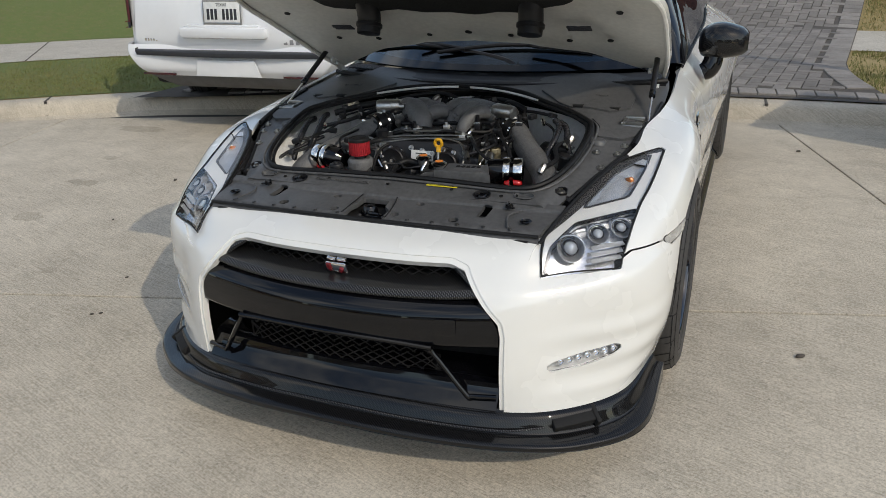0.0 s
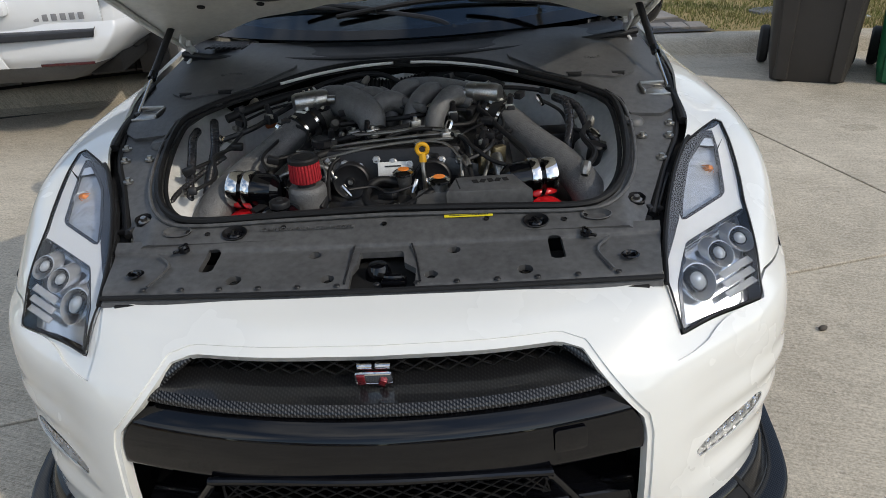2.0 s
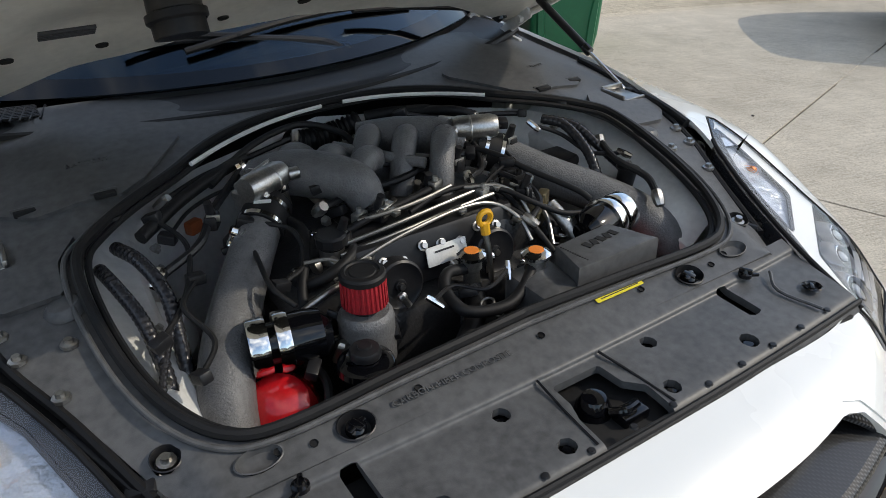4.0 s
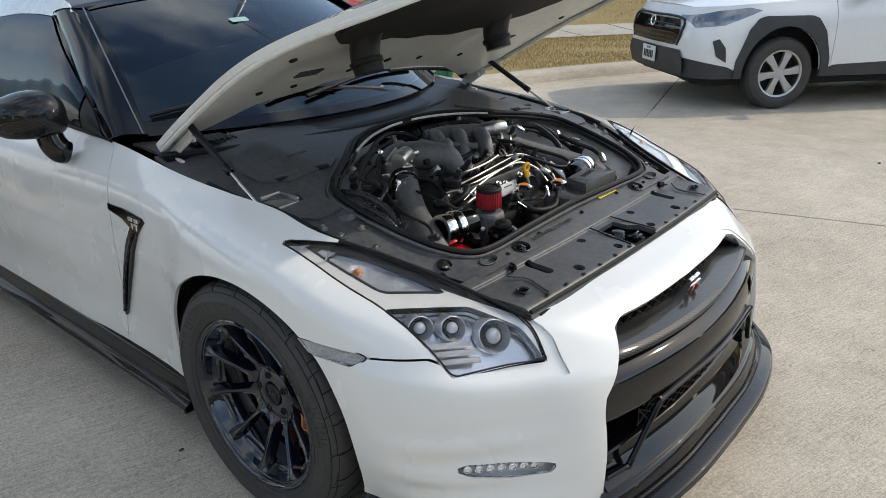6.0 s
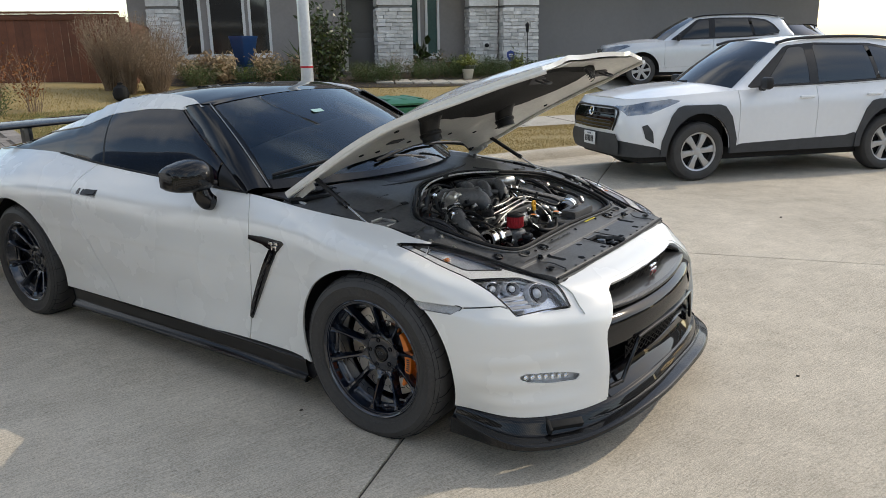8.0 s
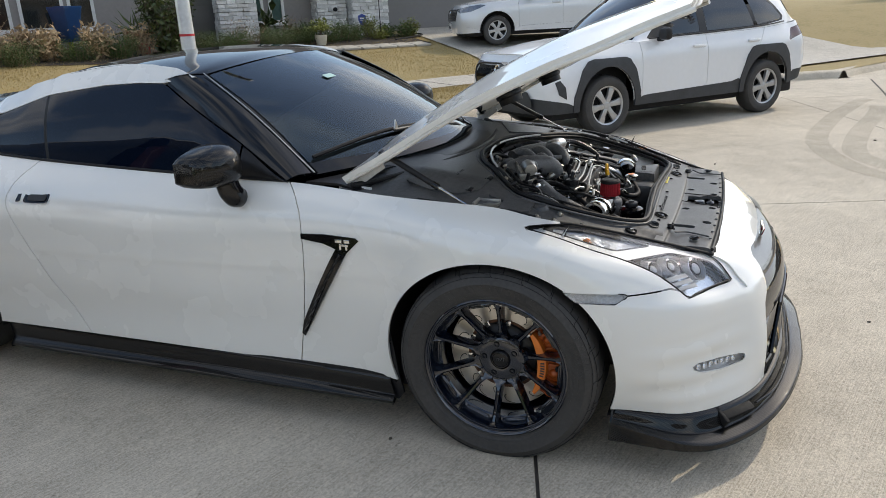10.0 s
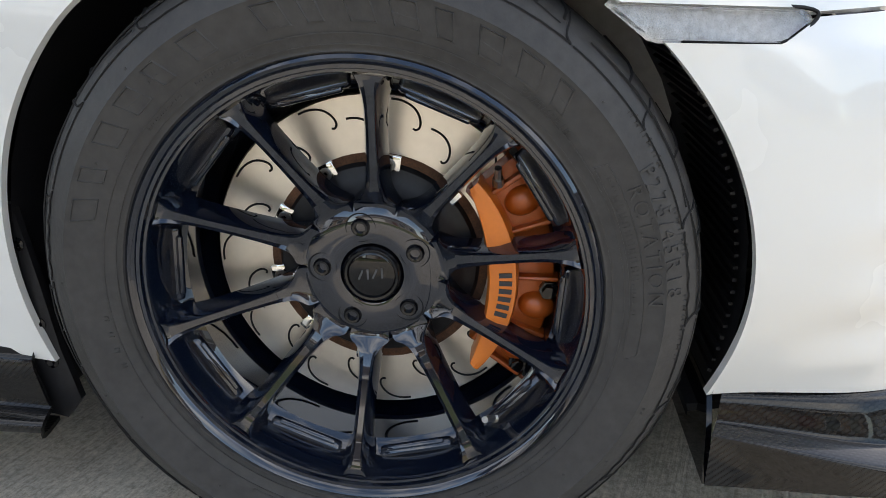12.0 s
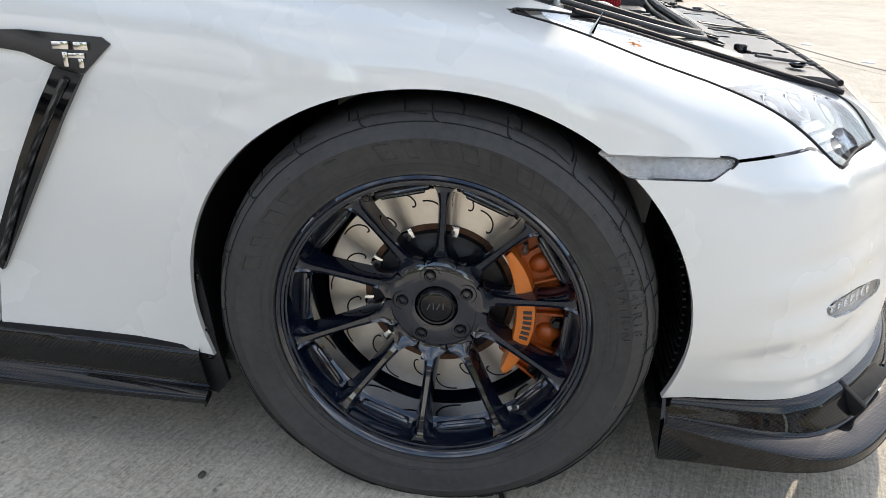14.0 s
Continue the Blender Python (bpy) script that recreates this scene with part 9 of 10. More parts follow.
    put("rear_screen", surf([[(-0.80, 0.23, 1.26), (0, 0.17, 1.26), (0.80, 0.23, 1.26)], [(-0.76, 0.46, 1.86), (0, 0.40, 1.90), (0.76, 0.46, 1.86)]], 4, 6), CARGLASS)
    put("windscreen", surf([[(-0.92, 4.1, 1.2), (0, 4.3, 1.22), (0.92, 4.1, 1.2)], [(-0.76, 3.15, 1.85), (0, 3.25, 1.89), (0.76, 3.15, 1.85)]], 4, 6), CARGLASS)
    put("bonnet", thicken(surf([[(-0.95, 4.0, 1.18), (0, 4.2, 1.22), (0.95, 4.0, 1.18)], [(-0.93, 4.7, 1.12), (0, 4.8, 1.17), (0.93, 4.7, 1.12)], [(-0.85, 5.15, 0.98), (0, 5.25, 1.02), (0.85, 5.15, 0.98)]], 4, 6), 0.02), SUVWHITE)
    for y in (4.15,):
        for s in (1, -1):
            mm = Matrix.Translation((s * 1.0, y, 0.40)) @ (Matrix(((0, 0, 1, 0), (1, 0, 0, 0), (0, 1, 0, 0), (0, 0, 0, 1))) if s > 0 else Matrix(((0, 0, -1, 0), (-1, 0, 0, 0), (0, 1, 0, 0), (0, 0, 0, 1))))
            suv_wheel(mm, w, SILVER, 0.40)


big_wagon()

# ---- the house behind, its walls along one line ----
HOUSE = Matrix(((0.753, 0.659, 0, 13.5), (-0.659, 0.753, 0, 11.0), (0, 0, 1, 0), (0, 0, 0, 1)))   # x along the wall, y into the house
STUCCO = mat("taupe_stucco", (0.30, 0.275, 0.26), 0.9, 0, 0.08, 1.5, 0.3, 220)
GARAGE = mat("grey_garage_paint", (0.215, 0.205, 0.20), 0.7, 0, 0.06, 1.0, 0.1, 90)
STONE = mat("split_face_limestone", (0.72, 0.70, 0.67), 0.9, 0, 0.16, 9, 0.8, 70, each=0.22)
MORTAR = mat("stone_backing", (0.30, 0.29, 0.28), 0.95, 0, 0.2, 20)
WHITE_FRAME = mat("white_window_vinyl", (0.72, 0.71, 0.69), 0.45, 0, 0.05, 6)
PANE = mat("dark_window_pane", (0.015, 0.02, 0.022), 0.05, 0, 0.2, 3, spec=0.9)
GREEN_PANE = mat("green_tinted_pane", (0.055, 0.115, 0.10), 0.12, 0, 0.15, 1.5, spec=0.6)
DOOR_PAINT = mat("grey_door_paint", (0.19, 0.185, 0.18), 0.5, 0, 0.06, 3)
ROOF_MAT = mat("brown_shingle", (0.10, 0.085, 0.075), 0.9, 0, 0.3, 9, 0.6, 30)
CEDAR = mat("stained_fence_wood", (0.17, 0.062, 0.033), 0.75, 0, 0.22, 5, 0.35, 60, each=0.16)
STEEL = mat("galvanised_pole", (0.62, 0.64, 0.66), 0.38, 0.75, 0.10, 4, 0.1, 40)
RED_TAPE = mat("red_tape", (0.5, 0.02, 0.03), 0.5, 0, 0.1, 8)


def hbox(x0, x1, y0, y1, z0, z1, bevel=0.0):
    return box(x1 - x0, y1 - y0, z1 - z0, bevel, Matrix.Translation(((x0 + x1) / 2, (y0 + y1) / 2, (z0 + z1) / 2)))


def raw(name, verts, faces, material, parent=None, label=""):
    """A mesh of many small faces."""
    me = bpy.data.meshes.new(name)
    me.from_pydata([tuple(v) for v in verts], [], [tuple(f) for f in faces])
    me.materials.append(material)
    ob = new(name, me)
    if parent is not None:
        ob.parent = parent
    if label:
        tagged(ob, label)
    return ob


house = thing("house", "grey-taupe stucco house with pale split-stone pillars and white windows", "house", m=HOUSE)
Z0, Z1 = 0.7, 3.6


def wall_run(x0, x1, y, holes, thick=0.2):
    """A stretch of wall from x0 to x1 with openings (a, b, low, high) through it."""
    bms, at_x = [], x0
    for a, b, lo, hi in sorted(holes):
        if a > at_x:
            bms.append(hbox(at_x, a, y, y + thick, Z0, Z1))
        if lo > Z0:
            bms.append(hbox(a, b, y, y + thick, Z0, lo))
        bms.append(hbox(a, b, y, y + thick, hi, Z1))
        at_x = b
    bms.append(hbox(at_x, x1, y, y + thick, Z0, Z1))
    return join(*bms)


LIVING = [(-5.62, -5.18, 1.58, 3.2), (-4.98, -4.10, 1.58, 3.2), (-3.98, -3.46, 1.58, 3.2)]
part("wall", wall_run(-6.9, -1.76, 0.0, LIVING), STUCCO, house, smooth=False)
part("wall", join(hbox(-1.76, -1.60, 0.0, 1.0, Z0, Z1), hbox(-1.6, -0.2, 0.9, 1.1, Z0, Z1)), STUCCO, house, "recessed stucco wall of the entrance", smooth=False)
part("wall", wall_run(-0.2, 2.0, 0.5, [(0.26, 0.62, 1.5, 3.1), (0.80, 1.17, 1.5, 3.1)]), STUCCO, house, smooth=False)
part("wall", hbox(3.3, 13.5, 0.35, 0.55, Z0, Z1), GARAGE, house, "plain grey wall beside the drive", smooth=False)
part("wall", hbox(1.95, 3.4, 0.3, 0.55, Z0, Z1), STUCCO, house, smooth=False)
part("wall", join(hbox(-6.9, -6.7, 0.2, 10, Z0, Z1), hbox(-6.9, 13.5, 10, 10.2, Z0, Z1), hbox(13.3, 13.5, 0.56, 10, Z0, Z1)), STUCCO, house, smooth=False)
part("floor_slab", hbox(-6.6, 13.2, 0.25, 9.9, 0.6, 1.06), PATHWAY, house, smooth=False)
part("back_room", hbox(-6.6, 13.2, 2.2, 2.3, 1.06, 3.5), mat("room_wall", (0.34, 0.32, 0.30), 0.9, 0, 0.1, 1), house, smooth=False)
part("porch_slab", hbox(-1.6, 0.0, -0.5, 0.9, 0.8, 1.12), PATHWAY, house, smooth=False)
part("roof", hbox(-7.4, 14.0, -0.6, 10.7, Z1, Z1 + 0.16), WHITE_FRAME, house, "pale boxed eaves", smooth=False)


def hip(x0, x1, y0, y1, z, rise):
    bm = bmesh.new()
    d = (y1 - y0) / 2
    p = [(x0, y0, z), (x1, y0, z), (x1, y1, z), (x0, y1, z), (x0 + d, y0 + d, z + rise), (x1 - d, y0 + d, z + rise)]
    v = [bm.verts.new(q) for q in p]
    for f in ((0, 1, 5, 4), (1, 2, 5), (2, 3, 4, 5), (3, 0, 4), (3, 2, 1, 0)):
        bm.faces.new([v[k] for k in f])
    return bm


part("roof", hip(-7.5, 14.1, -0.7, 10.8, Z1 + 0.165, 2.9), ROOF_MAT, house, "brown shingle hip roof", smooth=False)


def window(parent, x0, x1, z0, z1, y, pane, mullions=()):
    """White frame with its sill and panes, set a little into the wall."""
    w = part("window", join(hbox(x0 - 0.02, x0 + 0.05, y - 0.03, y + 0.1, z0 - 0.02, z1 + 0.05), hbox(x1 - 0.05, x1 + 0.02, y - 0.03, y + 0.1, z0 - 0.02, z1 + 0.05),
             hbox(x0 + 0.05, x1 - 0.05, y - 0.03, y + 0.1, z0 - 0.02, z0 + 0.06), hbox(x0 + 0.05, x1 - 0.05, y - 0.03, y + 0.1, z1 - 0.02, z1 + 0.05)), WHITE_FRAME, parent, "white vinyl window frame", smooth=False)
    part("window_pane", hbox(x0 + 0.045, x1 - 0.045, y + 0.03, y + 0.04, z0 + 0.05, z1 - 0.01), pane, w, smooth=False)
    part("window_sill", hbox(x0 - 0.05, x1 + 0.05, y - 0.06, y - 0.032, z0 - 0.08, z0 - 0.02, 0.006), WHITE_FRAME, w)
    return w


for x0, x1, lo, hi in LIVING:
    window(house, x0, x1, lo, hi, 0.0, PANE)
window(house, 0.26, 0.62, 1.5, 3.1, 0.5, GREEN_PANE)
window(house, 0.80, 1.17, 1.5, 3.1, 0.5, GREEN_PANE)
front_door = part("front_door", hbox(-1.36, -0.44, 0.84, 0.898, 1.12, 3.2, 0.004), DOOR_PAINT, house, "closed grey front door")
part("door_panel", hbox(-1.24, -0.56, 0.825, 0.84, 1.3, 2.0, 0.006), DOOR_PAINT, front_door)
part("door_panel", hbox(-1.24, -0.56, 0.825, 0.84, 2.15, 3.0, 0.006), DOOR_PAINT, front_door)
part("door_handle", hbox(-1.31, -1.28, 0.78, 0.84, 2.0, 2.3, 0.008), DARK, front_door, "black door handle")
part("door_frame", join(hbox(-1.46, -1.37, 0.82, 0.9, 1.12, 3.3), hbox(-0.43, -0.35, 0.82, 0.9, 1.12, 3.3)), WHITE_FRAME, house, "pale door frame", smooth=False)
part("downpipe", tube([(2.74, -0.02, Z0 + 0.2), (2.74, -0.02, Z1)], 0.04, 8, 1), STUCCO, house, "taupe rain downpipe")

# stacked split stone, laid in uneven courses round each pillar
random.seed(5)
STONES = []
for k in range(10):
    w, h = random.uniform(0.16, 0.34), 1.0
    bm = box(w, 0.07, 0.088, 0.008, seg=1)
    for v in bm.verts:
        v.co += Vector((random.uniform(-0.004, 0.004), random.uniform(-0.012, 0.012), random.uniform(-0.004, 0.004)))
    me = bpy.data.meshes.new("stone")
    bm.to_mesh(me)
    bm.free()
    me.materials.append(STONE)
    STONES.append((w, me))


def stone_pillar(x0, x1, y0, y1, z0, z1):
    """Pillar core with single stones on the three sides that face the street."""
    core = part("stone_pillar", hbox(x0 + 0.03, x1 - 0.03, y0 + 0.03, y1, z0, z1), MORTAR, house, "pillar of pale stacked split stone", smooth=False)
    z = z0 + 0.045
    while z < min(z1, 2.75):
        for side in range(3):
            a, b = ((x0, x1), (y0 + 0.07, y1), (y0 + 0.07, y1))[side]
            at_a = a - random.uniform(0, 0.05)
            while at_a < b - 0.05:
                w, me = random.choice(STONES)
                mid = min(at_a + w / 2, b - w / 2 + 0.015)
                ob = new("stone", me)
                ob.parent = core
                o = random.uniform(-0.018, 0.012)
                if side == 0:
                    ob.matrix_basis = pose(mid, y0 + o, z)
                else:
                    ob.matrix_basis = pose((x0 - o if side == 1 else x1 + o), mid, z, 0, 0, 90)
                at_a += w + 0.005
        z += 0.094
    part("stone_band", hbox(x0 - 0.02, x1 + 0.02, y0 - 0.03, y1, 2.8, z1), STONE, core, "upper stones of the pillar", smooth=False)


stone_pillar(-6.4, -5.68, -0.35, 0.0, 0.85, Z1)
stone_pillar(-0.72, 0.18, -0.55, 0.0, 0.95, Z1)
stone_pillar(1.91, 2.69, -0.12, 0.3, 0.95, Z1)
stone_pillar(2.79, 3.77, -0.45, 0.3, 0.95, Z1)
lamp = thing("wall_lamp", "small black lamp on a white plate on the stone", "lamp", m=HOUSE @ pose(2.35, -0.19, 1.75))
part("plate", box(0.16, 0.02, 0.2, 0.004), WHITE_FRAME, lamp)
part("head", lathe([(0.0, 0.0), (0.05, 0.01), (0.055, 0.09), (0.0, 0.12)], 16, pose(0, -0.012, 0, 90)), DARK, lamp)

# ---- fence ----
fence = thing("fence", "tall red-brown stained wooden board fence", "fence", m=HOUSE @ pose(0, -3.2, 0))
for k in range(46):
    x = -13.2 + 0.143 * k
    part("board", hbox(x, x + 0.138, 0, 0.02, 0.9, 2.47 + random.uniform(-0.006, 0.006)), CEDAR, fence, smooth=False)
for a, b, c in ((2.48, 2.52, 0.09), (2.35, 2.44, 0.03)):
    part("rail", hbox(-13.2, -6.6, -c / 2 - 0.012, -0.002 if c < 0.05 else c / 2, a, b, 0.004), CEDAR, fence)
part("latch", box(0.1, 0.02, 0.05, 0.006, pose(-7.25, -0.012, 2.05)), DARK, fence, "black gate latch")
part("post", hbox(-6.62, -6.5, -0.02, 0.1, 0.9, 2.40), CEDAR, fence, smooth=False)
gate = part("board", hbox(-6.5, -6.4, 0.0, 3.0, 0.9, 2.3), CEDAR, fence, smooth=False)

# ---- street lamp ----
street_lamp = thing("street_lamp", "tall galvanised street lamp pole with a red band", "street lamp", m=pose(3.53, 4.64, 0.14))
part("pole", lathe([(0.0, 0), (0.083, 0), (0.083, 0.02), (0.078, 0.5), (0.045, 6.5), (0.0, 6.5)], 24), STEEL, street_lamp)
part("band", lathe([(0.0755, 1.235), (0.077, 1.236), (0.0768, 1.258), (0.0752, 1.259)], 24), RED_TAPE, street_lamp, "red tape band")
part("arm", tube([(0, 0, 6.45), (0.1, -0.5, 6.7), (0.2, -1.3, 6.75)], 0.03, 10), STEEL, street_lamp)
part("head", box(0.2, 0.5, 0.1, 0.03, pose(0.23, -1.5, 6.74, 0, 0, 8)), STEEL, street_lamp)
part("base_plate", hbox(-0.13, 0.13, -0.13, 0.13, -0.02, 0.012, 0.004), STEEL, street_lamp)


# ---- wheelie bins at the kerb ----
def bin_shell(w, d, h, w0, d0):
    """Tapered, rounded tub, open at the top."""
    bm, last = bmesh.new(), None
    for k in range(9):
        s = k / 8
        ww, dd = w0 + (w - w0) * s, d0 + (d - d0) * s
        zz = h * s
        if k == 0:
            ww, dd = ww - 0.03, dd - 0.03
        pts = rounded(ww, dd, 0.075, 5)
        row = [bm.verts.new((x, y, zz)) for x, y in pts]
        if last:
            for i in range(len(row)):
                bm.faces.new((last[i], last[(i + 1) % len(row)], row[(i + 1) % len(row)], row[i]))
        else:
            bm.faces.new(row[::-1])
        last = row
    return bm


def wheelie_bin(label, m, body_mat, lid_mat, wavy):
    """Tub with a recessed front, catch bar, handle, hinged lid and two wheels."""
    b = thing("wheelie_bin", label, "bin", "bins at the kerb", m=m)
    tub = part("tub", bin_shell(0.60, 0.68, 0.98, 0.50, 0.54), body_mat, b, angle=50)
    # raised side panels leave the front between them recessed
    for s in (-1, 1):
        low, high = (0.125, 0.125) if not wavy else (0.15, 0.19)
        pts = []
        for k in range(13):
            z = 0.02 + 0.92 * k / 12
            edge = low + (high - low) * (0.5 + 0.5 * math.tanh((z - 0.35) * 9)) if wavy else (low if z < 0.64 else low + 0.03)
            half = (0.50 + 0.10 * z / 0.98) / 2 - 0.05
            yy = -(0.54 + 0.14 * z / 0.98) / 2
            pts.append((edge, half, yy, z))
        bm, last = bmesh.new(), None
        for edge, half, yy, z in pts:
            row = [bm.verts.new(q) for q in ((s * edge, yy + 0.01, z), (s * (edge + 0.012), yy - 0.016, z), (s * half, yy - 0.014, z), (s * (half + 0.02), yy + 0.03, z))]
            if last:
                for i in range(3):
                    bm.faces.new((last[i], last[i + 1], row[i + 1], row[i]))
            last = row
        part("side_panel", bm, body_mat, tub)
    part("pocket", box(0.26, 0.03, 0.17, 0.01, pose(0, -0.315, 0.79, -4)), DARK, tub, "dark recess behind the catch bar")
    part("catch_bar", tube([(-0.14, -0.345, 0.72), (0.14, -0.345, 0.72)], 0.014, 10, 1), STEEL, b, "bare metal catch bar")
    part("rim", thicken(lathe([(0.31, 0.955), (0.335, 0.955), (0.335, 0.985), (0.31, 0.985)], 4, pose(0, 0, 0, 0, 0, 45)), 0.004) if False else hbox(-0.32, 0.32, -0.36, 0.36, 0.955, 0.985, 0.012), body_mat, b)
    lid = bmesh.new()
    rows = []
    for j in range(9):
        y = -0.39 + 0.80 * j / 8
        row = []
        for i in range(9):
            x = -0.325 + 0.65 * i / 8
            e = (1 - (2 * i / 8 - 1) ** 6) * (1 - (2 * j / 8 - 1) ** 6)
            row.append(lid.verts.new((x, y, 0.985 + 0.02 + 0.055 * e + 0.02 * j / 8)))
        rows.append(row)
    for j in range(8):
        for i in range(8):
            lid.faces.new((rows[j][i], rows[j][i + 1], rows[j + 1][i + 1], rows[j + 1][i]))
    lid_ob = part("lid", thicken(lid, -0.02), lid_mat, b, "closed moulded lid")
    for x in (-0.18, 0.0, 0.18):
        part("lid_rib", box(0.05, 0.5, 0.014, 0.006, pose(x, 0, 1.066, 1.5)), lid_mat, lid_ob)
    part("handle", tube([(-0.26, 0.36, 0.97), (-0.26, 0.43, 0.99), (0.26, 0.43, 0.99), (0.26, 0.36, 0.97)], 0.016, 10, 4), body_mat, b)
    for s in (-1, 1):
        w = part("wheel", lathe([(0.05, -0.03), (0.12, -0.035), (0.135, -0.02), (0.135, 0.02), (0.12, 0.035), (0.05, 0.03)], 28, pose(s * 0.29, 0.30, 0.135, 0, 90), closed=True), mat("bin_tyre", (0.02, 0.02, 0.021), 0.7, 0, 0.2, 20), b, "black rubber wheel")
        for k in range(6):
            part("spoke", box(0.016, 0.1, 0.02, 0.004, pose(s * 0.29, 0.30, 0.135, 60 * k) @ pose(0, 0.05, 0)), DARK, w)
    part("axle", tube([(-0.3, 0.30, 0.135), (0.3, 0.30, 0.135)], 0.012, 8, 1), STEEL, b)
    return b


BROWN_BIN = mat("dark_brown_plastic", (0.035, 0.031, 0.028), 0.55, 0, 0.12, 8, 0.15, 200)
GREEN_BIN = mat("green_plastic", (0.012, 0.135, 0.062), 0.45, 0, 0.1, 6, 0.12, 200)
RED_LID = mat("red_lid_plastic", (0.42, 0.012, 0.018), 0.45, 0, 0.1, 6)
wheelie_bin("dark brown wheelie bin with a red lid by the kerb", pose(2.64, 3.33, 0.0, 0, 0, -20), BROWN_BIN, RED_LID, False)
wheelie_bin("bright green wheelie bin with a green lid by the kerb", pose(3.31, 3.13, 0.0, 0, 0, -29), GREEN_BIN, GREEN_BIN, True)
wheelie_bin("green wheelie bin on the far side of the street", pose(15.9, -5.0, 0.0, 0, 0, -80), GREEN_BIN, GREEN_BIN, True)


# ---- plants ----
def leaf_cloud(spots, size, narrow, rng, curl=0.25):
    """Verts and faces of one bent leaf (two quads) at every spot."""
    verts, faces = [], []
    for p in spots:
        a, b = rng.uniform(0, 6.283), rng.uniform(-0.9, 1.1)
        d = Vector((math.cos(a) * math.cos(b), math.sin(a) * math.cos(b), math.sin(b)))
        s = d.cross(Vector((rng.uniform(-1, 1), rng.uniform(-1, 1), rng.uniform(-1, 1)))).normalized()
        l = size * rng.uniform(0.6, 1.3)
        w = s * l * narrow / 2
        up = d.cross(s) * l * curl
        i = len(verts)
        verts += [p - w * 0.3, p + w * 0.3, p + d * l * 0.5 - w + up * 0.4, p + d * l * 0.5 + w + up * 0.4, p + d * l, ]
        faces += [(i, i + 1, i + 3, i + 2), (i + 2, i + 3, i + 4)]
    return verts, faces


def stems(n, rng, spread, tall, radius, lean=0.3, wob=0.06, base=0.1):
    """Thin three-sided stems that fan out from the base; gives verts, faces and the paths."""
    verts, faces, paths = [], [], []
    for k in range(n):
        a = rng.uniform(0, 6.283)
        r0, r1 = base * math.sqrt(rng.random()), spread * math.sqrt(rng.random())
        h = tall * rng.uniform(0.55, 1.0)
        path = []
        for j in range(6):
            s = j / 5
            r = r0 + (r1 - r0) * s ** 1.3
            path.append(Vector((math.cos(a) * r + rng.uniform(-wob, wob) * s, math.sin(a) * r + rng.uniform(-wob, wob) * s, h * s)))
        paths.append(path)
        i = len(verts)
        for j, p in enumerate(path):
            q = radius * (1 - 0.75 * j / 5)
            verts += [p + Vector((q, 0, 0)), p + Vector((-q / 2, q * 0.87, 0)), p + Vector((-q / 2, -q * 0.87, 0))]
        for j in range(5):
            for c in range(3):
                faces.append((i + 3 * j + c, i + 3 * j + (c + 1) % 3, i + 3 * j + 3 + (c + 1) % 3, i + 3 * j + 3 + c))
    return verts, faces, paths


TWIG = mat("dry_twigs", (0.27, 0.19, 0.125), 0.9, 0, 0.25, 12)
SEED = mat("dry_seed_heads", (0.36, 0.265, 0.17), 0.95, 0, 0.3, 14)
DEAD = mat("dead_leaves", (0.46, 0.33, 0.19), 0.85, 0, 0.3, 14, each=0.2)
ORANGE = mat("rust_orange_leaves", (0.30, 0.105, 0.03), 0.8, 0, 0.3, 14, each=0.25)
JUNIPER = mat("juniper_sprays", (0.085, 0.130, 0.034), 0.8, 0, 0.35, 9, each=0.35)
MAGNOLIA = mat("glossy_evergreen_leaves", (0.058, 0.082, 0.022), 0.35, 0, 0.35, 6, each=0.4)
YELLOWGREEN = mat("yellow_green_leaves", (0.20, 0.22, 0.04), 0.6, 0, 0.3, 8, each=0.3)
BARK = mat("grey_brown_bark", (0.14, 0.11, 0.085), 0.9, 0, 0.3, 20, 0.6, 60)


def at_house(u, out):
    """A spot in front of the house, on the ground."""
    p = HOUSE @ Vector((u, -out, 0))
    return pose(p.x, p.y, on_lot(p.x, p.y))


def plant(name, label, m, n_stems, spread, tall, stem_r, leaf_mat, leaves, size, narrow, seed, stem_mat=TWIG, part_from=0.3, scatter=0.06, base=0.1, wob=0.06, category="shrub", group=""):
    rng = random.Random(seed)
    pl = thing(name, label, category, group, m=m)
    v, f, paths = stems(n_stems, rng, spread, tall, stem_r, base=base, wob=wob)
    ob = raw("twig_growth", v, f, stem_mat, pl)
    tagged(ob, kind="stuff")
    spots = []
    for k in range(leaves):
        path = rng.choice(paths)
        s = (part_from + (1 - part_from) * rng.random()) * 4.999
        p = path[int(s)].lerp(path[int(s) + 1], s % 1)
        spots.append(p + Vector((rng.gauss(0, scatter), rng.gauss(0, scatter), rng.gauss(0, scatter))))
    v, f = leaf_cloud(spots, size, narrow, rng)
    ob = raw("foliage", v, f, leaf_mat, pl)
    tagged(ob, kind="stuff")
    return pl


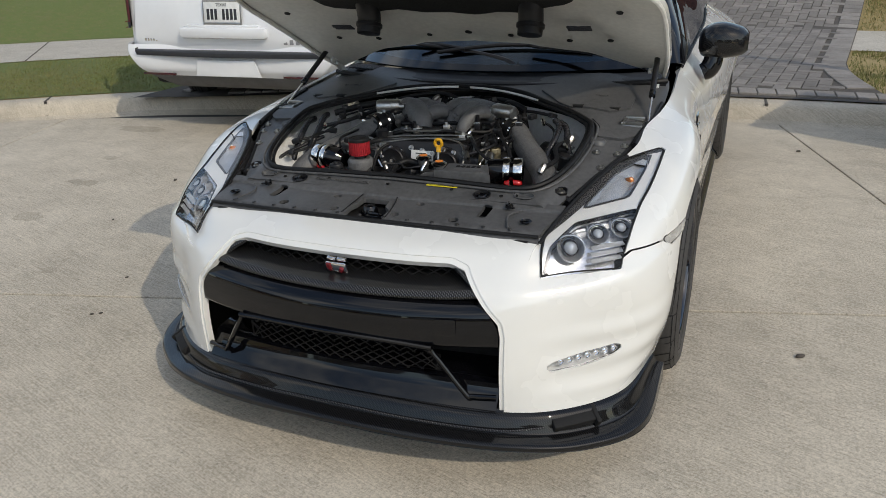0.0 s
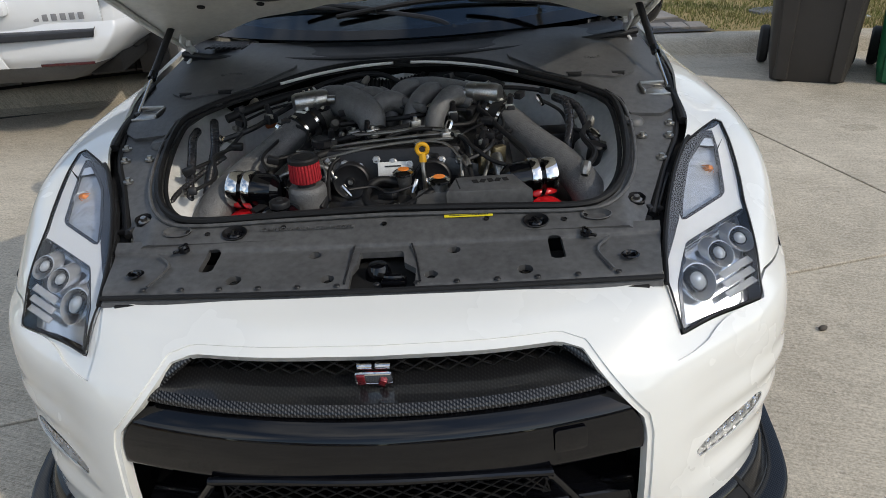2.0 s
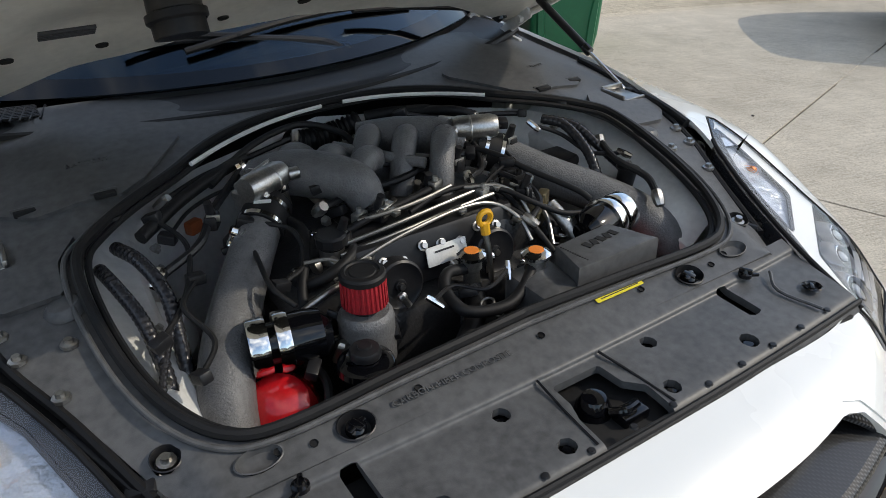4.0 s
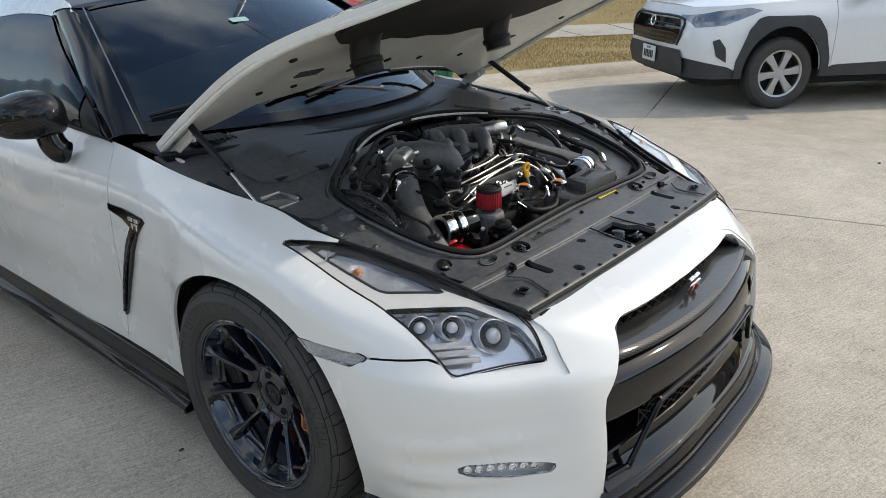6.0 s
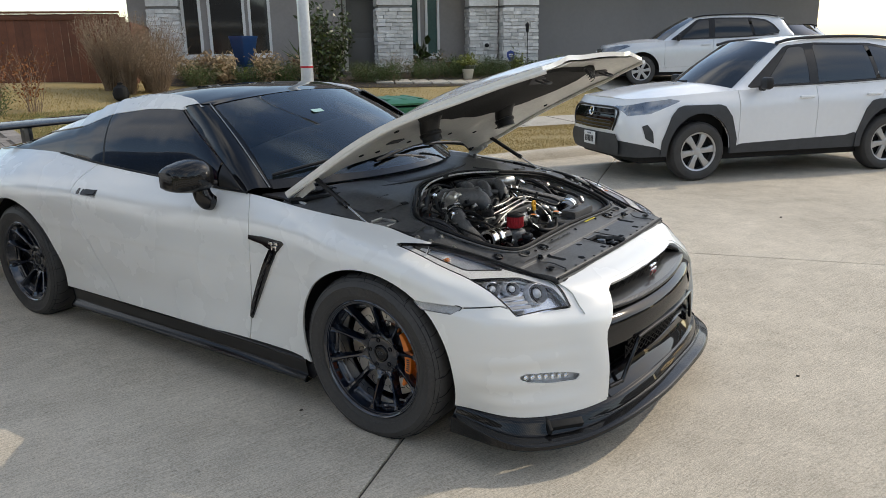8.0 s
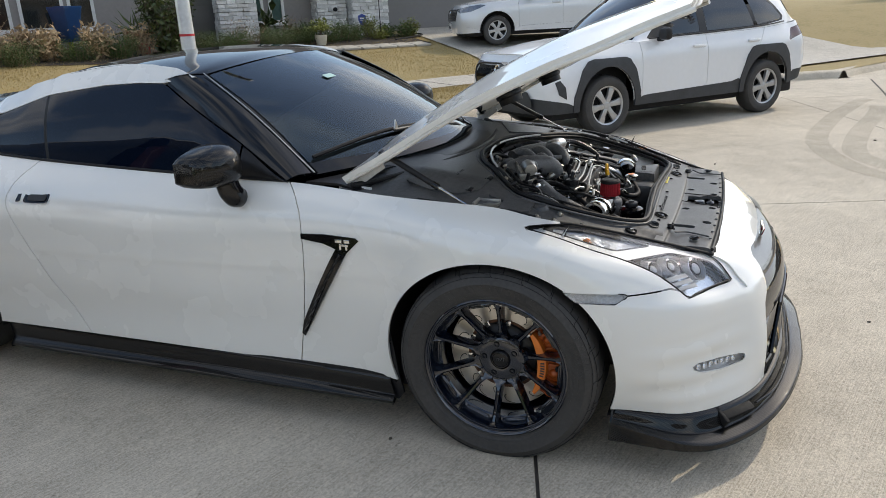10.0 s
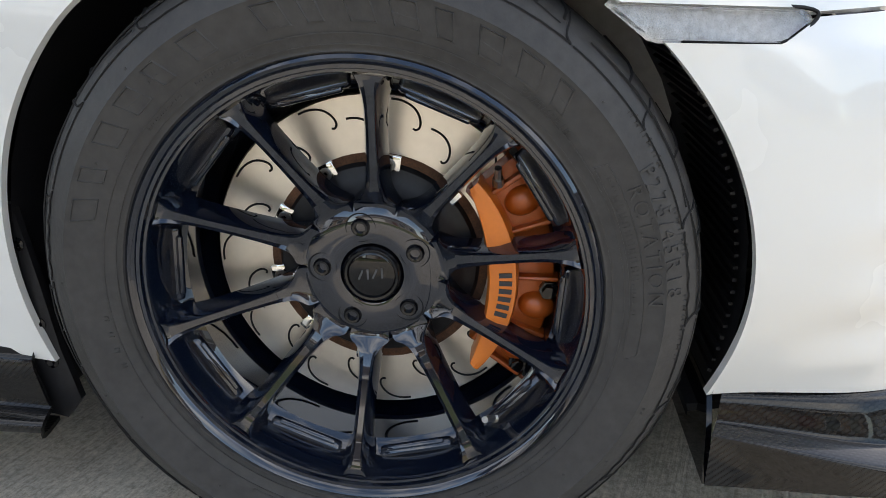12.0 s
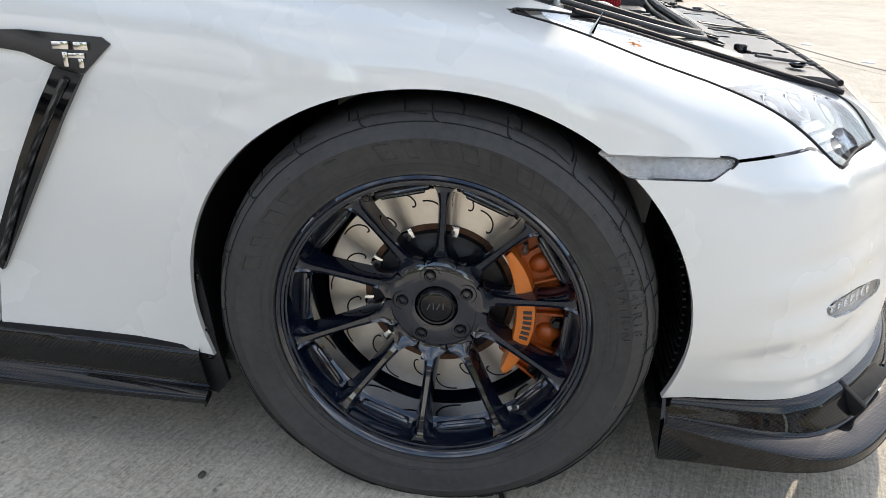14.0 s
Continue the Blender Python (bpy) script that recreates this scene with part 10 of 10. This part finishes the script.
for du, dout, h, seed in ((-6.35, 4.6, 1.55, 1), (-6.0, 4.3, 1.45, 2), (-6.75, 4.3, 1.5, 3), (-5.75, 4.9, 1.35, 4)):
    plant("reed_bush", "tall dry tan bush of upright reed-like stems", at_house(du, dout), 210, 0.66, h * 1.04, 0.0075, SEED, 900, 0.045, 0.3, seed, part_from=0.55, scatter=0.02, group="dry bushes by the fence")
plant("rust_shrub", "bare shrub with a few rust-orange leaves", at_house(-7.55, 6.7), 26, 0.55, 1.1, 0.006, ORANGE, 330, 0.05, 0.6, 11, scatter=0.05, wob=0.1)
plant("rust_shrub", "bare shrub with a few rust-orange leaves", at_house(-8.1, 6.9), 22, 0.5, 1.0, 0.006, ORANGE, 280, 0.05, 0.6, 12, scatter=0.05, wob=0.1)
plant("low_shrub", "low grey-green shrub beside the lawn", at_house(-8.0, 7.3), 40, 0.4, 0.45, 0.005, JUNIPER, 1800, 0.04, 0.3, 13, part_from=0.1, scatter=0.06)
for k, (du, dout, w) in enumerate(((-5.1, 3.35, 0.5), (-4.1, 2.8, 0.55), (-3.25, 2.6, 0.42), (-1.35, 2.2, 0.55), (-0.75, 2.1, 0.35),
                                   (0.25, 1.65, 0.55), (1.0, 1.5, 0.36), (1.75, 1.35, 0.5), (2.3, 1.3, 0.36))):
    plant("juniper", "low spreading green juniper on the mulch", at_house(du, dout), 60, w, 0.46, 0.005, JUNIPER, 3600, 0.05, 0.22, 20 + k, part_from=0.05, scatter=0.055, base=0.25, group="junipers before the house")
for k, (du, dout) in enumerate(((-5.45, 2.6), (-5.1, 2.4), (-4.75, 2.45), (-3.6, 1.9), (-4.55, 2.9), (-4.6, 2.2), (-3.7, 2.75), (-2.8, 2.1))):
    plant("dead_perennial", "withered perennial with curled straw-coloured leaves", at_house(du, dout), 22, 0.36, 0.62, 0.005, DEAD, 300, 0.12, 0.38, 40 + k, part_from=0.2, scatter=0.05, group="withered perennials")
for k, (du, dout) in enumerate(((-3.1, 2.0), (-0.55, 1.45), (-3.7, 2.4), (-0.25, 1.7), (-2.75, 2.6), (0.75, 1.2), (-5.3, 3.0))):
    plant("twiggy_shrub", "bare twiggy brown shrub", at_house(du, dout), 40, 0.4, 0.7, 0.004, DEAD, 120, 0.05, 0.3, 50 + k, scatter=0.03, wob=0.09, group="twiggy shrubs")
plant("evergreen_shrub", "upright evergreen shrub with glossy bronze-green leaves", at_house(-2.2, 2.3), 46, 0.72, 1.75, 0.014, MAGNOLIA, 2600, 0.13, 0.42, 60, BARK, part_from=0.08, scatter=0.10, base=0.2, wob=0.14)
for k, (du, dout, h, m) in enumerate(((1.35, 0.9, 0.5, JUNIPER), (2.95, 0.9, 0.55, YELLOWGREEN), (3.35, 1.15, 0.34, JUNIPER), (3.85, 1.25, 0.36, JUNIPER), (4.1, 1.1, 0.40, YELLOWGREEN), (3.05, 1.35, 0.25, YELLOWGREEN))):
    plant("leafy_shrub", "small leafy green shrub in the bed", at_house(du, dout), 30, 0.28, h, 0.005, m, 700, 0.06, 0.45, 70 + k, part_from=0.1, scatter=0.05, group="small shrubs in the bed")
for k, (du, dout) in enumerate(((0.42, 0.25), (0.85, 0.2))):
    plant("broadleaf_plant", "dark broad-leaved potted plant by the window", at_house(du, dout), 10, 0.26, 0.85 - 0.3 * k, 0.008, MAGNOLIA, 34, 0.3 - 0.1 * k, 0.55 - 0.3 * k, 80 + k, JUNIPER, part_from=0.35, scatter=0.05, category="plant")

# ---- pots, boxes and small things by the house ----
BLUE = mat("blue_glaze", (0.012, 0.055, 0.17), 0.3, 0, 0.15, 5, coat=0.3)
TERRA = mat("terracotta", (0.24, 0.10, 0.05), 0.8, 0, 0.15, 10)
pot = thing("tall_planter", "tall tapered blue glazed planter on a yellow stand", "planter", m=at_house(-4.14, 2.2))
bm, last = bmesh.new(), None
for z, w in ((0.3, 0.26), (0.32, 0.28), (0.94, 0.46), (0.96, 0.48), (1.0, 0.48), (1.0, 0.42), (0.9, 0.40)):
    row = [bm.verts.new((x, y, z)) for x, y in rounded(w, w, 0.03, 3)]
    if last:
        for i in range(len(row)):
            bm.faces.new((last[i], last[(i + 1) % len(row)], row[(i + 1) % len(row)], row[i]))
    else:
        bm.faces.new(row[::-1])
    last = row
bm.faces.new(last)
part("pot", bm, BLUE, pot)
part("stand", lathe([(0, 0), (0.06, 0), (0.05, 0.3), (0, 0.3)], 14), mat("yellow_green_plastic", (0.45, 0.5, 0.06), 0.5, 0, 0.1, 8), pot, "yellow-green stand")
p2 = thing("flower_pot", "brown terracotta trough with a spiky plant", "pot", m=at_house(-2.75, 1.3))
part("trough", join(hbox(-0.28, 0.28, -0.14, 0.14, 0.0, 0.42, 0.02)), TERRA, p2)
v, f = leaf_cloud([Vector((random.uniform(-.2, .2), random.uniform(-.08, .08), 0.42)) for k in range(70)], 0.5, 0.06, random.Random(3))
tagged(raw("leaves", v, [q for q in f], JUNIPER, p2), kind="stuff")
p3 = thing("watering_can", "small red plastic can beside the shrub", "can", m=at_house(-2.7, 2.0))
part("body", lathe([(0, 0), (0.1, 0.0), (0.105, 0.2), (0.085, 0.24), (0, 0.25)], 20), mat("red_plastic", (0.55, 0.02, 0.02), 0.4, 0, 0.1, 6), p3)
part("spout", tube([(0.09, 0, 0.05), (0.18, 0, 0.18), (0.24, 0, 0.25)], 0.016, 8), RED_LID, p3)
part("handle", tube([(-0.09, 0, 0.05), (-0.17, 0, 0.14), (-0.07, 0, 0.24)], 0.012, 8), RED_LID, p3)
p4 = thing("flower_pot", "small cream pot with a leafy plant", "pot", m=at_house(1.38, 1.75))
part("pot", lathe([(0, 0), (0.11, 0), (0.15, 0.2), (0.155, 0.24), (0.13, 0.24), (0.12, 0.2), (0, 0.2)], 24), mat("cream_pot", (0.52, 0.47, 0.37), 0.7, 0, 0.1, 8), p4)
rng = random.Random(9)
v, f = leaf_cloud([Vector((rng.gauss(0, .13), rng.gauss(0, .13), 0.36 + abs(rng.gauss(0, .11)))) for k in range(420)], 0.07, 0.5, rng)
tagged(raw("leaves", v, f, YELLOWGREEN, p4), kind="stuff")
for x in (0, 0.05, -0.06):
    part("stem", tube([(x / 3, 0, 0.19), (x, x, 0.32), (x * 2, 0.02, 0.45)], 0.006, 6), BARK, p4)
p5 = thing("flower_pot", "brown clay bowl by the wall", "pot", m=HOUSE @ pose(1.55, 0.2, 1.06))
part("bowl", lathe([(0, 0), (0.18, 0), (0.24, 0.22), (0.25, 0.26), (0.22, 0.26), (0.2, 0.2), (0, 0.2)], 24), TERRA, p5)
yard_sign = thing("yard_sign", "small blue and white shield sign on a post", "sign", m=at_house(2.84, 0.85) @ pose(0, 0, 0, 0, 0, -41))
SHIELD = [(0.0, -0.15), (0.07, -0.10), (0.105, -0.02), (0.11, 0.09), (0.06, 0.11), (0.0, 0.14), (-0.06, 0.11), (-0.11, 0.09), (-0.105, -0.02), (-0.07, -0.10)]
part("post", tube([(0, 0, 0), (0, 0, 0.4)], 0.008, 8, 1), STEEL, yard_sign)
face = part("plate", plate([(x * 1.12, y * 1.1) for x, y in SHIELD], 0, 0.012, 0.0, pose(0, -0.012, 0.46, 90)), WHITE_FRAME, yard_sign, "white shield-shaped plate")
part("shield", plate(SHIELD, 0.012, 0.016, 0.0, pose(0, -0.012, 0.46, 90)), mat("sign_blue", (0.03, 0.06, 0.27), 0.5, 0, 0.05, 8), face, "blue shield")
part("bar", hbox(-0.06, 0.06, -0.031, -0.028, 0.465, 0.505), WHITE_FRAME, face, "white bar of unreadable writing")
part("bar", hbox(-0.05, 0.05, -0.031, -0.028, 0.43, 0.442), WHITE_FRAME, face)
hook = thing("garden_lantern", "black garden lantern on a thin iron post", "lantern", m=at_house(3.1, 1.45))
part("post", tube([(0, 0, 0), (0, 0, 1.15)], 0.012, 8, 1), DARK, hook)
part("lantern", lathe([(0, 1.12), (0.04, 1.13), (0.055, 1.3), (0.06, 1.31), (0.0, 1.37)], 6), DARK, hook)
stone = thing("ornament", "dark glazed garden ball by the dry bush", "ornament", m=at_house(-6.4, 5.35))
part("ball", lathe([(0, 0), (0.06, 0.0), (0.13, 0.06), (0.15, 0.15), (0.12, 0.25), (0.05, 0.3), (0, 0.3)], 24), DARK, stone)
part("neck", lathe([(0, 0.29), (0.045, 0.295), (0.05, 0.34), (0.0, 0.35)], 16), DARK, stone)

# stepping stones from the porch to the drive
walkway = thing("garden_path", "pale rectangular stepping stones across the lawn", "path", kind="structure")
for k in range(11):
    u = -0.9 + 0.46 * k
    p = HOUSE @ Vector((u, -2.2 - 0.02 * k, 0))
    me_m = pose(p.x, p.y, on_lot(p.x, p.y) + 0.012, 0, 0, -41.2) @ pose(0, 0, 0, 5, 0, 0)
    part("stepping_stone", box(0.41, 0.62, 0.05, 0.008, me_m), PATHWAY, walkway)
part("bed_edging", tube([HOUSE @ Vector((4.35, -0.9, 1.02)), HOUSE @ Vector((4.3, -1.35, 0.98)), HOUSE @ Vector((3.4, -1.7, 0.92))], 0.03, 8), DARK, walkway, "black edging of the plant bed")

# drive of the neighbour's car, and mulch under the plants
def strip(p0, p1, half, lift, n=16, m=4):
    """A strip of paving laid on the ground from p0 to p1."""
    a, b = Vector(p0), Vector(p1)
    side = Vector((-(b - a).y, (b - a).x)).normalized() * half
    bm, last = bmesh.new(), None
    for k in range(n + 1):
        c = a.lerp(b, k / n)
        row = []
        for j in range(m + 1):
            q = c + side * (2 * j / m - 1)
            row.append(bm.verts.new((q.x, q.y, on_lot(q.x, q.y) + lift)))
        if last:
            for j in range(m):
                bm.faces.new((last[j], last[j + 1], row[j + 1], row[j]))
        last = row
    return bm


tagged(part("driveway", strip((14.6, -3.0), (19.6, 3.2), 2.4, 0.034, 20, 6), PATHWAY), "pale concrete drive of the next house", "driveway", kind="structure")
tagged(part("driveway", strip((12.3, -0.6), (19.3, 7.2), 2.6, 0.03, 20, 6), PATHWAY), "pale concrete drive up to the garage", "driveway", kind="structure")
h0, h1 = HOUSE @ Vector((-6.2, -2.0, 0)), HOUSE @ Vector((3.9, -0.9, 0))
tagged(part("mulch_bed", strip((h0.x, h0.y), (h1.x, h1.y), 1.55, 0.015, 24, 6), MULCH), "dark mulch bed before the house", "mulch", kind="structure")
slate = thing("slate_slab", "flat grey slate slab sunk in the grass", "slab", m=pose(2.95, 4.92, 0.15, 0, 0, 20))
part("slab", plate([(-0.16, -0.1), (0.05, -0.13), (0.17, -0.05), (0.15, 0.1), (-0.04, 0.13), (-0.17, 0.07)], -0.02, 0.012, 0.005), mat("grey_slate", (0.17, 0.175, 0.18), 0.8, 0, 0.2, 12, 0.5, 60), slate)


# ---- grass blades on the lawns nearest the street ----
def blades(n, r0, r1, a0, a1, tall, seed):
    rng = random.Random(seed)
    verts, faces = [], []
    while len(faces) < n:
        r, t = math.sqrt(rng.uniform(r0 * r0, r1 * r1)), radians(rng.uniform(a0, a1))
        x, y = CX + r * math.cos(t), CY + r * math.sin(t)
        if on_drive(x, y, 0.02) or r < 11.72 + bulge(x, y) or (math.sin(x * 2.1) + math.sin(y * 2.7 + 1) + math.sin(x * 5 + y * 4)) < rng.uniform(-3.2, 0.5):
            continue
        z = height(r)
        for k in range(2):
            a, h, lean = rng.uniform(0, 6.283), tall * rng.uniform(0.5, 1.2), rng.uniform(0.1, 0.9)
            w = 0.0032
            c, s = math.cos(a), math.sin(a)
            i = len(verts)
            verts += [(x - s * w, y + c * w, z), (x + s * w, y - c * w, z), (x + c * h * lean, y + s * h * lean, z + h)]
            faces.append((i, i + 1, i + 2))
    return verts, faces


GRASS = mat("green_blades", (0.12, 0.155, 0.035), 0.8, 0, 0.3, 3, tint=(0.26, 0.22, 0.09), each=0.3)
STRAW = mat("straw_blades", (0.46, 0.34, 0.145), 0.9, 0, 0.25, 3, tint=(0.33, 0.25, 0.10), each=0.25)
for name, m, label, args in (("grass", GRASS, "short green grass of the verge", (100000, 11.69, 14.38, 99, 155, 0.024, 1)),
                             ("grass", GRASS, "short green grass beside the mulch", (30000, 15.95, 18.2, 99, 135, 0.024, 2)),
                             ("grass", STRAW, "dormant straw-coloured grass of the verge", (60000, 11.72, 14.38, 40, 80, 0.032, 3)),
                             ("grass", GRASS, "green-tan grass beside the paved drive", (26000, 11.70, 14.38, 79, 90, 0.035, 5)),
                             ("grass", GRASS, "green-tan lawn beside the paved drive", (20000, 15.93, 18.4, 82, 92, 0.035, 6)),
                             ("grass", STRAW, "dormant straw-coloured lawn before the house", (90000, 15.95, 20.6, 38, 92, 0.035, 4))):
    v, f = blades(*args)
    tagged(raw(name, v, f, m), label, "grass", kind="stuff")


# ---- houses that close the street all round ----
def plain_house(m, wall_mat, label):
    h = thing("house", label, "house", "houses round the street", m=m)
    part("wall", hbox(-8, 8, 0, 9, 0, 3.4), wall_mat, h, smooth=False)
    part("roof", hip(-8.7, 8.7, -0.7, 9.7, 3.4, 3.2), ROOF_MAT, h, smooth=False)
    part("eaves_board", hbox(-8.75, 8.75, -0.76, -0.71, 3.22, 3.46), WHITE_FRAME, h, "white eaves board", smooth=False)
    g = part("garage_door", hbox(2.2, 7.2, -0.05, 0.0, 0, 2.4), WHITE_FRAME, h, "pale panelled garage door", smooth=False)
    for k in range(4):
        part("panel", hbox(2.3, 7.1, -0.08, -0.052, 0.08 + 0.58 * k, 0.58 + 0.58 * k, 0.01), WHITE_FRAME, g)
    for x in (-6.4, -3.2):
        w = part("window", hbox(x - 0.1, x + 1.7, -0.06, 0.0, 0.9, 2.6), WHITE_FRAME, h, smooth=False)
        part("window_pane", hbox(x, x + 1.6, -0.075, -0.062, 1.0, 2.5), PANE, w, smooth=False)
    d = part("front_door", hbox(-0.7, 0.4, -0.06, 0.0, 0, 2.2), CEDAR, h, "brown front door", smooth=False)
    return h


TANWALL = mat("tan_brick", (0.33, 0.25, 0.19), 0.9, 0, 0.15, 5, 0.3, 60)
for k, a in enumerate((128, 165, 205, 240, 275, 310, 345)):
    t = radians(a)
    x, y = CX + 27 * math.cos(t), CY + 27 * math.sin(t)
    plain_house(pose(x, y, 1.0, 0, 0, a - 90), (TANWALL, STUCCO)[k % 2], ("tan brick house with a brown hip roof", "grey stucco house with a brown hip roof")[k % 2])

# ---- pieces of the paved surfaces, last ----
def slab_at(i, j):
    """One concrete slab of the grid, clipped to the kerb."""
    g, w, d = 0.006, 6.1, 4.1
    c = [(i * w + g, j * d + g), ((i + 1) * w - g, j * d + g), ((i + 1) * w - g, (j + 1) * d - g), (i * w + g, (j + 1) * d - g)]
    poly = [ORIGIN + AX * a + AY * b for a, b in c]
    mid = Vector((CX, CY))
    for k in range(72):
        t = 2 * math.pi * k / 72
        nrm = Vector((math.cos(t), math.sin(t)))
        out = bulge(CX + nrm.x, CY + nrm.y)
        side = lambda p: (p - mid).dot(nrm) <= 11.40 + out
        def cross(a, b):
            da, db = (a - mid).dot(nrm) - 11.40 - out, (b - mid).dot(nrm) - 11.40 - out
            return a.lerp(b, da / (da - db))
        poly = clip(poly, side, cross)
        if len(poly) < 3:
            return None
    clean = [p for p, q in zip(poly, poly[1:] + poly[:1]) if (p - q).length > 0.004]
    return clean if len(clean) > 2 else None


for i in range(-8, 8):
    for j in range(-6, 4):
        poly = slab_at(i, j)
        if poly:
            part("slab", plate([(p.x, p.y) for p in poly], -0.05, 0.0, 0.004), CONCRETE, road, smooth=False)

PAVER_U = 0.113
TURN_C, TURN_S = math.cos(radians(-7.5)), math.sin(radians(-7.5))


def herringbone():
    """Places of the pavers, herringbone square to the drive."""
    spots = []
    for i in range(-110, 110):
        for j in range(-110, 110):
            s = (i - j) % 4
            if s == 0:
                a, b, turn = i + 1.0, j + 0.5, 0
            elif s == 3:
                a, b, turn = i + 0.5, j + 1.0, 90
            else:
                continue
            u, v = a * PAVER_U, b * PAVER_U
            x, y = 0.5 + u * TURN_C - v * TURN_S, 9.0 + u * TURN_S + v * TURN_C
            r = math.hypot(x - CX, y - CY)
            if on_drive(x, y, -0.24) and 12.03 < r < 23.5:
                spots.append((x, y, turn - 7.5, r))
    return sorted(spots, key=lambda q: (q[3] - 0.7 * q[0]))


def lay(mesh, x, y, r, turn):
    slope = math.degrees(math.atan2(height(r + 0.05) - height(r - 0.05), 0.1))
    return pose(x, y, height(r) + 0.03 + random.uniform(-0.0015, 0.0015)) @ pose(0, 0, 0, slope, 0, 0) @ pose(0, 0, 0, 0, 0, turn + random.uniform(-0.4, 0.4))


random.seed(8)
spots = herringbone()
for x, y, turn, r in spots[:300]:
    ob = new("paver", PAVER_ME)
    ob.parent = drive
    ob.matrix_basis = lay(PAVER_ME, x, y, r, turn)
verts, faces = [], []
base_v, base_f = [v.co.copy() for v in PAVER_ME.vertices], [tuple(p.vertices) for p in PAVER_ME.polygons]
for x, y, turn, r in spots[300:]:
    m, i = lay(PAVER_ME, x, y, r, turn), len(verts)
    verts += [m @ v for v in base_v]
    faces += [tuple(i + k for k in f) for f in base_f]
tagged(raw("far_pavers", verts, faces, PAVER, drive), "herringbone blocks further up the drive", kind="stuff")
# border: a soldier course along the kerb and along both sides
n = 0
x = -3.3
while x < 2.75:
    y = CY + math.sqrt(11.86 ** 2 - (x - CX) ** 2)
    if on_drive(x, y, 0.05):
        t = math.atan2(y - CY, x - CX)
        ob = new("border_paver", EDGE_ME)
        ob.parent = drive
        ob.matrix_basis = pose(x, y, height(11.86) + 0.033 + random.uniform(-0.0015, 0.0015), 0, 0, math.degrees(t) + random.uniform(-0.6, 0.6))
    x += 0.152 * math.cos(math.atan2(x - CX, 11.86))
for side in (0, 1):
    y = 4.75
    while y < 13.5:
        a, b = drive_edges(y)
        a2, b2 = drive_edges(y + 0.05)
        x, dx = (a + 0.12, (a2 - a) / 0.05) if side == 0 else (b - 0.12, (b2 - b) / 0.05)
        r = math.hypot(x - CX, y - CY)
        if r > 12.02:
            ob = new("border_paver", EDGE_ME)
            ob.parent = drive
            ob.matrix_basis = lay(EDGE_ME, x, y, r, -math.degrees(math.atan(dx)))
        y += 0.152 / math.sqrt(1 + dx * dx)

# ---- the street falls gently across the car: everything but the car is laid on that slope ----
FALL = Matrix.Translation((-0.03, 0.05, 0.003)) @ pose(0, 0, 0, 0, 1.1, 0.35)
for ob in list(scene.objects):
    if ob.parent is None and ob not in (cam, sun, car):
        ob.matrix_basis = FALL @ ob.matrix_basis
